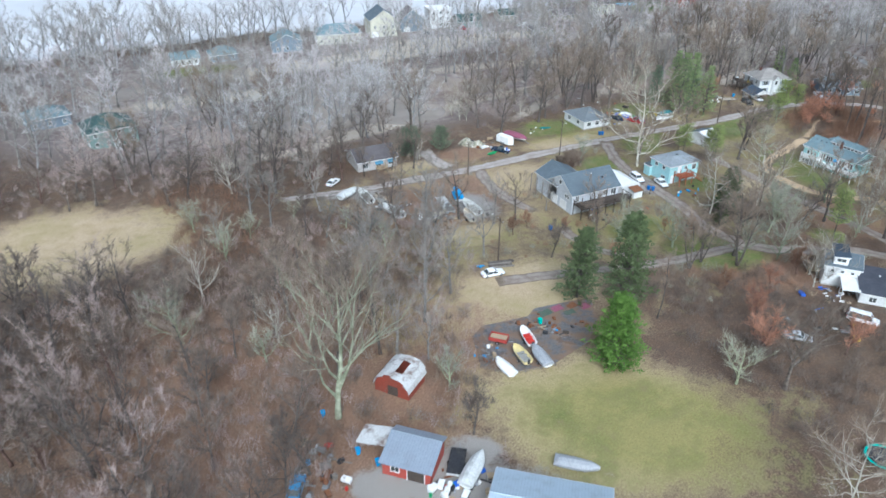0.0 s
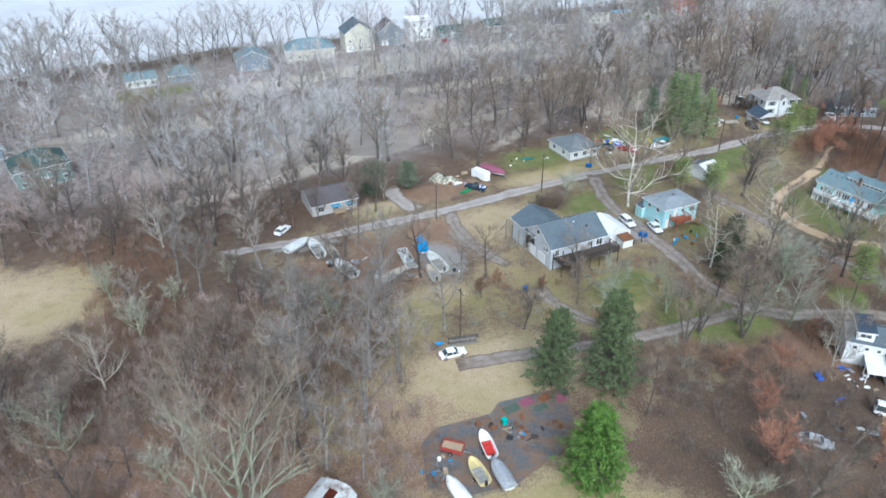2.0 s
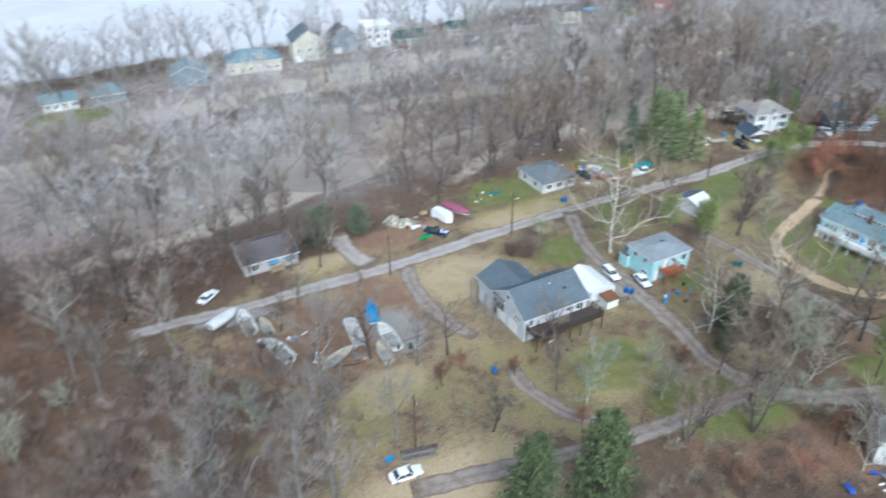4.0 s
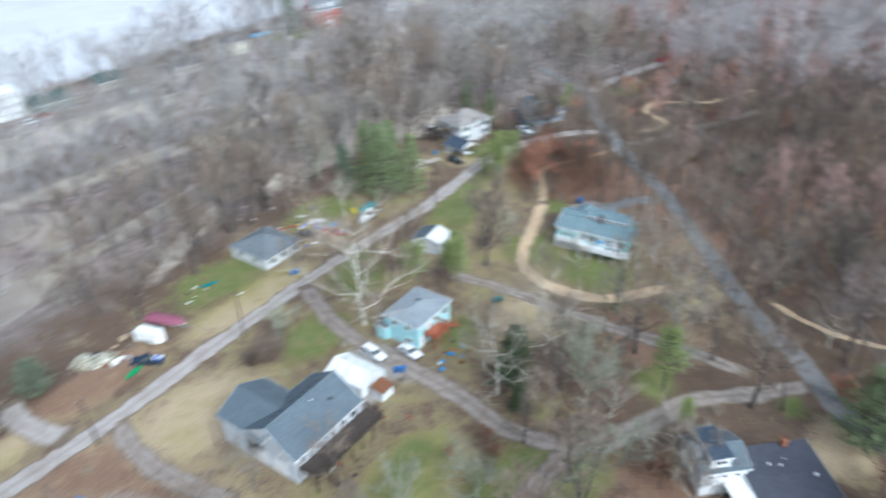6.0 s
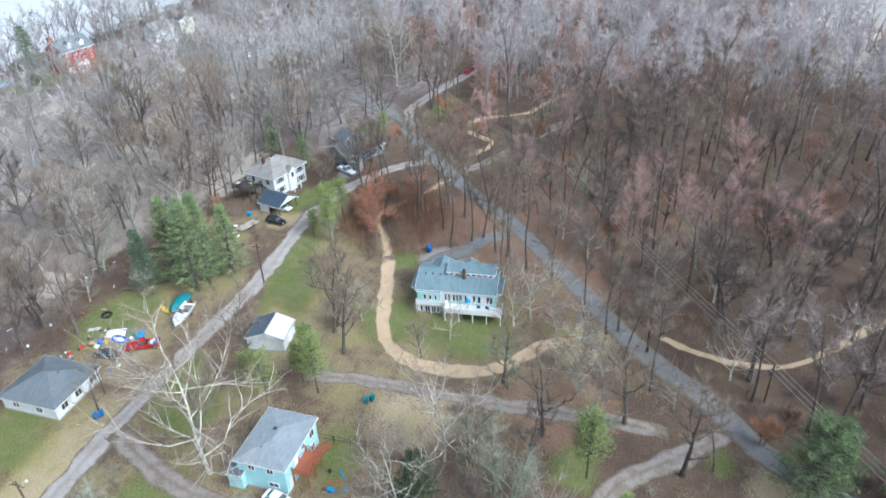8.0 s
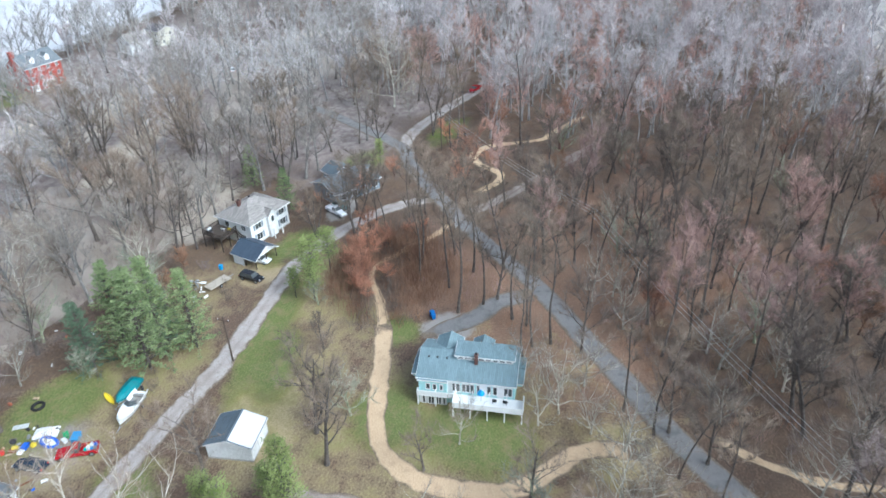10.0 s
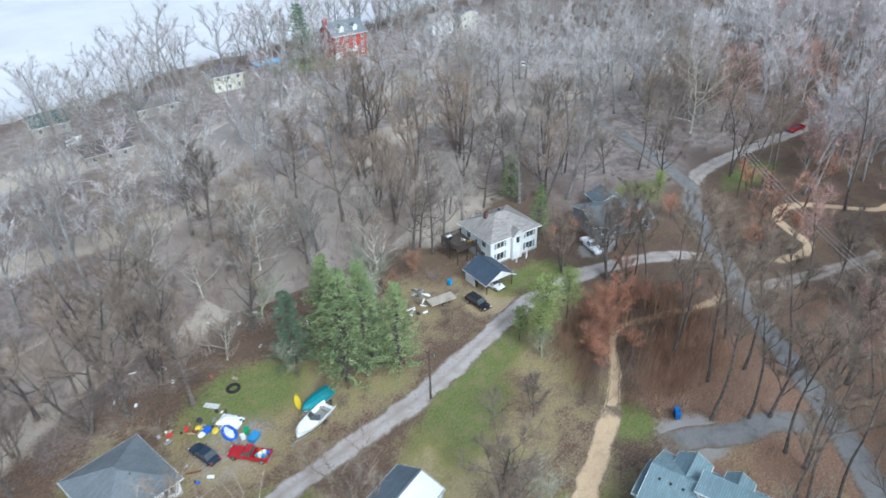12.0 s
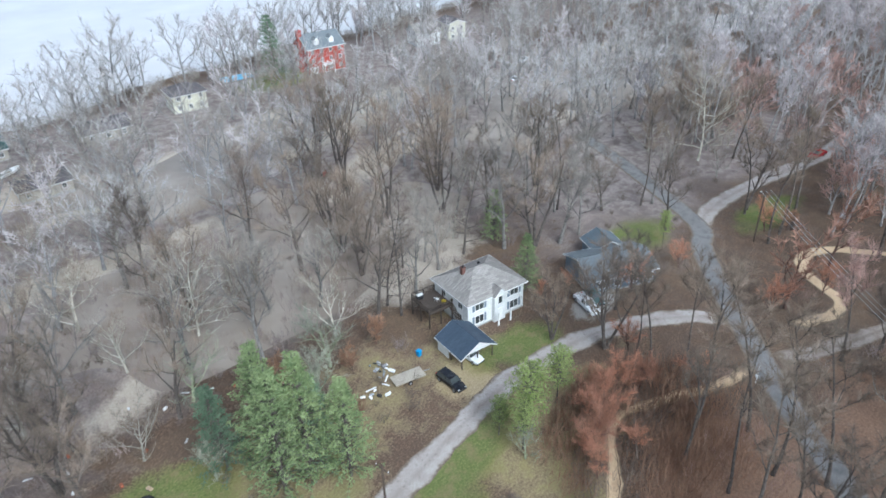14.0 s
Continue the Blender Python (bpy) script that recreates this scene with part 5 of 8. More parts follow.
# white shed with a dark half roof
h = thing("shed", "white shed with one dark and one pale roof slope", "shed", 153.6, 140.2, 8)
block(h, 0, 0, 5.6, 6.6, 0, 2.6, 1.2, "gable_x", "siding_white", "shingle_slate", 0.25)
geo = Geo()
geo.slab([(-2.9, -3.5, 2.78), (2.9, -3.5, 2.78), (2.9, -0.25, 3.96), (-2.9, -0.25, 3.96)], 0.03)
part("roof_cover", geo, "white_vinyl", h, "loose white sheet laid over the roof")
door(h, side_frame("S", 5.6, 6.6), 0.3, 0.2, 1.6, 2.0)


# houses along the river bank and in the far woods
def far_house(label, x, y, rot, w, d, eave, rise, kind, wall_mat, roof_mat, rows=1, cols=3, garage=False):
    h = thing("house", label, "house", x, y, rot, group="houses on the river bank")
    block(h, 0, 0, w, d, 0, eave, rise, kind, wall_mat, roof_mat, 0.45)
    for side, length in (("S", w), ("W", d)):
        n = cols if side == "S" else max(2, cols - 1)
        for r in range(rows):
            for k in range(n):
                if garage and r == 0 and side == "S" and k == 0:
                    door(h, side_frame(side, w, d), -length / 2 + length * 0.5 / n, 0.1, 2.6, 2.2)
                    continue
                window(h, side_frame(side, w, d), -length / 2 + length * (k + 0.5) / n, 1.0 + 2.7 * r, 0.85, 1.2)
    return h


far_house("long cream house with a blue-grey hip roof", 93.5, 295, -8, 18.5, 11, 4.4, 3.0, "hip", "siding_cream", "shingle_blue", 1, 6)
far_house("cream two-storey house with a steep dark gable", 115.2, 299, -8, 12, 12, 7.4, 4.0, "gable_y", "siding_cream", "shingle_slate", 2, 3, True)
far_house("grey house with a tall dark roof", 130, 301, -8, 10.5, 9, 5.6, 4.2, "gable_y", "siding_slate", "shingle_brown", 2, 2, True)
far_house("white three-storey block house with a flat roof", 144.3, 301.5, -8, 10, 9, 8.4, 0.2, "flat", "siding_white", "white_paint", 3, 3, True)
far_house("low green-grey house with a dark roof", 157, 296, -8, 11, 8, 3.2, 2.2, "gable_x", "siding_green", "shingle_green", 1, 4)
far_house("dark low cottage by the river", 180, 300, -8, 9, 8, 3.0, 2.0, "gable_x", "siding_tan", "shingle_green", 1, 3)
h = far_house("red brick three-storey house with white dormers", 279.4, 290.6, -14, 12.6, 10.4, 8.2, 3.3, "gable_x", "brick_red", "shingle_mid", 3, 4, True)
for x in (-2.6, 2.6):
    block(h, x, -3.2, 1.6, 2.4, 8.6, 10.2, 0.8, "gable_y", "white_paint", "shingle_mid", 0.15, foundation=False)
chimney(h, -6.5, 0, 0, 13, 0.7, "brick_red")
deck(h, -1.8, -7.1, 1.8, -5.25, 2.8, "white_paint", rails=("S", "W", "E"))
far_house("small house with a brown hip roof", 231.5, 293, -14, 9.4, 8.5, 5.2, 2.0, "hip", "siding_cream", "shingle_brown", 2, 3)
far_house("white gabled house with a grey roof", 321, 283, -20, 9, 8, 4.6, 2.6, "gable_x", "siding_white", "shingle_grey", 2, 3)
far_house("yellow two-storey house with balconies", 333, 280, -20, 7, 8, 6.0, 1.2, "gable_y", "siding_cream", "shingle_brown", 2, 2)
far_house("low brown house half lost in trees", 206, 291, -10, 12, 8, 2.8, 2.0, "gable_x", "siding_tan", "shingle_brown", 1, 3)
far_house("brown cottage under bare trees", 182, 272, -10, 11, 8, 2.8, 2.0, "hip", "siding_tan", "shingle_brown", 1, 3)
far_house("white cottage with a grey-blue roof", 29, 286, 0, 10, 7, 3.0, 1.8, "gable_x", "siding_white", "shingle_blue", 1, 4)
far_house("slate-blue cottage with a blue hip roof", 43.5, 287, 0, 10, 8, 3.0, 2.4, "hip", "siding_slate", "shingle_blue", 1, 3)
far_house("grey-blue house with a high gable", 70, 291, -8, 12, 10, 4.4, 2.8, "gable_y", "siding_slate", "shingle_blue", 1, 3)
h = far_house("dark green house with a peaked roof on posts", -2.5, 215, 12, 13, 10.5, 5.4, 3.1, "hip", "siding_green", "shingle_green", 2, 4)
stairs(h, 0, -5.4, 2.6, 0, -1, 1.4, "white_paint")
far_house("pale grey house half hidden by bare trees", -19, 237, 12, 12, 9, 3.6, 2.4, "hip", "siding_slate", "shingle_blue", 1, 3)
# ---- vehicles ----
def ring_at(x, half, z0, z1, tuck=0.12, crown=0.0):
    """A rounded cross-section of a body at x."""
    m = (z0 + z1) / 2
    return [(x, -half + tuck, z0), (x, half - tuck, z0), (x, half, z0 + 0.18), (x, half, m), (x, half - tuck * 0.8, z1), (x, half * 0.5, z1 + crown),
            (x, -half * 0.5, z1 + crown), (x, -half + tuck * 0.8, z1), (x, -half, m), (x, -half, z0 + 0.18)]


def wheel(parent, x, y, r=0.33, w=0.22, rim="rim_grey"):
    s = 1 if y > 0 else -1
    geo = Geo()
    geo.tube([(x, y - s * w / 2, r), (x, y - s * w * 0.3, r), (x, y + s * w * 0.3, r), (x, y + s * w / 2, r)], [r * 0.86, r, r, r * 0.86], 14)
    t = part("wheel", geo, "tyre_black", parent)
    geo = Geo()
    geo.tube([(x, y + s * w * 0.4, r), (x, y + s * (w / 2 + 0.015), r)], [r * 0.66, r * 0.6], 10)
    part("rim", geo, rim, t)


def car(label, x, y, rot, paint, kind="sedan", load=(), length=4.7, category="car"):
    """A parked vehicle, its front towards its own +x."""
    v = thing({"sedan": "sedan", "suv": "suv", "pickup": "pickup_truck", "van": "van"}[kind], label, category, x, y, rot)
    L, W = length / 2, 0.92
    belt = {"sedan": 0.88, "suv": 1.02, "pickup": 1.08, "van": 1.1}[kind]
    top = {"sedan": 1.42, "suv": 1.72, "pickup": 1.82, "van": 2.1}[kind]
    low = 0.24 if kind == "sedan" else 0.34
    geo = Geo()
    if kind == "pickup":
        prof = [(L, 0.80, belt - 0.28), (L - 0.15, 0.88, belt - 0.1), (L - 1.2, W, belt), (0.6, W, belt), (-0.55, W, belt), (-0.56, W, belt)]
        geo.loft([ring_at(px, h, low, z) for px, h, z in reversed(prof)])
        geo.box(-L, -W, low, -0.56, W, 0.62, 0.04)
        for s in (-1, 1):
            geo.box(-L, s * W - 0.05 - (0.07 if s > 0 else -0.07), 0.6, -0.56, s * W + 0.05 - (0.07 if s > 0 else -0.07), belt + 0.02)
        geo.box(-L, -W + 0.1, 0.6, -L + 0.08, W - 0.1, belt + 0.02)
    else:
        tail = belt + (0.05 if kind != "sedan" else 0.02)
        prof = [(L, 0.72, belt - 0.3), (L - 0.12, 0.84, belt - 0.16), (L - 0.6, W, belt - 0.1), (L - 1.3, W, belt), (0, W, belt + 0.02), (-L + 0.7, W, tail), (-L + 0.12, 0.86, tail - 0.05), (-L, 0.76, tail - 0.25)]
        geo.loft([ring_at(px, h, low + (0.08 if abs(px) > L - 0.2 else 0), z, crown=0.03) for px, h, z in reversed(prof)])
    body = part("body", geo, paint, v)
    a, b, c, d = {"sedan": (1.0, 0.35, -1.0, -1.75), "suv": (1.15, 0.55, -1.9, -2.2), "pickup": (0.95, 0.4, -0.35, -0.5), "van": (1.6, 1.0, -L + 0.25, -L + 0.12)}[kind]
    geo = Geo()
    hw, tw = W - 0.06, W - 0.24
    lo = [(a, -hw, belt - 0.02), (a, hw, belt - 0.02), (d, hw, belt - 0.02), (d, -hw, belt - 0.02)]
    hi = [(b, -tw, top - 0.05), (b, tw, top - 0.05), (c, tw, top - 0.05), (c, -tw, top - 0.05)]
    geo.loft([lo, hi])
    part("window", geo, "glass_dark", v)
    geo = Geo()
    e = 0.03
    geo.loft([[(b + e, -tw - e, top - 0.07), (b + e, tw + e, top - 0.07), (c - e, tw + e, top - 0.07), (c - e, -tw - e, top - 0.07)],
              [(b - 0.02, -tw + 0.02, top), (b - 0.02, tw - 0.02, top), (c + 0.02, tw - 0.02, top), (c + 0.02, -tw + 0.02, top)],
              [(b - 0.3, -tw + 0.25, top + 0.03), (b - 0.3, tw - 0.25, top + 0.03), (c + 0.25, tw - 0.25, top + 0.03), (c + 0.25, -tw + 0.25, top + 0.03)]])
    roof = part("roof", geo, paint, v)
    for s in (-1, 1):
        for (p, q) in ((lo[0], hi[0]), (lo[3], hi[3])):
            geo = Geo()
            geo.tube([(p[0], s * abs(p[1]), p[2]), (q[0], s * abs(q[1]), q[2])], 0.045, 5)
            part("pillar", geo, paint, roof)
        geo = Geo()
        m = (a + d) / 2 * 0.6
        geo.tube([(m, s * (hw - 0.0), belt), (m - 0.02, s * tw, top - 0.06)], 0.045, 5)
        part("pillar", geo, paint, roof)
        geo = Geo()
        geo.box(L - 0.14, s * 0.62 - 0.17, belt - 0.3, L + 0.01, s * 0.62 + 0.17, belt - 0.16, 0.03)
        part("headlight", geo, "lamp_clear", v)
        geo = Geo()
        geo.box(-L - 0.02, s * 0.68 - 0.13, belt - 0.25, -L + 0.12, s * 0.68 + 0.13, belt - 0.02, 0.03)
        part("tail_light", geo, "lamp_red", v)
        geo = Geo()
        geo.box(a - 0.28, s * (W + 0.1) - 0.09, belt, a - 0.13, s * (W + 0.1) + 0.09, belt + 0.14, 0.03)
        part("mirror", geo, paint, v)
        r = 0.33 if kind == "sedan" else 0.39
        for px in (L - 0.85, -L + 0.9):
            wheel(v, px, s * (W - 0.08), r)
    for px, n in ((L - 0.02, "bumper"), (-L + 0.02, "bumper")):
        geo = Geo()
        geo.box(px - 0.08, -0.8, low + 0.06, px + 0.08, 0.8, low + 0.26, 0.04)
        part(n, geo, "black_plastic" if kind != "pickup" else "steel", v)
    rnd = random.Random(int(x * 10))
    for k, mat in enumerate(load):
        geo = Geo()
        px, py = -L + 0.45 + (k % 4) * 0.42, -0.4 + (k // 4) * 0.55 + rnd.uniform(-0.1, 0.1)
        geo.box(px - 0.2, py - 0.24, 0.62, px + 0.2, py + 0.24, 1.05 + rnd.uniform(0, 0.35), 0.05)
        part("load", geo, mat, v)
    return v


car("white sedan with dark windows parked on the grass", 60.4, 100.2, -6, "car_white")
car("white sedan parked in front of the turquoise house", 122.9, 122.7, -100, "car_white", length=4.6)
car("white sport utility vehicle beside the canopy tent", 119.0, 127.6, -97, "car_white", "suv", length=5.0)
car("black sport utility vehicle on the wet gravel apron", 191.4, 159.6, -98, "car_black", "suv", length=4.9)
car("white car parked under the carport roof", 197.6, 161.2, -96, "car_white", length=4.6)
car("white pickup truck parked by the slate-blue house", 219.6, 154.4, -118, "car_white", "pickup", length=5.8)
car("dull green car beside the white pickup", 222.4, 154.6, -122, "car_green")
car("red pickup truck with its bed full of junk", 146.1, 161.4, 120, "car_red", "pickup", ("plastic_blue", "plastic_white", "plastic_yellow", "plastic_red", "steel", "tarp_blue", "plastic_white", "plastic_teal"), 5.7)
car("dark blue-grey sedan among the junk piles", 142.3, 166.1, 95, "car_navy")
car("dark pickup truck loaded with white and blue drums", 96.2, 158.9, 125, "car_navy", "pickup", ("plastic_white", "plastic_white", "plastic_blue", "plastic_white", "plastic_blue"), 5.6)
car("white and blue van in the muddy yard", 114.2, 58.8, -56, "car_white", "van", length=5.4, category="van")
car("pale old car in the muddy yard", 98.3, 59.7, -49, "car_silver")
car("bright blue car between the trailers", 10.8, 65.0, 60, "car_sky")
car("white car on the river-bank drive", 145.5, 289, -70, "car_white")
car("red car on the river-bank drive", 152, 290.5, -60, "car_red")
car("dark blue car on the river-bank drive", 133, 290, -60, "car_navy")
car("white car at the far river lane", 310.8, 235.6, 40, "car_white")
car("white pickup at the far river lane", 327, 243.5, 20, "car_white", "pickup", length=5.6)
car("red pickup truck on the side road", 303.5, 144.2, 165, "car_red", "pickup", length=5.6)
car("white sedan on the verge of the gravel road", 46.5, 158.5, 40, "car_white")


# ---- boats ----
def boat(label, x, y, rot, length, beam, hull_mat, kind="open", cover="tarp_grey", trailer=True, z=0.0, name="boat", inside="boat_inside"):
    """A boat on its trailer, bow towards its own +x."""
    b = thing(name, label, "boat", x, y, rot)
    base = 0.45 if trailer else 0.02
    L, B = length, beam / 2
    deep = 0.42 * beam if kind != "canoe" else 0.4
    st = [(-0.5, 0.92, 0.0), (-0.3, 1.0, 0.0), (0.0, 1.0, 0.02), (0.2, 0.9, 0.06), (0.35, 0.66, 0.14), (0.45, 0.34, 0.22), (0.5, 0.04, 0.28)]
    if kind == "canoe":
        st = [(-0.5, 0.05, 0.16), (-0.4, 0.5, 0.06), (-0.2, 0.9, 0.0), (0, 1.0, 0.0), (0.2, 0.9, 0.0), (0.4, 0.5, 0.06), (0.5, 0.05, 0.16)]
    rings, inner = [], []
    for f, w, lift in st:
        h, top = B * w, base + deep * (1 + 0.8 * lift)
        keel = base + deep * lift * 1.6
        rings.append([(f * L, 0, keel), (f * L, h * 0.75, keel + deep * 0.22), (f * L, h, top - 0.08), (f * L, h + 0.03, top), (f * L, h - 0.1 * w, top), (f * L, h * 0.72, base + deep * 0.42),
                      (f * L, -h * 0.72, base + deep * 0.42), (f * L, -h + 0.1 * w, top), (f * L, -h - 0.03, top), (f * L, -h, top - 0.08), (f * L, -h * 0.75, keel + deep * 0.22)])
    geo = Geo()
    geo.loft(rings)
    hull = part("hull", geo, hull_mat, b)
    top = base + deep
    if kind in ("open", "runabout"):
        geo = Geo()
        geo.box(-0.42 * L, -B * 0.7, base + deep * 0.4, 0.12 * L, B * 0.7, base + deep * 0.46)
        part("floor", geo, inside, b)
        for f in (-0.34, -0.12, 0.05):
            geo = Geo()
            geo.box(f * L - 0.2, -B * 0.72, base + deep * 0.46, f * L + 0.2, B * 0.72, base + deep * 0.8, 0.04)
            part("seat", geo, inside, b)
    if kind == "runabout":
        geo = Geo()
        geo.loft([[(0.0 * L, -B * 0.98, top + 0.02), (0.0 * L, B * 0.98, top + 0.02), (0.3 * L, B * 0.72, top + 0.06), (0.47 * L, 0, top + 0.16), (0.3 * L, -B * 0.72, top + 0.06)],
                  [(0.01 * L, -B * 0.84, top + 0.12), (0.01 * L, B * 0.84, top + 0.12), (0.3 * L, B * 0.55, top + 0.16), (0.44 * L, 0, top + 0.2), (0.3 * L, -B * 0.55, top + 0.16)]])
        part("foredeck", geo, hull_mat, b)
        geo = Geo()
        geo.loft([[(0.02 * L, -B * 0.85, top + 0.1), (0.09 * L, 0, top + 0.14), (0.02 * L, B * 0.85, top + 0.1), (-0.01 * L, B * 0.85, top + 0.1), (0.06 * L, 0, top + 0.14), (-0.01 * L, -B * 0.85, top + 0.1)],
                  [(-0.07 * L, -B * 0.7, top + 0.5), (-0.01 * L, 0, top + 0.54), (-0.07 * L, B * 0.7, top + 0.5), (-0.08 * L, B * 0.7, top + 0.5), (-0.02 * L, 0, top + 0.54), (-0.08 * L, -B * 0.7, top + 0.5)]])
        part("windscreen", geo, "glass_dark", b)
    if kind == "covered":
        rnd = random.Random(int(x * 7 + y))
        geo = Geo()
        rr = []
        for k in range(11):
            f = -0.52 + 1.05 * k / 10
            w = np.interp(f, [s[0] for s in st], [s[1] for s in st]) * B + 0.08
            hump = deep * (0.35 + 0.35 * math.sin(math.pi * min(1, max(0, k / 10)))) * (0.55 if k in (0, 10) else 1) + rnd.uniform(-0.05, 0.05)
            z1 = top + (0.1 if f > 0.3 else 0)
            rr.append([(f * L, -w, z1 - 0.35), (f * L, -w * 0.98, z1 + 0.02), (f * L, -w * 0.5, z1 + hump * 0.75), (f * L, 0, z1 + hump), (f * L, w * 0.5, z1 + hump * 0.75), (f * L, w * 0.98, z1 + 0.02), (f * L, w, z1 - 0.35)])
        geo.loft(rr)
        part("cover", geo, cover, b)
    if kind in ("open", "runabout"):
        geo = Geo()
        geo.box(-0.5 * L - 0.35, -0.2, top - 0.5, -0.5 * L, 0.2, top + 0.35, 0.07)
        part("outboard_motor", geo, "black_plastic", b)
    if trailer:
        geo = Geo()
        for s in (-1, 1):
            geo.tube([(-0.42 * L, s * B * 0.7, 0.42), (0.3 * L, s * B * 0.5, 0.42), (0.56 * L, 0, 0.42)], 0.05, 4)
        geo.tube([(0.5 * L, 0, 0.42), (0.68 * L, 0, 0.42)], 0.05, 4)
        geo.tube([(-0.15 * L, -B * 0.9, 0.32), (-0.15 * L, B * 0.9, 0.32)], 0.05, 4)
        geo.tube([(0.62 * L, 0, 0), (0.62 * L, 0, 0.6)], 0.04, 5)
        part("trailer_frame", geo, "steel", b)
        for s in (-1, 1):
            wheel(b, -0.15 * L, s * (B * 0.92), 0.3, 0.18)
    return b


boat("boat under a bright blue tarp on the gravel", 71.9, 138.4, 74, 6.2, 2.3, "gelcoat_white", "covered", "tarp_blue")
boat("stripped tan cabin boat behind the pontoon", 69.0, 126.6, 83, 5.5, 2.2, "gelcoat_tan", "open")
boat("weathered grey open motorboat on a trailer", 71.6, 130.4, 91, 7.6, 2.7, "gelcoat_old", "open")
boat("white cabin boat with a torn cover", 50.6, 145.9, 92, 7.4, 2.6, "gelcoat_old", "runabout")
boat("small tan rowing boat gone green", 53.4, 143.1, 92, 5.2, 2.0, "gelcoat_tan", "open")
boat("large old boat with a tan deck", 53.2, 134.6, 105, 7.4, 2.8, "gelcoat_old", "runabout")
boat("wrecked boat heaped with junk", 61.4, 128.5, 20, 7.0, 2.2, "gelcoat_tan", "open")
boat("boat under a silver tarp by the road", 47.3, 148.8, 27, 6.0, 2.4, "gelcoat_white", "covered", "tarp_silver")
boat("white motorboat on a trailer at the roadside", 155.2, 159.3, -170, 7.0, 2.4, "gelcoat_white", "runabout")
boat("boat under a dark teal tarp on the grass", 158.0, 162.0, -176, 5.2, 2.2, "gelcoat_white", "covered", "tarp_teal")
boat("yellow plastic kayak lying on the grass", 156.4, 164.4, 62, 3.4, 0.8, "kayak_yellow", "canoe", trailer=False, name="kayak")
boat("small green rowing boat lying by the heap", 93.2, 158.6, 12, 3.6, 1.2, "plastic_green", "canoe", trailer=False)
boat("teal plastic kayak lying on the grass", 117.6, 169.0, -20, 3.2, 0.8, "tarp_teal", "canoe", trailer=False, name="kayak")
boat("boat under a plum-coloured cover", 104.8, 165.1, -72, 7.6, 2.6, "gelcoat_white", "covered", "tarp_plum")
boat("white decked boat hull on the black pad", 48.3, 74.6, 96, 4.6, 1.8, "gelcoat_white", "covered", "gelcoat_white", trailer=False)
boat("cream-yellow open boat on a trailer", 52.1, 75.8, 88, 4.8, 2.0, "gelcoat_cream", "open")
boat("white open boat with a red interior on the black pad", 55.6, 79.6, 80, 5.0, 1.9, "gelcoat_white", "open", inside="plastic_red")
boat("boat under a wrinkled grey tarp", 54.8, 74.0, 86, 5.2, 2.0, "gelcoat_white", "covered", "tarp_grey")
boat("long boat under a silver-grey cover on the lawn", 46.8, 52.3, -42, 6.0, 2.0, "tarp_grey", "covered", "tarp_grey", trailer=False)
boat("boat under a pale cover beside the workshop", 33.4, 57.4, 40, 6.2, 2.2, "gelcoat_white", "covered", "tarp_silver")
boat("white boat near the river bank", 180, 285, 20, 5.5, 2.2, "gelcoat_white", "runabout")
# ---- poles, bins and yard things ----
def utility_pole(x, y, rot, h=10.5, lamp=False, transformer=False, lean=0.0):
    p = thing("utility_pole", "weathered brown wooden utility pole", "utility pole", x, y, rot)
    geo = Geo()
    geo.tube([(0, 0, -0.5), (lean * 0.5, 0, h * 0.5), (lean, 0, h)], [0.17, 0.145, 0.11], 8)
    part("pole", geo, "pole_wood", p)
    geo = Geo()
    geo.box(lean - 0.06, -1.1, h - 0.75, lean + 0.06, 1.1, h - 0.62)
    part("crossarm", geo, "pole_wood", p)
    for y2 in (-0.95, 0.0, 0.95):
        geo = Geo()
        geo.tube([(lean, y2, h - 0.62), (lean, y2, h - 0.5), (lean, y2, h - 0.42)], [0.04, 0.06, 0.03], 6)
        part("insulator", geo, "plastic_white", p)
    if lamp:
        geo = Geo()
        geo.tube([(lean, 0, h - 1.4), (lean + 0.9, 0, h - 1.1), (lean + 1.2, 0, h - 1.15)], 0.03, 5)
        geo.tube([(lean + 1.2, 0, h - 1.1), (lean + 1.2, 0, h - 1.35)], [0.1, 0.2], 8)
        part("street_lamp", geo, "lamp_clear", p)
    if transformer:
        geo = Geo()
        geo.tube([(lean + 0.35, 0, h - 2.2), (lean + 0.35, 0, h - 1.3)], 0.26, 10)
        part("transformer", geo, "steel", p)
    return p


for args in ((63.7, 103.8, 0), (110.0, 150.0, 0, 10.5, True), (80.6, 149.2, 0, 9.0), (169.4, 150.6, 0, 9.0), (159.3, 59.2, 40, 7.5, False, True), (217.6, 98.4, 45, 9.0), (257.2, 141.2, 45, 11.0, True)):
    utility_pole(*args)


def cable(a, b, sag=1.2, label="thin pale overhead power line", r=0.034):
    geo = Geo()
    a, b = Vector(a), Vector(b)
    geo.tube([a.lerp(b, k / 14) - Vector((0, 0, sag * 4 * (k / 14) * (1 - k / 14))) for k in range(15)], r, 4)
    w = new("power_line", geo.mesh("power_line", "tarp_silver"))
    tagged(w, label, "cable", group="overhead lines")


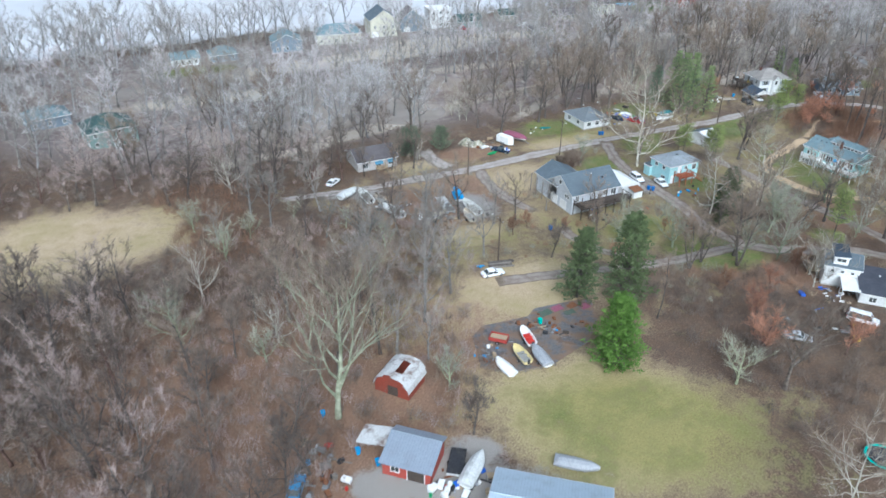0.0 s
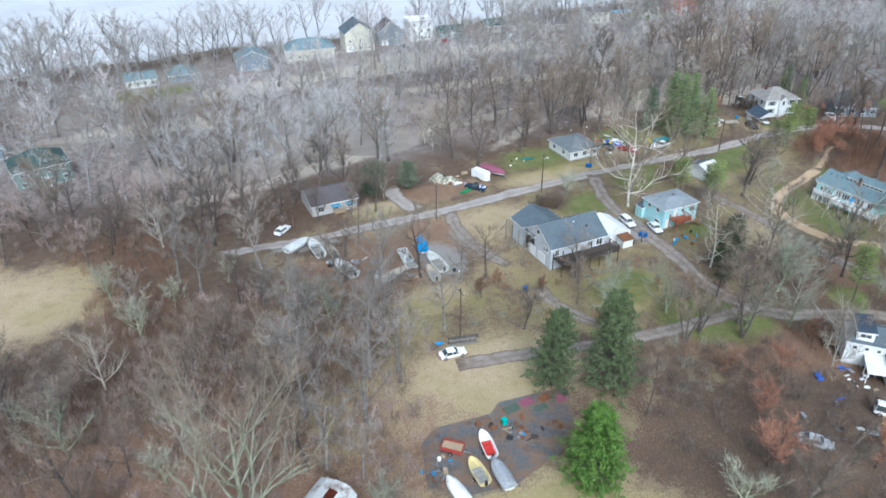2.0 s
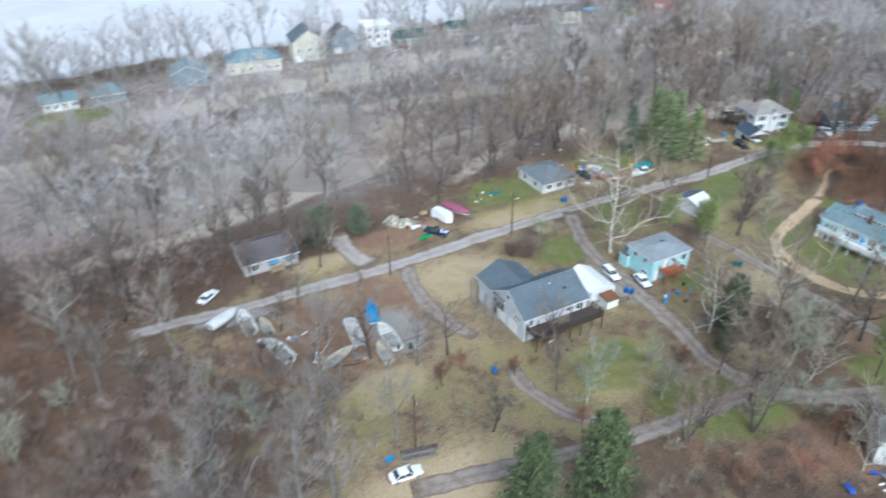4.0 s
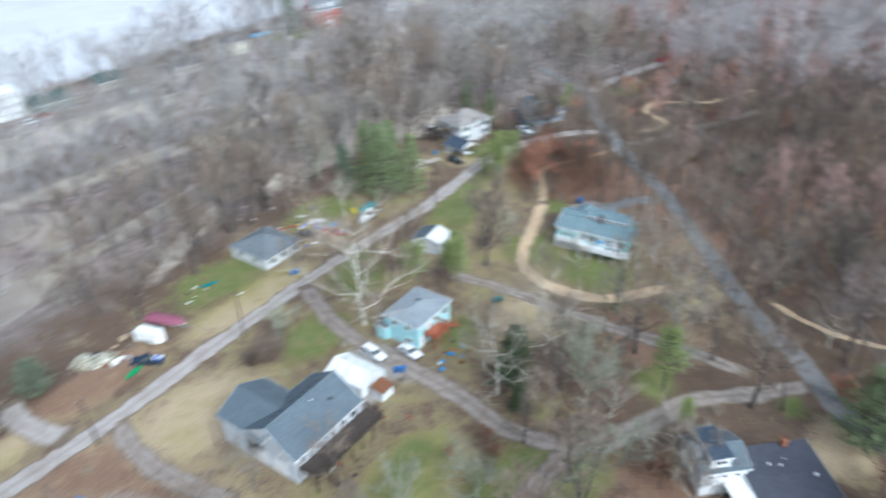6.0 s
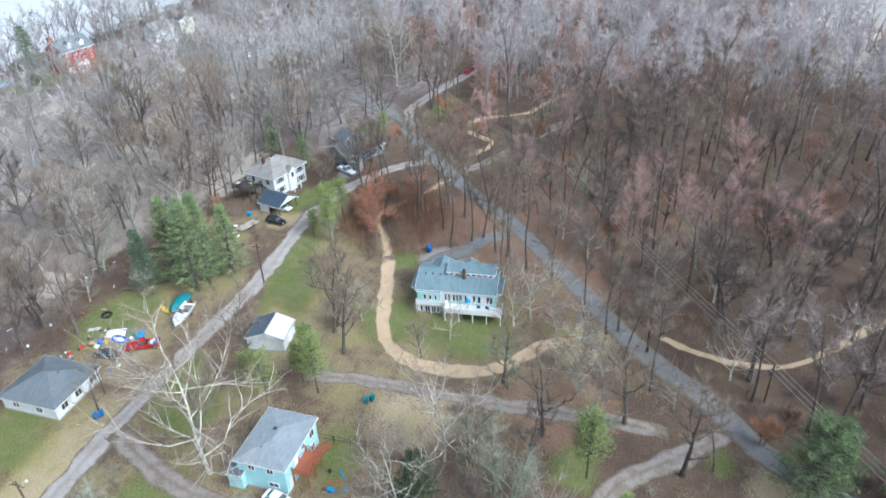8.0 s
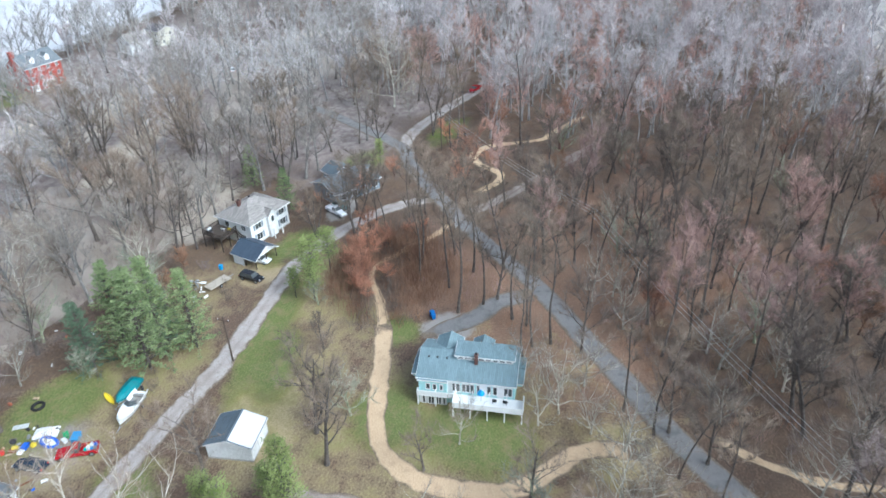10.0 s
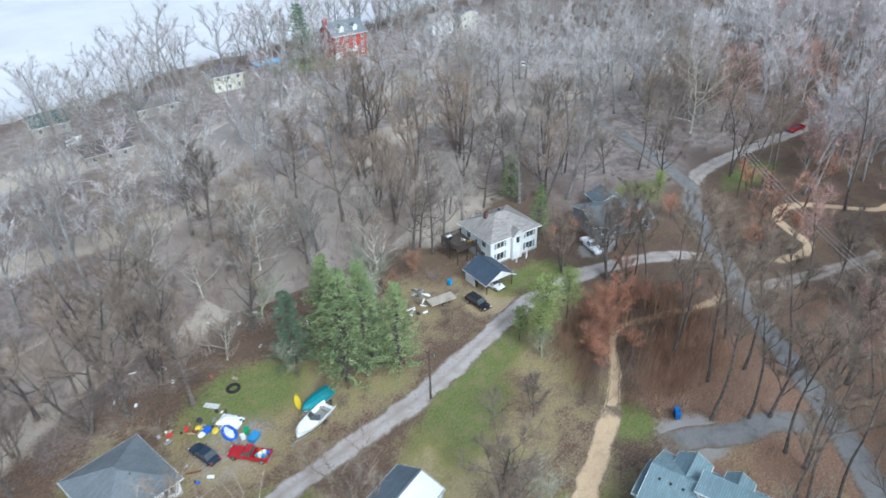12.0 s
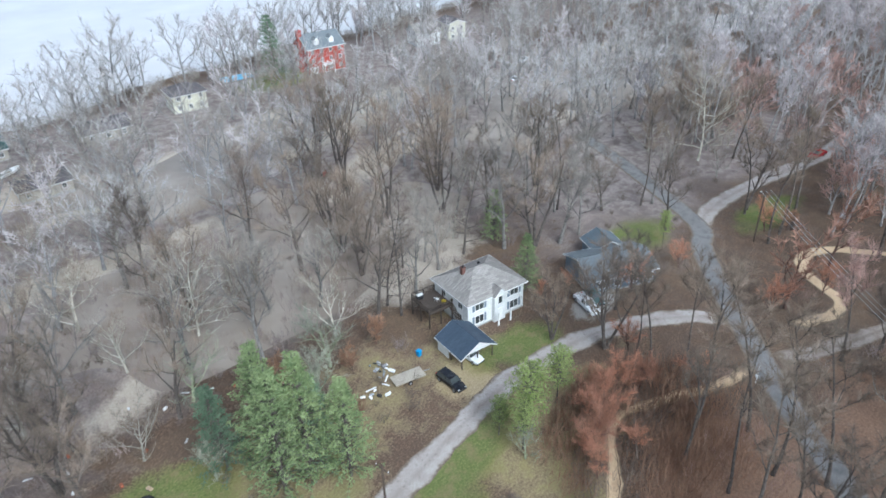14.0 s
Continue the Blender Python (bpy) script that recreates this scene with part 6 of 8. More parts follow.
for o in (-0.95, 0.0, 0.95):
    cable((217.6 + 0.7 * o, 98.4 - 0.7 * o, 8.6), (159.3 + 0.7 * o, 59.2 - 0.7 * o, 7.1))
    cable((159.3 + 0.7 * o, 59.2 - 0.7 * o, 7.1), (112 + 0.7 * o, 27 - 0.7 * o, 8.6))
    cable((217.6 + 0.7 * o, 98.4 - 0.7 * o, 8.6), (257.2 + 0.7 * o, 141.2 - 0.7 * o, 10.6))
p = thing("marker_post", "thin white post with a small box beside the asphalt road", "post", 219.0, 126.6, 40)
geo = Geo()
geo.tube([(0, 0, -0.3), (0, 0, 1.6), (0.03, 0, 3.0)], [0.06, 0.055, 0.045], 6)
part("post", geo, "white_paint", p)
geo = Geo()
geo.box(-0.25, -0.2, 0.9, 0.3, 0.2, 1.35, 0.04)
part("box", geo, "white_vinyl", p)


def wheelie_bin(label, x, y, rot, mat):
    b = thing("rubbish_bin", label, "bin", x, y, rot)
    geo = Geo()
    geo.loft([[(-0.24, -0.26, 0.08), (0.24, -0.26, 0.08), (0.24, 0.26, 0.08), (-0.24, 0.26, 0.08)], [(-0.32, -0.34, 1.05), (0.32, -0.34, 1.05), (0.32, 0.34, 1.05), (-0.32, 0.34, 1.05)]])
    part("body", geo, mat, b)
    geo = Geo()
    geo.box(-0.36, -0.38, 1.05, 0.36, 0.4, 1.14, 0.03)
    part("lid", geo, mat, b)
    for s in (-0.22, 0.22):
        geo = Geo()
        geo.tube([(s - 0.03, 0.3, 0.12), (s + 0.03, 0.3, 0.12)], 0.12, 8)
        part("wheel", geo, "tyre_black", b)


for x, y, r, label, mat in ((117.9, 121.6, 10, "blue wheeled rubbish bin by the lane", "bin_blue"), (118.6, 120.8, 20, "blue wheeled rubbish bin by the lane", "bin_blue"), (188.2, 122.0, 30, "blue wheeled bin at the edge of the drive", "bin_blue"),
                            (188.9, 122.5, 60, "blue wheeled bin at the edge of the drive", "bin_blue"), (193.0, 167.3, 0, "bright blue bin behind the parked car", "tarp_blue"), (129.4, 157.6, 0, "blue plastic bin beside the road", "bin_blue"),
                            (130.2, 157.2, 40, "blue plastic bin beside the road", "bin_blue"), (143.4, 118.2, 10, "dark teal bin on the grass", "tarp_teal"), (144.2, 117.6, 70, "dark teal bin on the grass", "tarp_teal"), (83.4, 114.2, 0, "blue plastic drum by the driveway", "bin_blue"), (60.2, 82.6, 0, "teal plastic tank on the black pad", "plastic_teal"), (18.2, 76.8, 0, "blue drum at the foot of a tree", "tarp_blue"), (20.4, 67.6, 0, "blue drum under the lean-to", "tarp_blue"), (22.2, 64.5, 0, "blue drum by the workshop", "tarp_blue")):
    wheelie_bin(label, x, y, r, mat)


def junk(spots, seed, spread, mats, n, sizes=(0.25, 0.7), words="among yard clutter"):
    """Loose odds and ends lying about, each a thing of its own."""
    rnd = random.Random(seed)
    names = {"plastic_white": "white", "plastic_blue": "blue", "plastic_red": "red", "plastic_yellow": "yellow", "plastic_green": "green", "plastic_teal": "teal", "steel": "grey metal", "rust": "rusty", "black_plastic": "black", "tan_wood": "wooden", "tarp_grey": "grey", "grey_wood": "weathered wooden", "orange_stain": "orange", "tarp_blue": "bright blue", "dark_wood": "dark wooden", "tarp_silver": "silver"}
    for k in range(n):
        cx, cy = spots[k % len(spots)]
        mat = rnd.choice(mats)
        x, y = cx + rnd.gauss(0, spread), cy + rnd.gauss(0, spread)
        shape = rnd.choice(("crate", "crate", "drum", "board", "sack"))
        t = thing({"crate": "crate", "drum": "drum", "board": "board", "sack": "sack"}[shape], f"{names[mat]} {shape} lying {words}", shape, x, y, rnd.uniform(0, 360), group="yard clutter")
        s = rnd.uniform(*sizes)
        geo = Geo()
        if shape == "crate":
            geo.box(-s, -s * 0.6, 0, s, s * 0.6, s * rnd.uniform(0.5, 1.1), 0.06)
            part("body", geo, mat, t)
            geo = Geo()
            geo.box(-s * 0.9, -s * 0.66, s * 0.15, s * 0.9, s * 0.66, s * 0.3)
            part("band", geo, "black_plastic", t)
        elif shape == "drum":
            geo.tube([(0, 0, 0), (0, 0, 0.1), (0, 0, s * 1.1), (0, 0, s * 1.2)], [s * 0.5, s * 0.55, s * 0.55, s * 0.48], 10)
            part("body", geo, mat, t)
            geo = Geo()
            geo.tube([(0, 0, s * 0.6), (0, 0, s * 0.68)], s * 0.58, 10)
            part("hoop", geo, mat, t)
        elif shape == "board":
            geo.box(-s * 2, -0.12, 0.01, s * 2, 0.12, 0.06)
            part("plank", geo, mat, t)
            geo = Geo()
            geo.box(-s * 1.6, -0.1, 0.06, s * 1.8, 0.12, 0.11)
            part("plank", geo, mat, t)
        else:
            rings = []
            for f in range(5):
                w = s * (0.5 + 0.5 * math.sin(math.pi * (f + 0.5) / 5))
                rings.append([(-s + s * 2 * f / 4, -w * 0.7, 0), (-s + s * 2 * f / 4, w * 0.7, 0), (-s + s * 2 * f / 4, w * 0.5, w * 0.6 + rnd.uniform(0, 0.1)), (-s + s * 2 * f / 4, -w * 0.5, w * 0.6 + rnd.uniform(0, 0.1))])
            geo.loft(rings)
            part("body", geo, mat, t)


MIXED = ["plastic_white", "plastic_white", "plastic_white", "plastic_blue", "plastic_red", "steel", "rust", "rust", "black_plastic", "black_plastic", "tarp_blue", "tarp_grey", "grey_wood", "orange_stain", "tan_wood"]
GREYS = ["plastic_white", "steel", "rust", "black_plastic", "tan_wood", "grey_wood", "tarp_grey"]
junk([(145.9, 171.6), (147.9, 169.1), (141.1, 172.6), (143.4, 171.1), (147.4, 165.6)], 5, 0.9, ["plastic_white", "plastic_white", "steel", "rust", "black_plastic", "tan_wood", "grey_wood", "plastic_red", "tarp_grey"], 34, (0.2, 0.5), "in a junk pile by the dark car")
junk([(142.4, 167.1), (140.4, 163.1), (139.4, 166.1)], 6, 0.8, MIXED, 8)
junk([(104, 170), (112, 169), (116, 171)], 7, 2.0, MIXED, 9, (0.2, 0.5), "scattered on the grass")
junk([(91, 166), (94, 164), (97, 166)], 8, 1.3, GREYS, 14, (0.4, 0.9), "in a heap beside the road")
junk([(61, 80), (62, 82), (58, 83), (66, 79)], 9, 1.2, ["steel", "rust", "black_plastic", "grey_wood", "rust", "dark_wood"], 22, (0.25, 0.6), "on the black pad")
junk([(48.5, 80.5), (46.5, 79), (60.8, 81.2), (61.5, 80)], 29, 0.7, ["rust", "black_plastic", "steel", "tarp_blue", "tan_wood"], 16, (0.2, 0.5), "on the black pad")
junk([(28.6, 56.6), (30.3, 56.5), (26.9, 57.0), (31.5, 55.5)], 30, 0.5, ["plastic_white", "plastic_white", "plastic_white", "plastic_green", "black_plastic"], 14, (0.4, 0.75), "beside the workshop")
junk([(15.8, 70.5), (16.4, 68.4), (15.0, 66.8), (14.2, 64.6), (12.5, 67)], 31, 0.8, ["steel", "tarp_silver", "rust", "grey_wood", "black_plastic"], 24, (0.3, 0.8), "behind the workshop")
junk([(59.9, 104)], 32, 0.4, ["tarp_blue", "plastic_red", "tarp_blue"], 4, (0.3, 0.5), "beside the white sedan")
junk([(47.5, 78), (48.5, 80)], 10, 0.8, GREYS, 7, (0.3, 0.6), "on the black pad")
junk([(61, 129), (64, 128), (57, 139), (56, 131), (74, 128), (51, 139)], 11, 1.5, GREYS, 24, (0.3, 0.9), "among old boats")
junk([(30, 58.5), (31.5, 56.5), (33, 55.5), (29, 56), (35.5, 55.2)], 12, 1.0, MIXED, 26, (0.3, 0.75), "beside the workshop")
junk([(15, 69.5), (12, 64), (14.5, 63.8), (17, 66)], 13, 1.5, GREYS + ["plastic_red", "tarp_blue"], 18, (0.3, 0.8), "behind the workshop")
junk([(118.2, 69.2), (119.4, 70.6), (121.4, 67.6), (117.8, 66.4)], 14, 0.9, ["plastic_white", "black_plastic", "steel", "dark_wood", "tarp_grey", "plastic_white", "plastic_blue"], 24, (0.2, 0.5), "under the white porch")
junk([(105, 58), (110, 64), (108, 55), (115, 63)], 15, 3.5, GREYS + ["plastic_yellow", "plastic_blue"], 18, (0.3, 0.8), "in the muddy yard")
junk([(183.4, 166.5), (187.7, 170), (186.5, 168.5)], 16, 1.1, ["plastic_white", "plastic_white", "tarp_grey", "steel", "black_plastic"], 26, (0.2, 0.5), "in a pile of pale debris")
junk([(124.9, 116.2), (126.8, 117.2), (129, 118)], 17, 1.2, ["plastic_white", "rust", "black_plastic", "orange_stain", "tarp_blue"], 10, (0.25, 0.6), "on the grass by the stairs")
junk([(97, 115.5), (99, 116.2), (90.5, 115), (110, 116)], 18, 1.2, ["plastic_white", "orange_stain", "black_plastic", "plastic_blue"], 9, (0.2, 0.5), "near the back deck")
junk([(175, 180), (165, 190), (150, 186), (158, 178), (140, 186), (170, 174)], 19, 4.0, ["plastic_white", "orange_stain", "tan_wood", "plastic_white"], 22, (0.2, 0.45), "washed up on wet ground by the flood")

# larger things of the junk pile
def ring_tube(name, label, category, x, y, rot, a, b, r, mat, floor=""):
    """An inflated ring, oval or round, with a floor where it is a raft."""
    t = thing(name, label, category, x, y, rot)
    geo = Geo()
    n, k = 20, 7
    rings = []
    for i in range(n + 1):
        th = 2 * math.pi * i / n
        c = Vector((a * math.cos(th), b * math.sin(th), r))
        out = Vector((math.cos(th) / a, math.sin(th) / b, 0)).normalized()
        rings.append([tuple(c + out * (r * math.cos(2 * math.pi * j / k)) + Vector((0, 0, r * math.sin(2 * math.pi * j / k)))) for j in range(k)])
    geo.loft(rings, caps=False)
    part("tube", geo, mat, t)
    if floor:
        geo = Geo()
        geo.loft([[(a * 0.9 * math.cos(2 * math.pi * i / n), b * 0.9 * math.sin(2 * math.pi * i / n), z) for i in range(n)] for z in (0.05, 0.12)])
        part("floor", geo, floor, t)
        geo = Geo()
        geo.box(-0.1, -b * 0.8, 0.2, 0.15, b * 0.8, 0.34, 0.04)
        part("seat", geo, "plastic_white", t)
    return t


ring_tube("inflatable_raft", "blue and white inflatable raft on the junk pile", "raft", 146.7, 167.0, 80, 1.5, 0.75, 0.22, "plastic_blue", "plastic_white")
ring_tube("inner_tube", "grey-black rubber inner tube on the grass", "inner tube", 152.3, 174.2, 0, 0.85, 0.8, 0.24, "tyre_black")


def tote(x, y, rot, mat, word, s=0.6):
    t = thing("storage_tote", f"{word} plastic storage tote with a lid", "storage box", x, y, rot)
    geo = Geo()
    geo.loft([[(-s, -s * 0.6, 0), (s, -s * 0.6, 0), (s, s * 0.6, 0), (-s, s * 0.6, 0)], [(-s * 1.1, -s * 0.7, s), (s * 1.1, -s * 0.7, s), (s * 1.1, s * 0.7, s), (-s * 1.1, s * 0.7, s)]])
    part("body", geo, mat, t)
    geo = Geo()
    geo.box(-s * 1.18, -s * 0.78, s, s * 1.18, s * 0.78, s + 0.09, 0.03)
    part("lid", geo, mat, t)


def bag(x, y, rot, mat, word, s=0.6):
    t = thing("bag", f"{word} stuffed plastic bag on the junk pile", "bag", x, y, rot)
    rnd = random.Random(int(x * 100))
    geo = Geo()
    n = 9
    rings = []
    for f, z in ((0.75, 0.0), (1.0, 0.25), (0.9, 0.5), (0.5, 0.75), (0.15, 0.85), (0.22, 1.0)):
        rings.append([(s * f * rnd.uniform(0.8, 1.15) * math.cos(2 * math.pi * k / n), s * 0.8 * f * rnd.uniform(0.8, 1.15) * math.sin(2 * math.pi * k / n), s * z) for k in range(n)])
    geo.loft(rings)
    part("body", geo, mat, t)


for args in ((148.3, 163.6, 20, "car_sky", "sky-blue", 0.75), (148.4, 165.5, 50, "plastic_green", "dark green", 0.5), (145, 169.7, 10, "plastic_blue", "blue", 0.5), (147.5, 165, 70, "plastic_white", "white", 0.4)):
    tote(*args)
for args in ((144.4, 171, 0, "plastic_yellow", "yellow", 0.65), (145.7, 168.9, 40, "plastic_yellow", "yellow", 0.6), (144.1, 169.7, 20, "plastic_white", "white", 0.6), (145.4, 172.3, 60, "black_plastic", "black", 0.6), (149, 167.7, 0, "black_plastic", "black", 0.55), (141.2, 173, 0, "plastic_red", "red", 0.5)):
    bag(*args)
p = thing("sheet_heap", "crumpled white sheet thrown over junk", "sheet", 148.1, 168.8, 115)
geo = Geo()
rnd = random.Random(71)
rows = []
for k in range(8):
    rows.append([(-1.7 + 3.4 * k / 7, -1.0 + 2.0 * j / 5 + rnd.uniform(-0.15, 0.15), 0.1 + (0.55 * math.sin(math.pi * (k + 0.5) / 8) * math.sin(math.pi * (j + 0.5) / 6)) + rnd.uniform(0, 0.18)) for j in range(6)] + [(-1.7 + 3.4 * k / 7, 1.0, -0.05), (-1.7 + 3.4 * k / 7, -1.0, -0.05)])
geo.loft(rows)
part("cloth", geo, "plastic_white", p)
geo = Geo()
geo.box(-1.6, -1.35, 0.0, 0.4, -1.15, 0.12)
part("weight_board", geo, "grey_wood", p)
p = thing("door_panel", "pale loose door lying on the junk pile", "door panel", 148.2, 173.6, 120)
geo = Geo()
geo.box(-1.1, -0.45, 0.05, 1.1, 0.45, 0.14, 0.02)
part("panel", geo, "tarp_silver", p)
geo = Geo()
geo.box(0.8, -0.3, 0.14, 0.9, -0.22, 0.2)
part("handle", geo, "steel", p)

# log pile by the white sedan
p = thing("log_pile", "stack of dark cut logs on the grass", "log pile", 63.8, 102.8, -14)
rnd = random.Random(3)
for k in range(9):
    geo = Geo()
    y, z = (k % 5) * 0.42 - 0.8 + (0.2 if k > 4 else 0), 0.2 + (0.36 if k > 4 else 0)
    geo.tube([(-2.5 + rnd.uniform(-0.4, 0.4), y, z), (2.5 + rnd.uniform(-0.4, 0.4), y + rnd.uniform(-0.1, 0.1), z)], rnd.uniform(0.17, 0.22), 8)
    part("log", geo, "bark_dark" if k % 3 else "grey_wood", p)

# red tipping trailer on the pad
p = thing("utility_trailer", "red steel trailer filled with brown leaves", "trailer", 51.0, 81.3, -44)
geo = Geo()
for a in ((-1.6, -0.9, 0.55, 1.6, 0.9, 0.62), (-1.6, -0.9, 0.62, 1.6, -0.84, 1.25), (-1.6, 0.84, 0.62, 1.6, 0.9, 1.25), (-1.6, -0.84, 0.62, -1.54, 0.84, 1.25), (1.54, -0.84, 0.62, 1.6, 0.84, 1.25)):
    geo.box(*a)
part("box", geo, "gelcoat_red", p)
geo = Geo()
geo.box(-1.5, -0.8, 0.64, 1.5, 0.8, 1.05, 0.1)
part("load", geo, "tan_wood", p)
geo = Geo()
geo.tube([(1.6, 0, 0.5), (2.7, 0, 0.45)], 0.05, 5)
part("drawbar", geo, "steel", p)
for s in (-1, 1):
    wheel(p, 0, s * 1.02, 0.33)

# black trailer beside the workshop
p = thing("utility_trailer", "black flat-bed trailer with low sides on gravel", "trailer", 32.1, 59.9, 55)
geo = Geo()
for a in ((-2.2, -1.1, 0.5, 2.2, 1.1, 0.6), (-2.2, -1.1, 0.6, 2.2, -1.04, 0.95), (-2.2, 1.04, 0.6, 2.2, 1.1, 0.95), (2.14, -1.04, 0.6, 2.2, 1.04, 0.95)):
    geo.box(*a)
part("box", geo, "cover_charcoal", p)
geo = Geo()
geo.box(-2.5, -1.1, 0.5, -2.25, 1.1, 0.62)
part("tail_beam", geo, "tarp_silver", p)
geo = Geo()
geo.tube([(2.2, 0, 0.5), (3.4, 0, 0.45)], 0.05, 5)
part("drawbar", geo, "steel", p)
for s in (-1, 1):
    wheel(p, -0.2, s * 1.2, 0.33)

# pale flat-bed trailer by the carport, standing in for a flat panel
p = thing("utility_trailer", "weathered grey-tan flat-bed trailer in place of a flat panel", "trailer", 188.2, 165.0, -20)
geo = Geo()
geo.box(-2.4, -1.1, 0.55, 2.4, 1.1, 0.68)
part("bed", geo, "gelcoat_tan", p)
geo = Geo()
geo.tube([(2.4, 0, 0.5), (3.6, 0, 0.45)], 0.05, 5)
part("drawbar", geo, "steel", p)
for s in (-1, 1):
    wheel(p, -0.2, s * 1.2, 0.33)

# worn rugs laid out on the pad
rnd = random.Random(61)
for x, y, w, d, r, mat, word in ((62.8, 84.9, 2.6, 1.6, 8, "rug_green", "green"), (65.6, 85.2, 2.2, 1.5, 5, "tarp_plum", "plum"), (68.6, 84.8, 2.0, 1.4, 12, "rust", "rust-red"), (70.6, 83.6, 1.8, 1.6, 10, "tarp_plum", "dark red"), (67.0, 83.2, 2.2, 1.2, 0, "rug_green", "green")):
    p = thing("rug", f"worn {word} ground sheet lying on the pad", "rug", x, y, r, z=2.57)
    geo = Geo()
    n = 6
    low = [(-w / 2 + w * k / n, -d / 2 + rnd.uniform(-0.12, 0.12)) for k in range(n + 1)]
    high = [(-w / 2 + w * k / n, d / 2 + rnd.uniform(-0.12, 0.12)) for k in range(n, -1, -1)]
    geo.loft([[(a, b, z) for a, b in low + high] for z in (0.0, 0.03)])
    part("sheet", geo, mat, p)

# white enclosed trailer by the plum boat
p = thing("enclosed_trailer", "white enclosed cargo trailer with a pointed nose", "trailer", 100.4, 163.6, -72)
geo = Geo()
plan = [(-2.7, -1.05), (1.9, -1.05), (2.7, -0.35), (2.7, 0.35), (1.9, 1.05), (-2.7, 1.05)]
geo.loft([[(x * f, y * f, z) for x, y in plan] for z, f in ((0.45, 1.0), (2.35, 1.0), (2.45, 0.985), (2.5, 0.95))])
part("body", geo, "gelcoat_white", p)
geo = Geo()
geo.box(-2.72, -0.95, 0.55, -2.66, 0.95, 2.25)
part("rear_door", geo, "tarp_silver", p)
for s in (-1, 1):
    wheel(p, -0.7, s * 1.0, 0.32)
    wheel(p, 0.1, s * 1.0, 0.32)
    geo = Geo()
    geo.box(-1.15, min(s * 1.02, s * 1.24), 0.7, 0.55, max(s * 1.02, s * 1.24), 0.78)
    part("mudguard", geo, "steel", p)
geo = Geo()
geo.tube([(2.6, 0, 0.5), (3.7, 0, 0.5)], 0.06, 5)
part("drawbar", geo, "steel", p)

# two-humped heap under a mottled camouflage sheet
p = thing("tarp_heap", "two-humped heap under a mottled tan and green tarpaulin", "tarpaulin heap", 91.3, 167.0, -46)
geo = Geo()
rnd = random.Random(9)
rings = []
for k in range(17):
    f = k / 16
    h = (1.75 * math.exp(-((f - 0.27) / 0.17) ** 2) + 1.55 * math.exp(-((f - 0.72) / 0.16) ** 2) + 0.25) * (1 if 0 < k < 16 else 0.3) + rnd.uniform(-0.12, 0.12)
    w = 2.1 * math.sin(math.pi * (0.14 + 0.72 * f)) * (0.9 + 0.1 * math.cos(f * 12)) + rnd.uniform(-0.18, 0.18)
    rings.append([(-4 + 8 * f + rnd.uniform(-0.1, 0.1), w * math.cos(a), max(0.0, h * math.sin(a) + rnd.uniform(-0.14, 0.14)) if 0 < a < 3.1 else -0.05) for a in (-0.05, 0.35, 0.7, 1.1, 1.57, 2.0, 2.4, 2.75, 3.19)])
geo.loft(rings)
part("tarpaulin", geo, "camo_tarp", p)
for s in (-1, 1):
    geo = Geo()
    geo.tube([(-4, s * 2.1, 0.05), (4, s * 2.1, 0.05)], 0.08, 5)
    part("weight_log", geo, "grey_wood", p)

# bare flat pontoon deck among the weeds
p = thing("pontoon_boat", "long bare cream-white pontoon deck with its console", "boat", 67.0, 135.0, 83)
for s in (-1, 1):
    geo = Geo()
    geo.tube([(-4.2, s * 0.8, 0.35), (-3.9, s * 0.8, 0.35), (3.7, s * 0.8, 0.35), (4.4, s * 0.8, 0.55)], [0.12, 0.33, 0.33, 0.1], 10)
    part("float", geo, "steel", p)
for k in range(7):
    geo = Geo()
    a = -4.2 + k * 1.2
    geo.box(a, -1.2, 0.7, a + 1.185, 1.2, 0.78 + 0.02 * (k % 2), 0.01)
    part("deck_panel", geo, "gelcoat_old", p)
geo = Geo()
geo.box(-1.9, -0.4, 0.8, -1.1, 0.5, 1.7, 0.06)
part("console", geo, "tarp_grey", p)
geo = Geo()
geo.box(-4.1, -1.0, 0.8, -2.6, 1.0, 1.25, 0.08)
part("bench", geo, "boat_inside", p)

# trampoline with a green rim
p = thing("trampoline", "round trampoline with a bright green pad", "trampoline", 86.0, 34.8)
geo = Geo()
n = 28
ring = lambda r, z: [(r * math.cos(2 * math.pi * k / n), r * math.sin(2 * math.pi * k / n), z) for k in range(n)]
geo.loft([ring(2.0, 0.9), ring(2.05, 0.95), ring(2.35, 0.95), ring(2.4, 0.9)], caps=False)
part("pad", geo, "plastic_teal", p)
geo = Geo()
geo.loft([ring(2.02, 0.86), ring(2.02, 0.885)])
part("mat", geo, "cover_charcoal", p)
for k in range(6):
    a = 2 * math.pi * k / 6
    geo = Geo()
    geo.tube([(2.3 * math.cos(a), 2.3 * math.sin(a), 0), (2.3 * math.cos(a), 2.3 * math.sin(a), 0.9)], 0.04, 5)
    part("leg", geo, "steel", p)

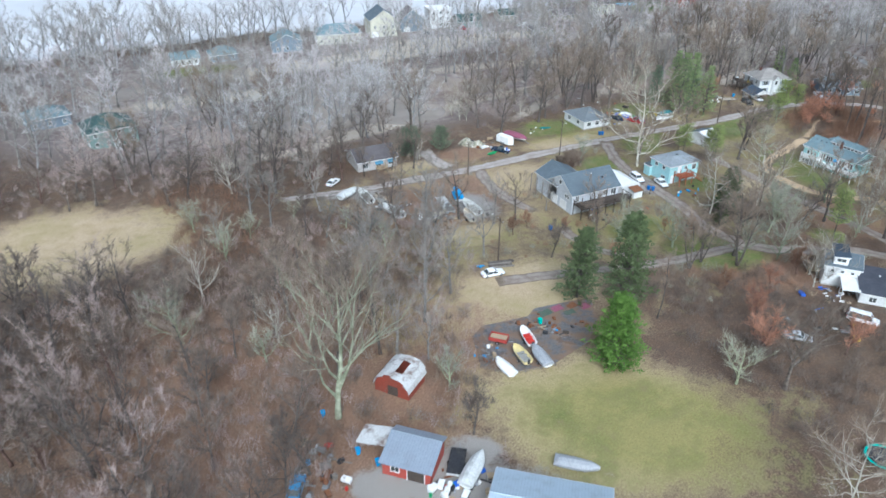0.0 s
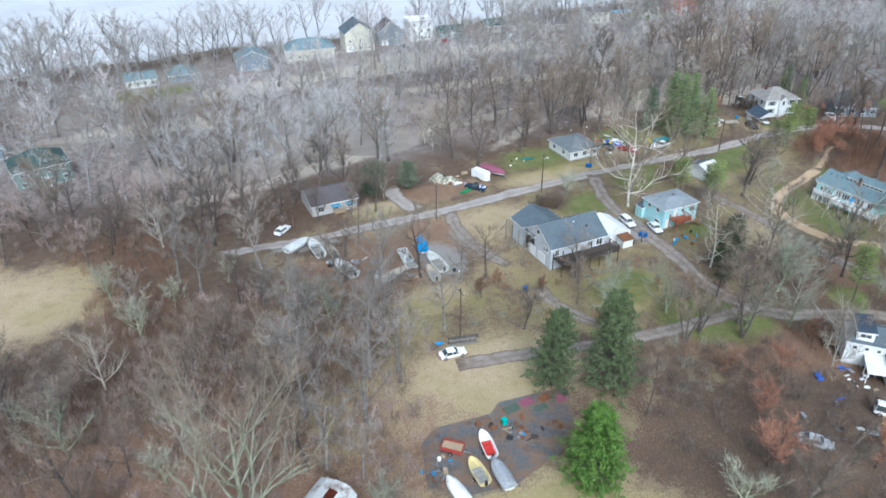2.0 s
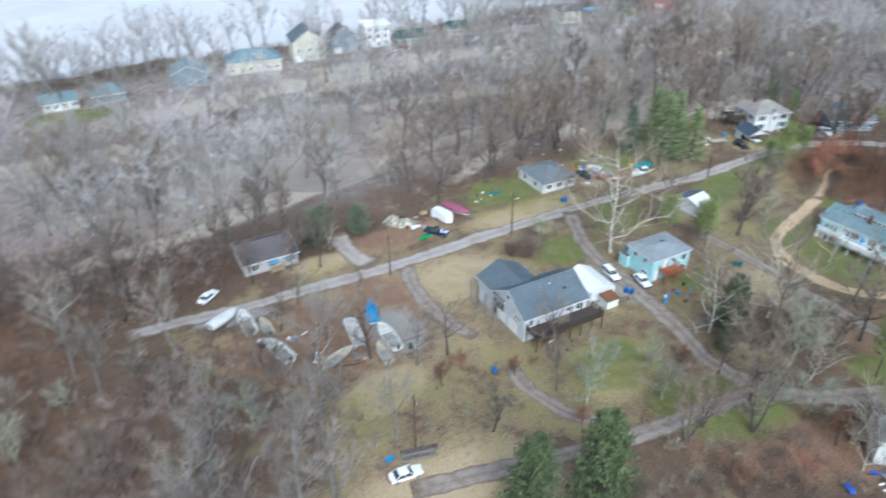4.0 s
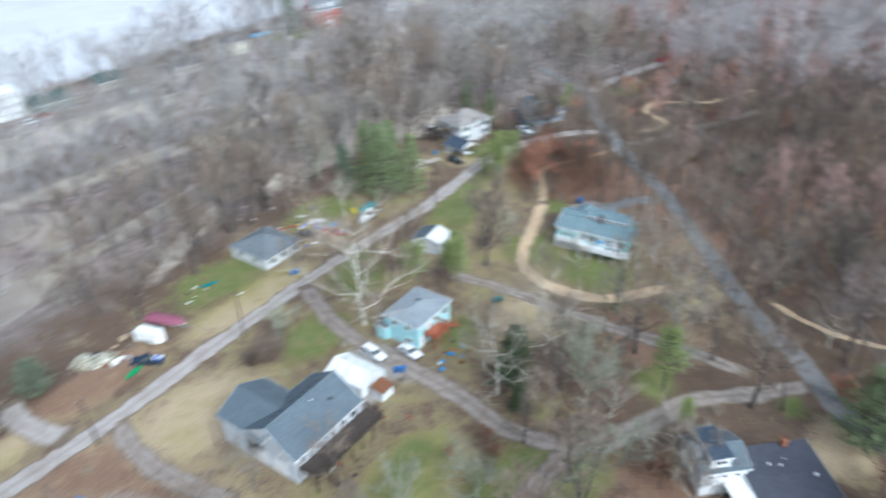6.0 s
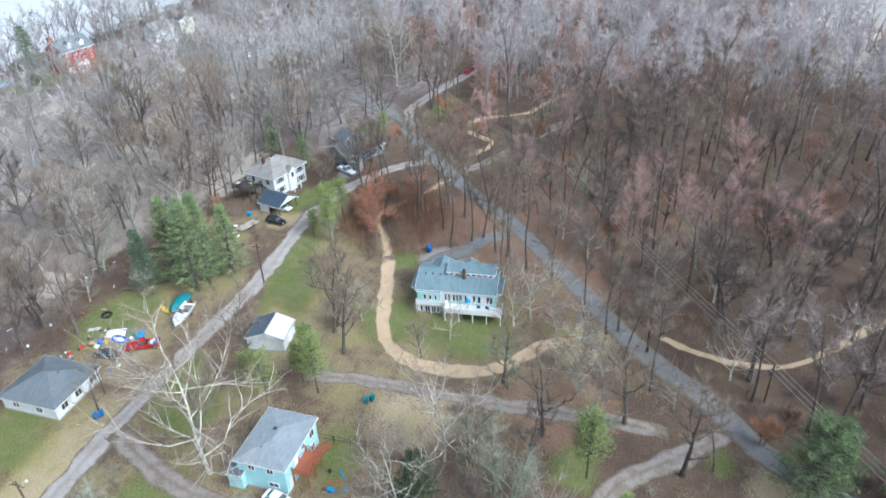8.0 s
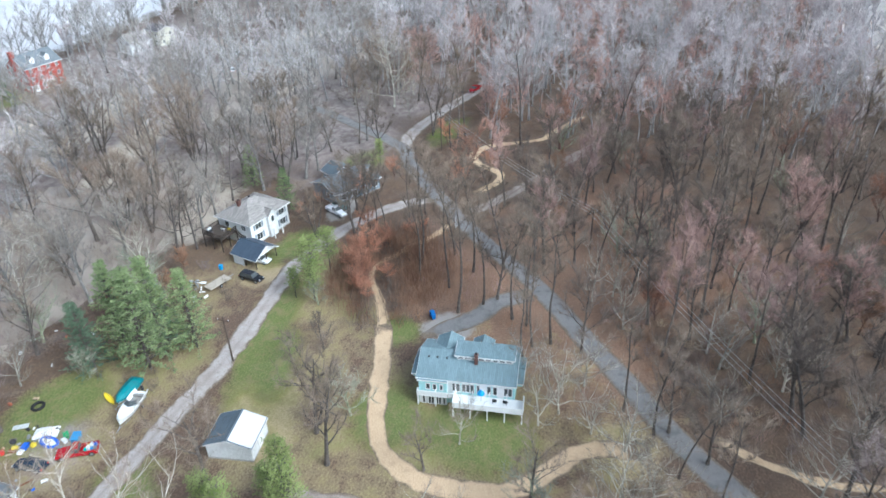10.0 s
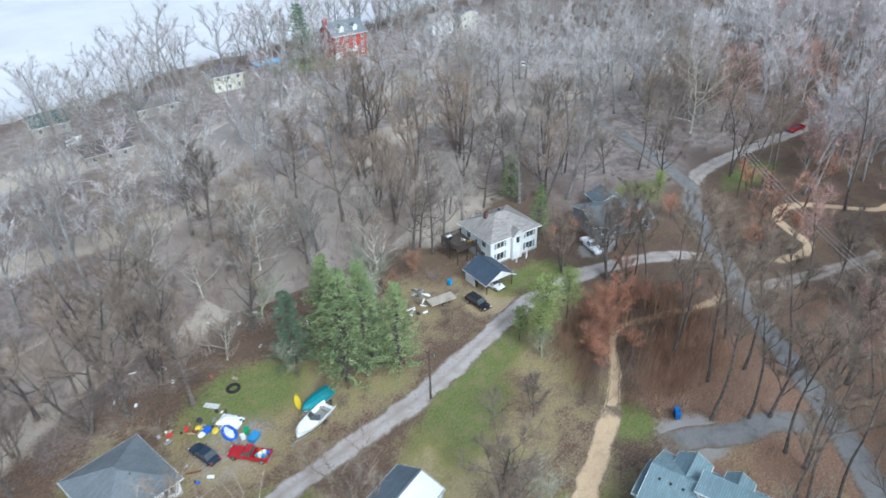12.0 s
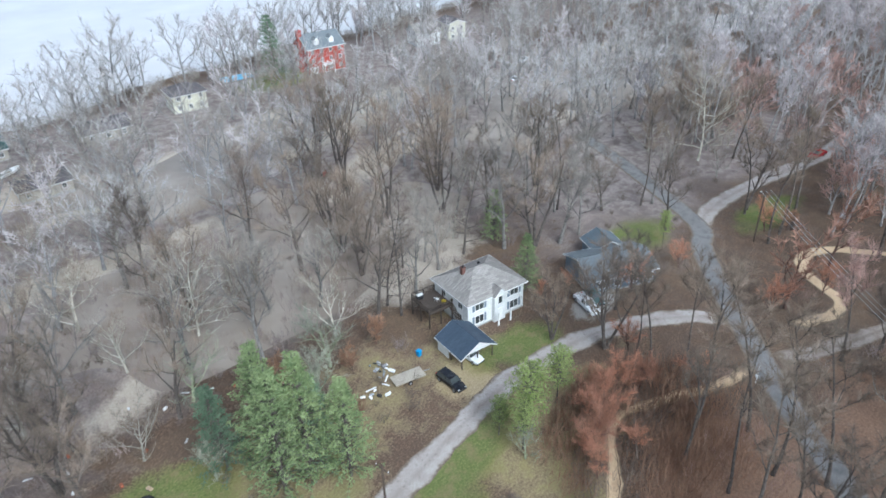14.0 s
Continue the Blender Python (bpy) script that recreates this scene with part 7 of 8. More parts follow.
# blue patio umbrella and chairs on the balcony of the teal house
p = thing("patio_umbrella", "bright blue closed patio umbrella on the balcony", "umbrella", 168.6, 108.6, z=2.1)
geo = Geo()
geo.tube([(0, 0, 0), (0, 0, 2.2)], 0.04, 6)
part("pole", geo, "steel", p)
geo = Geo()
geo.tube([(0, 0, 1.5), (0, 0, 1.7), (0, 0, 2.3)], [0.6, 0.5, 0.03], 10)
part("canopy", geo, "tarp_blue", p)
chair = thing("patio_chair", "dark patio chair on the white balcony", "chair", 168.7, 106.6, 90, z=2.1, group="balcony chairs")
geo = Geo()
geo.box(-0.28, -0.28, 0.4, 0.28, 0.28, 0.46)
part("seat", geo, "black_plastic", chair)
geo = Geo()
geo.box(-0.28, 0.24, 0.46, 0.28, 0.3, 1.0)
part("backrest", geo, "black_plastic", chair)
for a in (-0.24, 0.24):
    for b2 in (-0.24, 0.24):
        geo = Geo()
        geo.tube([(a, b2, 0), (a, b2, 0.4)], 0.025, 5)
        part("leg", geo, "black_plastic", chair)
copy_thing(chair, pose(168.8, 105.0, 2.1, 0, 0, 75))

# pool with a bright cover by the river, and a red bench
p = thing("pool_cover", "bright turquoise pool cover in a river-bank yard", "pool cover", 255.9, 304, -14)
geo = Geo()
geo.box(-5, -2.6, 0.05, 5, 2.6, 0.35, 0.1)
part("cover", geo, "gelcoat_sky", p)
geo = Geo()
geo.box(-5.5, -3.1, 0.0, 5.5, 3.1, 0.1)
part("deck", geo, "grey_wood", p)
p = thing("bench", "small red-brown wooden bench on the flood plain", "bench", 226.5, 227.5, 30)
geo = Geo()
geo.box(-1.2, -0.35, 0.42, 1.2, 0.35, 0.5)
part("seat", geo, "red_brick_plain", p)
geo = Geo()
geo.box(-1.2, 0.3, 0.5, 1.2, 0.38, 1.0)
part("backrest", geo, "red_brick_plain", p)
for s in (-1, 1):
    geo = Geo()
    geo.box(s - 0.06, -0.3, -0.1, s + 0.06, 0.3, 0.42)
    part("leg", geo, "dark_wood", p)

# fence lines
def fence(label, pts, h, mat, step=2.4, boards=False):
    f = thing("fence", label, "fence", pts[0][0], pts[0][1])
    ox, oy = pts[0]
    line = [Vector((x - ox, y - oy, 0)) for x, y in pts]
    for a, b in zip(line, line[1:]):
        n = max(1, round((b - a).length / step))
        for k in range(n + 1):
            p = a.lerp(b, k / n)
            geo = Geo()
            geo.box(p.x - 0.06, p.y - 0.06, -0.2, p.x + 0.06, p.y + 0.06, h)
            part("post", geo, mat, f)
        for z in ((h * 0.4, h * 0.9) if not boards else (h * 0.2, h * 0.5, h * 0.8)):
            geo = Geo()
            geo.tube([a + Vector((0, 0, z)), b + Vector((0, 0, z))], 0.05, 4)
            part("rail", geo, mat, f)


fence("low dark wooden fence along the yard", [(107, 119), (116.5, 119.5)], 1.2, "dark_wood")
fence("dark post fence behind the turquoise house", [(134.5, 122.5), (135, 112)], 1.4, "dark_wood")
fence("grey timber boundary of the black pad", [(44.9, 76.6), (48.4, 72.9), (56.3, 71.7)], 0.5, "grey_wood")
# ---- single trees round the houses ----
PLANTED = []


def row(kind, spots, size=1.0):
    for x, y, *s in spots:
        PLANTED.append((x, y))
        plant(kind, x, y, (s[0] if s else 1.0) * size)


row("giant", [(20.2, 75.7, 1.0)])
row("juniper", [(71.2, 167.6, 1.05), (81.4, 167.6, 0.85), (75.5, 173.5, 0.8)])
row("bush", [(108.4, 141.6, 1.0), (105.6, 143.2, 0.6)])
row("sycamore", [(124.8, 134.5, 1.2), (171, 97.5, 0.62), (135.5, 103.2, 0.8), (122.5, 105, 0.75), (156.5, 88, 0.6), (175, 199, 0.8), (75.1, 31.5, 0.62), (285, 164.5, 1.0), (163, 64, 0.6)])
row("lichen", [(112.5, 143.3, 0.75), (95.5, 104, 0.9), (92, 101, 0.7), (103.6, 96.6, 0.95), (132.5, 95, 0.95), (128, 92.5, 0.9), (79.9, 55.6, 0.8), (137, 99, 0.9), (113.5, 86.5, 1.0), (45, 118, 0.8), (2, 104, 1.0), (14, 128, 0.8), (176, 170, 1.0), (166, 186, 0.9), (183, 176, 0.9), (160, 171, 0.6), (163, 127, 0.8), (152.5, 97.4, 0.75), (10, 143, 0.7), (187, 143.5, 0.5), (120, 83, 0.9)])
# the 0.34 cedar stands in for ivy on a sycamore trunk
row("cedar", [(71.1, 86.8, 0.86), (79.1, 82.4, 1.02), (126, 104.2, 0.72), (121.3, 100.4, 0.34)])
row("spruce", [(65.4, 67.8)])
row("pine", [(217, 164.8, 0.55), (227, 179.3, 0.55), (164.2, 162.6, 0.95), (171, 158.4, 0.8), (166.5, 168.5, 0.85), (168, 162.4, 0.9)])
row("broadpine", [(141.5, 55.4, 0.95), (143.5, 42.5, 1.0), (126, 47, 1.15)])
row("bluepine", [(170, 163, 0.78), (145, 52, 0.6), (162, 171.5, 0.72), (262.6, 292, 1.05)])
row("small_pine", [(137.8, 83.5, 1.15), (190.5, 146, 1.2), (197.8, 146, 0.9), (188, 144.6, 0.8), (143.6, 126.6, 1.1), (139.5, 133.5, 1.0), (141.8, 137.5, 0.8), (148.6, 130.4, 0.9), (145, 130, 0.85), (246, 154, 0.6), (188, 148.5, 0.6), (131, 78, 0.6)])
row("pale", [(124.5, 73, 0.9), (121.5, 76, 0.9), (127, 78, 0.8), (118, 72, 0.8), (73.5, 164.4, 0.6), (176.1, 104.4, 0.9), (166.3, 87.8, 1.1), (153.7, 86.9, 1.0), (146.9, 83.6, 0.9), (158.8, 83.5, 0.9), (176.4, 57.6, 1.0), (154.4, 72.4, 0.8), (127.7, 88.1, 0.9), (165.3, 232.4, 1.3), (163, 215.4, 1.4), (147.5, 197.5, 1.4), (174.7, 201.1, 1.4), (179, 231.8, 1.3), (184, 202, 1.3), (178.6, 262, 1.2), (188.8, 181.3, 1.1), (168, 100, 0.8), (177.8, 94.7, 0.9), (161.7, 110, 0.7), (168.4, 92.6, 0.8), (174.9, 75.1, 1.0), (16.9, 97.2, 1.0), (33.3, 108.2, 1.1), (7.5, 116.9, 1.0), (21.5, 160.1, 1.1), (186.9, 75, 1.0), (193.4, 90, 1.0), (200, 96, 1.0), (184, 66, 1.0), (133, 107, 0.8)])
row("larch", [(198.8, 176.5), (199.4, 180.5), (219.8, 180.8, 1.15), (210, 187, 0.8)])
row("oak", [(61.1, 148.6, 0.45), (86, 51.4, 0.8), (126, 136, 0.8), (146.5, 141, 0.8), (153.5, 126.5, 0.75), (158.5, 130.5, 0.8), (156, 113.4, 0.45), (153.4, 98.6, 0.62), (141.6, 71, 0.8), (149.4, 79.3, 0.7), (144, 90.7, 0.7), (113.3, 88.2, 0.95), (66.7, 127.2, 0.75), (79, 122.2, 0.6), (94.9, 114, 0.55), (55.7, 141.9, 0.45), (131, 158.6, 0.35), (134.5, 160.3, 0.35), (146.7, 176, 0.8), (69.2, 159, 0.6), (82, 190), (121.5, 193.8), (149, 199, 1.05), (139.5, 181, 0.85), (163, 184.4, 0.7), (122.7, 177, 0.6), (28.5, 210, 0.9), (43, 199), (99.6, 179, 0.8), (119, 175, 0.8), (103.2, 171, 0.7), (131, 191, 0.8), (285, 170, 0.9), (243, 208), (198, 201)])
row("forked", [(212.3, 146.8, 0.8), (230, 172, 0.95), (146.5, 184, 0.9), (100, 87.6, 0.6), (110.5, 84.8, 0.65), (104.5, 89, 0.5), (238, 203, 0.95), (222, 203, 1.05), (229, 233), (225, 219, 1.1), (204, 191.5, 0.8), (45, 205.5, 0.9), (26, 212, 0.95), (1.4, 180, 0.8), (209, 154.2, 0.55), (207, 200, 0.8), (142, 195, 0.9), (252, 187, 0.9)])
row("maple", [(196, 137.4, 0.7), (191, 137, 0.5), (214, 143.8, 0.6), (216.5, 162, 0.25), (218.2, 162.6, 0.25), (209.5, 138.2, 0.4), (213.5, 135.2, 0.4), (217, 133, 0.35), (199, 141.5, 0.8), (203.5, 140.6, 0.75), (196.5, 139.4, 0.85), (207.5, 138.6, 0.65), (193, 137.5, 0.75), (190, 135, 0.6), (197, 133.5, 0.45), (89, 60, 0.9), (95, 66, 0.8), (102, 53, 0.8), (247, 126, 0.6), (236, 131, 0.7), (240, 148, 0.55), (227.5, 151, 0.7), (222, 159.5, 0.35), (262, 141, 0.7), (108, 74, 0.6), (150.5, 60.5, 0.5)])
row("rust", [(205.5, 131, 0.45), (178, 164.5, 0.4), (184, 172, 0.45), (175, 176, 0.6), (191, 174.5, 0.5), (136, 52, 0.5), (150, 60, 0.5), (153, 57, 0.5), (100, 78, 0.5), (119, 77, 0.6), (265, 138, 0.5), (110, 98, 0.35), (113, 101, 0.35), (107, 103, 0.3), (88, 97, 0.4), (74, 115, 0.4), (79, 117, 0.4), (86, 112, 0.35)])
row("slim", [(191.1, 118.4), (194.5, 114.7, 0.9), (190.3, 106, 0.85), (191.5, 108.7, 0.9), (186.5, 101.2, 0.9), (185, 104, 0.8), (204.1, 129.2, 0.9), (209.3, 124, 0.95), (198, 122, 0.8), (204, 119, 0.85), (212, 142, 0.6), (214.6, 140.5, 0.7), (217, 136, 0.7), (219, 133, 0.75), (179.5, 104.4, 0.8), (206.5, 113.5, 0.9), (170, 84, 0.75), (174, 88.5, 0.7), (163.5, 80.6, 0.65), (157.5, 76, 0.7), (208, 108, 0.9), (80.3, 74.9, 0.5), (129, 97, 0.6), (143.5, 66.9, 0.6), (199, 128, 0.8), (262.5, 138.5, 0.9), (258, 138.8, 0.9), (266.5, 146.5, 0.8)])
row("umber", [(176, 137.4, 0.42), (171.5, 141, 0.3), (222, 150.5, 0.7), (228, 151, 0.6), (219, 152.5, 0.55), (55.5, 160, 0.5), (63.5, 160.5, 0.5), (67.5, 165, 0.5), (53, 171.5, 0.7), (60, 174, 0.8), (66, 173, 0.7), (196.6, 112.6, 0.8), (193.3, 79.5, 0.8), (160.2, 130.8, 0.7), (171.3, 82.1, 0.7), (185.4, 96.1, 0.8), (166.8, 77, 0.7), (178.4, 44, 0.8), (198.5, 217.2, 1.0), (213.7, 212.8, 1.0), (253.6, 157, 0.8), (268.5, 147, 0.9), (175.6, 215.1, 1.0), (75.6, 102.1, 0.5), (138, 92, 0.6), (126, 97, 0.5), (116, 96.5, 0.5), (90, 106, 0.5)])
row("grey", [(205, 179, 0.7), (213, 181, 0.7), (226, 176, 0.9), (234, 183, 1.0), (234, 169, 0.9), (239, 168, 0.8), (62.7, 108, 0.6), (34, 97, 1.0), (42, 92, 0.8), (46, 101, 0.9), (52, 112, 0.8), (36, 110, 1.0), (50, 98, 0.7), (34, 86, 0.7), (38, 82, 0.5), (193, 190, 0.9), (178, 186, 0.9), (170, 193, 0.9), (187, 196, 0.8), (154, 197, 0.9), (57, 125, 0.8), (62, 136, 0.5), (73, 122, 0.6), (88, 123, 0.4)])

# ---- woods ----
CLEAR = [(98.8, 123, 11), (112.8, 125, 6), (129.2, 125.6, 8), (173.2, 110.7, 11), (208, 168, 10), (196.6, 162, 7), (132.2, 167.2, 9), (126.6, 62.3, 12), (31.4, 78.4, 6),
         (26.5, 61.7, 8), (37.6, 45.4, 12), (60.4, 167.4, 9), (231.5, 157, 9), (153.6, 140.2, 6), (-4, 205, 9.5), (-20, 227, 8), (147, 164, 8), (96, 163, 9), (70, 134, 9), (52, 142, 9), (192, 158, 5)]
FAR_CLEAR = [(92, 289, 13), (116, 294, 9), (129, 296, 8), (143.5, 296, 9), (157, 292, 9), (180, 296, 8), (280, 283, 12), (232, 288, 9), (321, 278, 8), (333, 275, 7), (206, 283, 8), (182, 268, 8), (25, 261, 8), (40, 262, 8), (65, 269, 9), (255, 300, 7)]
LINES = []


def near_way(x, y, d=3.4):
    return any((x - px) ** 2 + (y - py) ** 2 < d * d for px, py in LINES)


for pts in ([(30, 152.4), (64, 152.4), (106, 153), (151, 153.2), (185, 153.2), (206, 152), (221, 146), (231, 135.5)], [(284, 195), (257, 152.2), (240, 141), (221.6, 125.4), (202, 106), (179, 87.7), (163, 74), (151.8, 63), (141, 47), (138, 30), (136, 0)],
            [(255, 151), (275.4, 151.3), (304.4, 143.7), (330, 140), (370, 130)], [(128, 153), (120.4, 130), (118.8, 109), (121, 88), (138, 79), (152, 64)], [(60, 97.8), (91.5, 92.2), (119, 90.5)], [(85, 151.5), (84, 127.5), (86.1, 109.3), (93, 95)],
            [(148, 131), (148.4, 96), (149, 73)], [(205.5, 137), (181, 128.7), (156.6, 118.9), (156, 101), (166.9, 86)], [(290, 108), (264, 128), (253, 131), (243, 123), (235.5, 127)], [(226, 126), (251, 112), (275, 100)], [(172, 76), (168, 60), (183.5, 39.4), (210, 10)], [(199.5, 107), (182.5, 121)]):
    LINES += [(p.x, p.y) for p in curve_through(pts, 2.0)]


def open_ground(x, y):
    p, q = np.array(float(x)), np.array(float(y))
    return max(float(blobs(p, q, GREEN)), float(blobs(p, q, STRAW)), float(blobs(p, q, GRIT))) > 0.5


def scatter(seed, x0, y0, x1, y1, gap, keep=lambda x, y: True, margin=1.0, chance=0.9):
    """Loose spots about gap metres apart, off the roads, lawns and houses."""
    rnd, out = random.Random(seed), []
    ny = int((y1 - y0) / gap)
    for j in range(ny):
        for k in range(int((x1 - x0) / gap)):
            x = x0 + (k + 0.5 + 0.5 * (j % 2) + rnd.uniform(-0.48, 0.48)) * gap
            y = y0 + (j + 0.5 + rnd.uniform(-0.48, 0.48)) * gap
            if rnd.random() > chance or not keep(x, y) or near_way(x, y) or open_ground(x, y):
                continue
            if any((x - a) ** 2 + (y - b) ** 2 < (r * margin) ** 2 for a, b, r in CLEAR + FAR_CLEAR):
                continue
            out.append((x, y))
    return out


def off_planted(x, y, d=2.5):
    return not any((x - a) ** 2 + (y - b) ** 2 < d * d for a, b in PLANTED)


def right_of_road(x, y):
    """Beyond the asphalt road, in the upland woods."""
    return (x - 147) * 0.74 - (y - 58) * 0.88 > 4 and x > 140 + max(0, (40 - y)) * 0.05


def pick(rnd, mix):
    r = rnd.random() * sum(w for _, w in mix)
    for k, w in mix:
        r -= w
        if r <= 0:
            return k
    return mix[-1][0]


rnd = random.Random(77)
for x, y in scatter(1, 160, 40, 262, 124, 7.2, lambda x, y: right_of_road(x, y) and off_planted(x, y)):
    plant(pick(rnd, (("slim", 3.4), ("rose", 2.2), ("maple", 0.3), ("pale", 1.8), ("lichen", 0.7), ("umber", 2.6), ("rust", 0.3))), x, y, rnd.uniform(0.7, 1.05), group="trees of the upland woods")
for x, y in scatter(2, 88, 178, 262, 214, 10.5, off_planted):
    plant(pick(rnd, (("oak", 2), ("umber", 0.8), ("pale", 2.4), ("forked", 1), ("grey", 2.6))), x, y, rnd.uniform(0.6, 0.95), group="trees of the flooded bottomland")
for x, y in scatter(20, 236, 156, 312, 184, 8.0, lambda x, y: off_planted(x, y) and not (x < 250 and y < 166), chance=0.85):
    plant(pick(rnd, (("oak", 2), ("pale", 2), ("slim", 2), ("grey", 2), ("umber", 1))), x, y, rnd.uniform(0.6, 0.95), group="trees of the flooded bottomland")
for x, y in scatter(3, -4, 60, 46, 124, 8.5, off_planted):
    plant(pick(rnd, (("umber", 6), ("oak", 1.5), ("rust", 0.8), ("lichen", 0.4))), x, y, rnd.uniform(0.5, 0.78), group="trees of the brown woods")


for x, y in scatter(5, 8, 122, 58, 151, 7.5, lambda x, y: off_planted(x, y) and x + 0.5 * y < 118, chance=0.8):
    plant(pick(rnd, (("umber", 3), ("oak", 2), ("grey", 2), ("lichen", 0.6))), x, y, rnd.uniform(0.45, 0.75), group="trees of the brown woods")
for x, y in scatter(4, 121, 74, 150, 102, 7.0, off_planted, chance=0.55):
    plant(pick(rnd, (("lichen", 3), ("grey", 1.5), ("oak", 1))), x, y, rnd.uniform(0.4, 0.75), group="trees along the lane")


# the rest of the woods, too many to count
def arrays(geo):
    tris = [(p[0], p[k], p[k + 1]) for p in geo.f for k in range(1, len(p) - 1)]
    return np.array(geo.v, np.float32), np.array(tris, np.int32)


SPARSE = {}
for s in range(4):
    SPARSE.setdefault("oak", []).append([arrays(g) for g in bare_tree(110 + s, 17, 0.30, 0.26, 0.44, 9, 5, 20, rise=0.8, tube_sides=3, twig=0.026)])
    SPARSE.setdefault("slim", []).append([arrays(g) for g in bare_tree(120 + s, 20, 0.22, 0.45, 0.24, 9, 4, 20, rise=1.5, leader=0.9, tube_sides=3, twig=0.036, lean=0.06)])
    SPARSE.setdefault("maple", []).append([arrays(g) for g in bare_tree(130 + s, 12, 0.2, 0.2, 0.42, 8, 4, 20, rise=1.3, leader=0.6, tube_sides=3, twig=0.05)])
    shrub = Geo()
    r2 = random.Random(140 + s)
    for k in range(30):
        d = Vector((r2.uniform(-0.8, 0.8), r2.uniform(-0.8, 0.8), 1)).normalized()
        b = Vector((r2.uniform(-0.7, 0.7), r2.uniform(-0.7, 0.7), r2.uniform(-0.1, 0.5)))
        shrub.sliver(b, b + d * r2.uniform(0.9, 2.4), 0.026, side_of(r2, d))
        for _ in range(2):
            q = b + d * r2.uniform(0.4, 1.4)
            e = (d + Vector((r2.uniform(-1, 1), r2.uniform(-1, 1), r2.uniform(-0.2, 0.6)))).normalized()
            shrub.sliver(q, q + e * r2.uniform(0.4, 0.9), 0.025, side_of(r2, e))
    haze = Geo()
    for k in range(46):
        d = Vector((r2.uniform(-0.45, 0.45), r2.uniform(-0.45, 0.45), 1)).normalized()
        b = Vector((r2.uniform(-1.1, 1.1), r2.uniform(-1.1, 1.1), r2.uniform(-0.1, 0.8)))
        haze.sliver(b, b + d * r2.uniform(0.8, 2.0), 0.024, side_of(r2, d))
    SPARSE.setdefault("thicket", []).append([arrays(haze)])
    SPARSE.setdefault("shrub", []).append([arrays(shrub)])


def woods(name, label, spots, kind, mats, seed, lo, hi, category="trees"):
    """Many trees of a kind joined into one mesh."""
    rnd = random.Random(seed)
    vs, fs, ms, k = [], [], [], 0
    for x, y in spots:
        geos = rnd.choice(SPARSE[kind])
        a, s = rnd.uniform(0, 2 * math.pi), rnd.uniform(lo, hi)
        c, n = math.cos(a) * s, math.sin(a) * s
        m = np.array([[c, n, 0], [-n, c, 0], [0, 0, s * rnd.uniform(0.9, 1.1)]], np.float32)
        for slot, (v, f) in enumerate(geos):
            vs.append(v @ m + np.array([x, y, ground_z(x, y)], np.float32))
            fs.append((f + k, slot))
            k += len(v)
    me = bpy.data.meshes.new(name)
    loops, starts, totals, slots, at = [], [], [], [], 0
    for f, slot in fs:
        loops.append(f.ravel())
        n = f.shape[1]
        starts.append(at + np.arange(len(f)) * n)
        totals.append(np.full(len(f), n))
        slots.append(np.full(len(f), slot))
        at += f.size
    v = np.concatenate(vs)
    me.vertices.add(len(v))
    me.vertices.foreach_set("co", v.ravel())
    me.loops.add(at)
    me.loops.foreach_set("vertex_index", np.concatenate(loops).astype(np.int32))
    me.polygons.add(sum(len(s) for s in starts))
    me.polygons.foreach_set("loop_start", np.concatenate(starts).astype(np.int32))
    for mat in mats:
        me.materials.append(MATS[mat])
    me.polygons.foreach_set("material_index", np.concatenate(slots).astype(np.int32))
    me.update(calc_edges=True)
    me.validate()
    return tagged(new(name, me), label, category, kind="stuff")


def shares(spots, seed, *parts):
    """Deals spots out by weights."""
    rnd = random.Random(seed)
    out = [[] for _ in parts]
    for s in spots:
        r = rnd.random() * sum(parts)
        for k, w in enumerate(parts):
            r -= w
            if r <= 0:
                out[k].append(s)
                break
    return out
def outside(x0, y0, x1, y1):
    return lambda x, y: not (x0 < x < x1 and y0 < y < y1)


far = outside(88, 178, 262, 214)
low = scatter(11, -80, 178, 410, 262, 9.5, lambda x, y: far(x, y) and off_planted(x, y) and not (-40 < x < 22 and y < 190), chance=0.85)
bank = scatter(12, -90, 262, 430, 300, 9.0, off_planted, chance=0.8)
bank += scatter(19, -90, 300, 430, 318, 6.5, off_planted, margin=0.7, chance=0.75)
near_up = outside(160, 40, 262, 124)
up = scatter(13, 145, -30, 400, 140, 7.4, lambda x, y: right_of_road(x, y) and near_up(x, y) and off_planted(x, y) and (x < 372 or y > 20))
up += scatter(17, 262, 124, 430, 178, 7.5, lambda x, y: x > 290 or y < 139)
brown = scatter(14, -95, 0, 12, 128, 6.4, lambda x, y: not (-4 < x < 46 and y > 60) and off_planted(x, y))
brown += scatter(18, -95, 156, 54, 182, 6.6, off_planted)
YARDS = [(76, 268, 172, 304), (262, 258, 296, 298), (222, 268, 246, 302), (312, 262, 342, 290), (14, 272, 58, 296), (58, 276, 80, 300)]
rnd = random.Random(8)
bank = [(x, y) for x, y in bank if rnd.random() < 0.22 or not any(x0 < x < x1 and y0 < y < y1 for x0, y0, x1, y1 in YARDS)]
low = [(x, y) for x, y in low if not (-15 < x < 10 and 196 < y < 226)]
# bottomland woods: bark and twig colours paled in place of haze
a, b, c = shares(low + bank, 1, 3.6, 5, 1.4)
woods("bare_trees", "brown-grey bare trees standing in flooded bottomland", a, "oak", ("bark_hazed", "twig_grey"), 21, 0.98, 1.49)
woods("bare_trees", "bare trees of the flooded bottomland, paled like haze", b, "oak", ("bark_grey", "twig_grey_hazed"), 22, 0.91, 1.43)
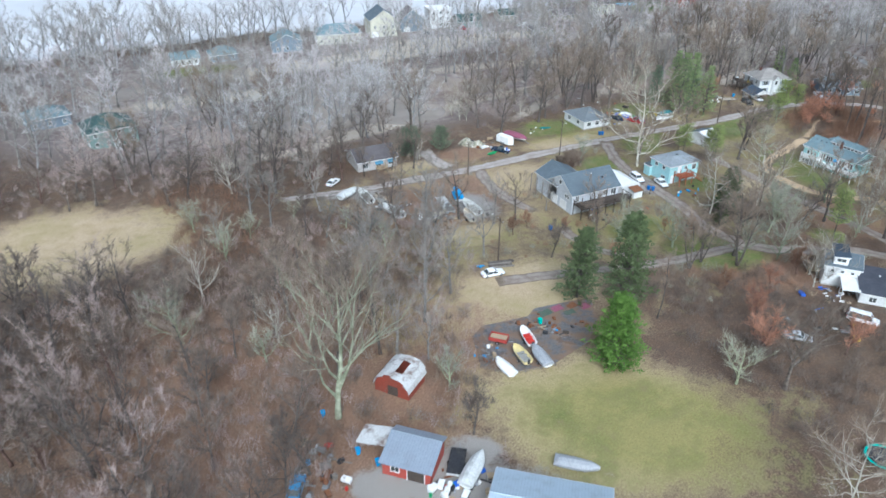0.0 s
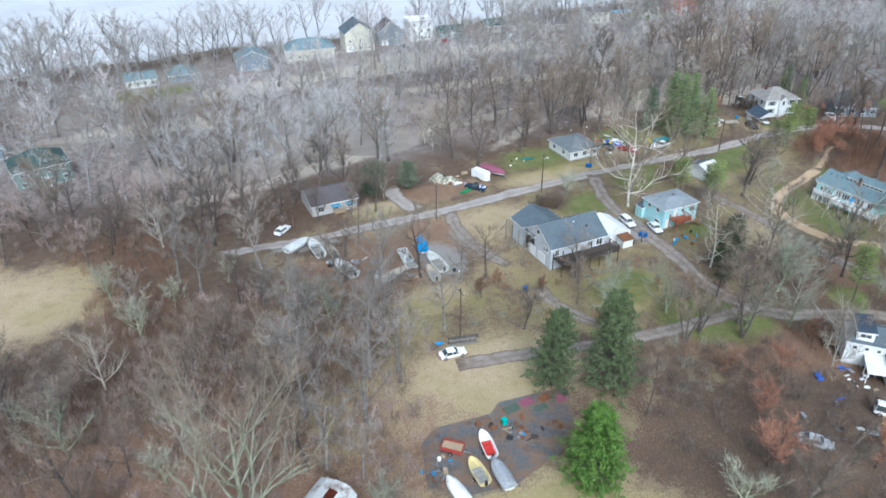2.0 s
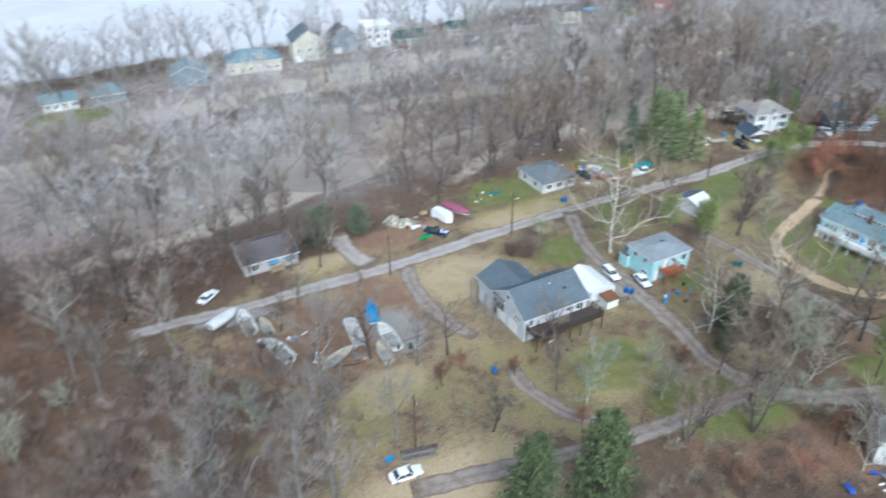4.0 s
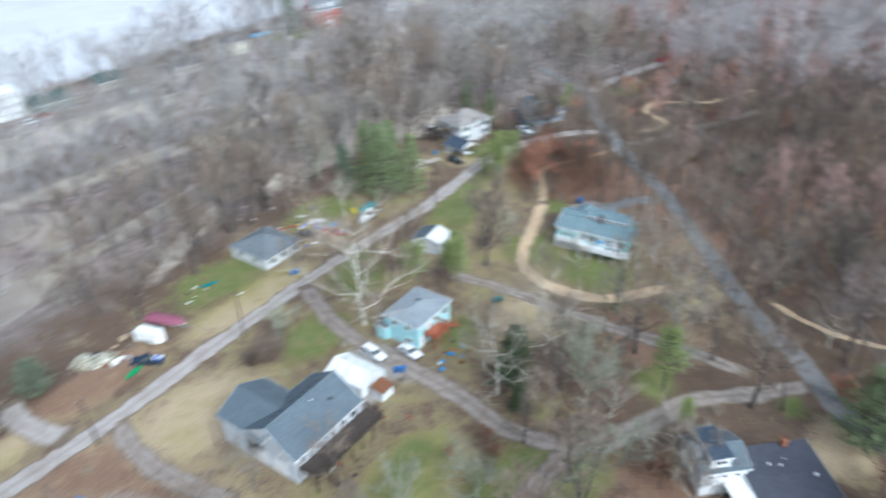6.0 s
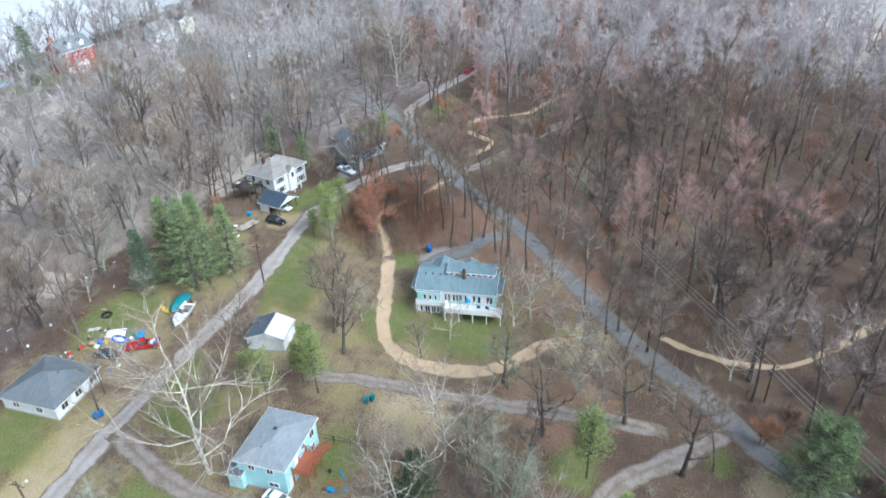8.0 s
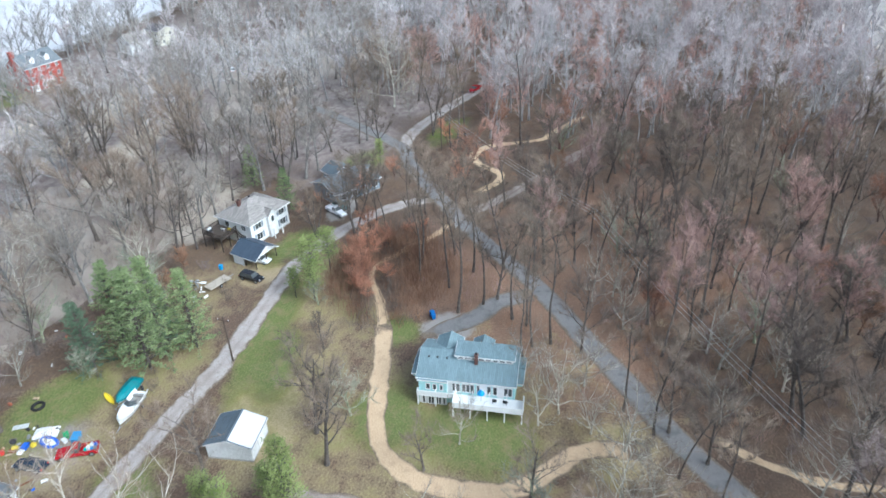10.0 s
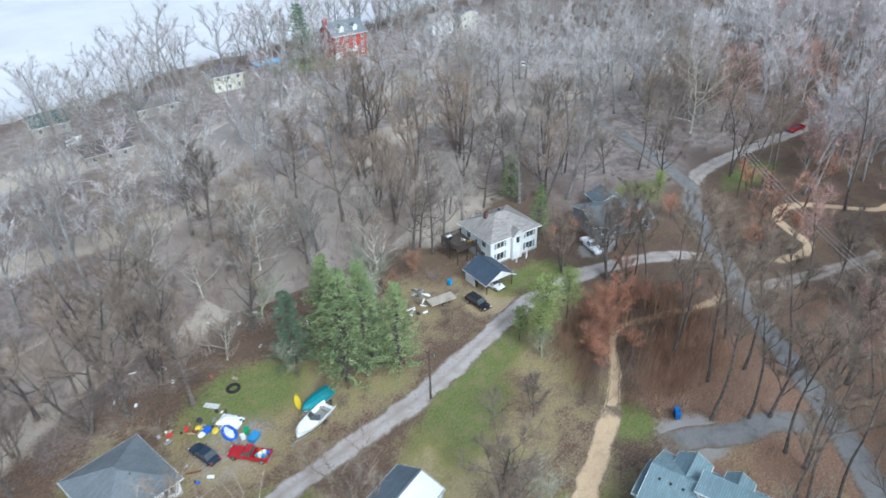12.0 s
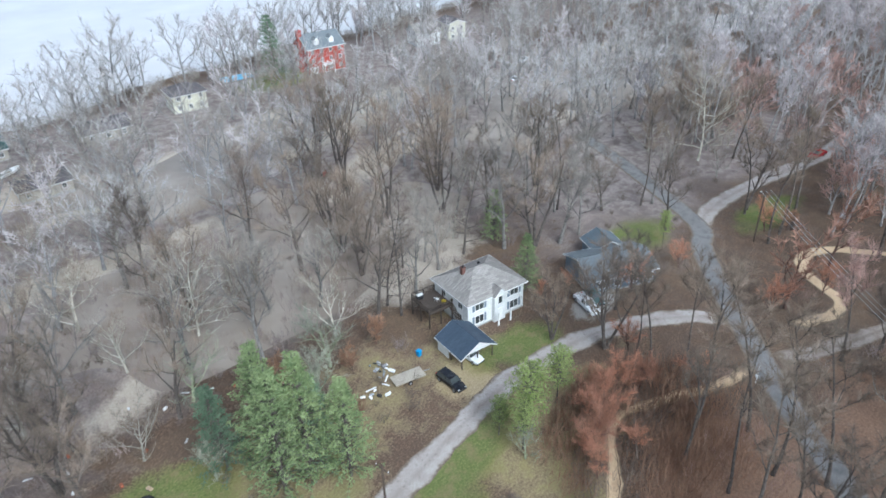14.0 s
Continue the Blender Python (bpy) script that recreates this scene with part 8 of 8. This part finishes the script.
woods("bare_trees", "reddish budding trees of the bottomland, paled like haze", c, "maple", ("bark_hazed", "twig_mauve_hazed"), 23, 1.17, 1.69)
# upland split at x 266: farther trees take the haze-paled colours
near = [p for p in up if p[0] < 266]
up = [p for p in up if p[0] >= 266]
a, b, c = shares(near, 14, 4, 2.4, 2)
woods("bare_trees", "slender dark trees of the upland woods", a, "slim", ("bark_dark", "twig_plum"), 64, 0.98, 1.43)
woods("bare_trees", "reddish-brown trees of the upland woods", b, "maple", ("bark_red", "twig_russet"), 65, 1.04, 1.60)
woods("bare_trees", "grey-brown trees of the upland woods", c, "oak", ("bark_dark", "twig_umber"), 66, 0.85, 1.2)
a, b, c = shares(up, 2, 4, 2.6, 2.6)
woods("bare_trees", "slender trees deep in the upland woods, paled like haze", a, "slim", ("bark_hazed", "twig_mauve_hazed"), 24, 0.98, 1.43)
woods("bare_trees", "rosy budding trees deep in the upland woods", b, "maple", ("bark_hazed", "twig_rose"), 25, 1.04, 1.69)
woods("bare_trees", "grey trees deep in the upland woods, paled like haze", c, "oak", ("bark_hazed", "twig_grey_hazed"), 26, 0.91, 1.30)
a, b, c = shares(brown, 3, 4, 3, 2)
woods("bare_trees", "brown bare trees of the near woods", a, "oak", ("bark_dark", "twig_umber"), 27, 0.72, 1.10)
woods("bare_trees", "plum-brown bare trees of the near woods", b, "oak", ("bark_dark", "twig_plum"), 28, 0.65, 1.04)
woods("bare_trees", "low dark bare trees of the near woods", c, "maple", ("bark_red", "twig_umber"), 29, 0.91, 1.30)

# undergrowth
brush = scatter(31, -60, 40, 60, 138, 2.7, lambda x, y: x < 44 - (y - 90) * 0.2 or y > 90)
brush += scatter(32, -60, 162, 50, 200, 3.2, chance=0.8)
a, b, c = shares(brush, 4, 3, 4, 0.7)
woods("undergrowth", "brown brush under the bare trees", a, "shrub", ("twig_umber",), 41, 0.7, 1.5, "undergrowth")
woods("undergrowth", "plum-brown brush under the bare trees", b, "shrub", ("twig_plum",), 42, 0.6, 1.3, "undergrowth")
woods("undergrowth", "greyish brush under the bare trees", c, "shrub", ("twig_grey",), 43, 0.6, 1.4, "undergrowth")
brush = scatter(40, -20, 56, 48, 126, 2.5, chance=0.9)
a, b, c = shares(brush, 10, 3, 2, 2)
woods("undergrowth", "fine plum-brown brush of the near woods", a, "thicket", ("twig_plum",), 57, 0.7, 1.4, "undergrowth")
woods("undergrowth", "fine rust-brown brush of the near woods", b, "thicket", ("twig_rust",), 58, 0.7, 1.4, "undergrowth")
woods("undergrowth", "fine brown brush of the near woods", c, "thicket", ("twig_brown",), 59, 0.7, 1.4, "undergrowth")
brush = scatter(43, 2, 126, 22, 166, 2.2, chance=0.85)
woods("undergrowth", "rusty brush at the edge of the straw field", brush, "thicket", ("twig_rust",), 69, 0.8, 1.5, "undergrowth")
brush = scatter(33, 76, 40, 116, 86, 2.6, lambda x, y: x > 78 + (y - 60) * 0.1, chance=0.7)
woods("undergrowth", "dark umber thicket round the yard", brush, "shrub", ("twig_umber",), 44, 0.7, 1.5, "undergrowth")
brush = scatter(34, 184, 120, 218, 148, 1.7, lambda x, y: (x - 200) ** 2 / 220 + (y - 134) ** 2 / 130 < 1)
woods("undergrowth", "red-twigged thicket beside the sandy path", brush, "thicket", ("twig_rust",), 45, 1.1, 2.2, "undergrowth")
# close brush on both sides of the narrow sandy path
rnd = random.Random(71)
brush = []
for q in curve_through([(206, 136), (202.2, 137.9), (198.4, 137.7), (194, 135.2), (189, 132.2), (184, 129.8)], 0.6):
    for side in (-1, 1):
        off = side * rnd.uniform(1.3, 4.6)
        brush.append((q.x - 0.45 * off, q.y + 0.9 * off))
a, b = shares(brush, 15, 3, 2)
woods("undergrowth", "dark brown thicket crowding the sandy path", a, "thicket", ("twig_umber",), 67, 0.9, 1.7, "undergrowth")
woods("undergrowth", "rusty thicket crowding the sandy path", b, "thicket", ("twig_rust",), 68, 0.8, 1.5, "undergrowth")


def glade(x, y):
    """Open leaf-strewn ground beyond the asphalt road."""
    return ((x - 212) * 0.77 + (y - 104) * 0.64) ** 2 / 18 ** 2 + ((y - 104) * 0.77 - (x - 212) * 0.64) ** 2 / 8 ** 2 < 1


brush = scatter(35, 142, 10, 240, 124, 3.5, lambda x, y: right_of_road(x, y) and not glade(x, y), chance=0.8)
a, b, c = shares(brush, 5, 3, 1.2, 2)
woods("undergrowth", "dark brown saplings of the upland woods", c, "shrub", ("twig_umber",), 53, 0.7, 1.6, "undergrowth")
woods("undergrowth", "plum-grey saplings of the upland woods", a, "shrub", ("twig_plum",), 46, 0.7, 1.5, "undergrowth")
woods("undergrowth", "tan saplings of the upland woods", b, "shrub", ("twig_tan",), 47, 0.6, 1.2, "undergrowth")
brush = scatter(36, 60, 74, 152, 150, 2.8, lambda x, y: not (x > 122 and y > 108) and (x > 88 or y > 104), chance=0.6)
a, b, c = shares(brush, 6, 2, 2, 1.2)
woods("undergrowth", "grey-green brush between the yards", c, "shrub", ("twig_lichen",), 51, 0.5, 1.2, "undergrowth")
woods("undergrowth", "tan weeds and brush between the yards", a, "shrub", ("twig_tan",), 48, 0.4, 0.9, "undergrowth")
woods("undergrowth", "rust-brown brush between the yards", b, "shrub", ("twig_rust",), 49, 0.4, 0.9, "undergrowth")
brush = scatter(37, 100, 154, 300, 222, 4.0, lambda x, y: y > 172 or x > 158, chance=0.7)
brush, c = shares(brush, 7, 3, 2)
woods("undergrowth", "grey-mauve brush along the wet ground", c, "shrub", ("twig_plum",), 54, 0.6, 1.3, "undergrowth")
yard = scatter(39, 112, 34, 150, 76, 3.0, off_planted, chance=0.6)
a, b = shares(yard, 9, 2, 2)
woods("undergrowth", "tan weeds round the dark-roofed house", a, "shrub", ("twig_tan",), 55, 0.4, 1.0, "undergrowth")
woods("undergrowth", "brown brush round the dark-roofed house", b, "shrub", ("twig_brown",), 56, 0.5, 1.3, "undergrowth")
woods("undergrowth", "brown brush along the wet ground", brush, "shrub", ("twig_brown",), 50, 0.5, 1.1, "undergrowth")
brush = scatter(38, -90, 308, 430, 322, 3.2, chance=0.8)
woods("undergrowth", "grey scrub along the river bank", brush, "shrub", ("twig_grey",), 52, 0.8, 1.8, "undergrowth")

brush = scatter(41, 96, 184, 236, 240, 3.6, chance=0.85)
a, b = shares(brush, 11, 3, 2)
woods("undergrowth", "fine mauve-grey scrub of the flooded bottomland", a, "thicket", ("twig_plum",), 60, 0.7, 1.5, "undergrowth")
woods("undergrowth", "fine brown scrub of the flooded bottomland", b, "thicket", ("twig_brown",), 61, 0.7, 1.5, "undergrowth")
brush = scatter(42, 168, 66, 246, 134, 3.1, lambda x, y: (right_of_road(x, y) or x > 176) and not glade(x, y), chance=0.8)
a, b = shares(brush, 12, 2, 2)
woods("undergrowth", "fine rust-brown scrub of the upland woods", a, "thicket", ("twig_rust",), 62, 0.6, 1.3, "undergrowth")
woods("undergrowth", "fine rose-brown scrub of the upland woods", b, "thicket", ("twig_rose",), 63, 0.6, 1.3, "undergrowth")
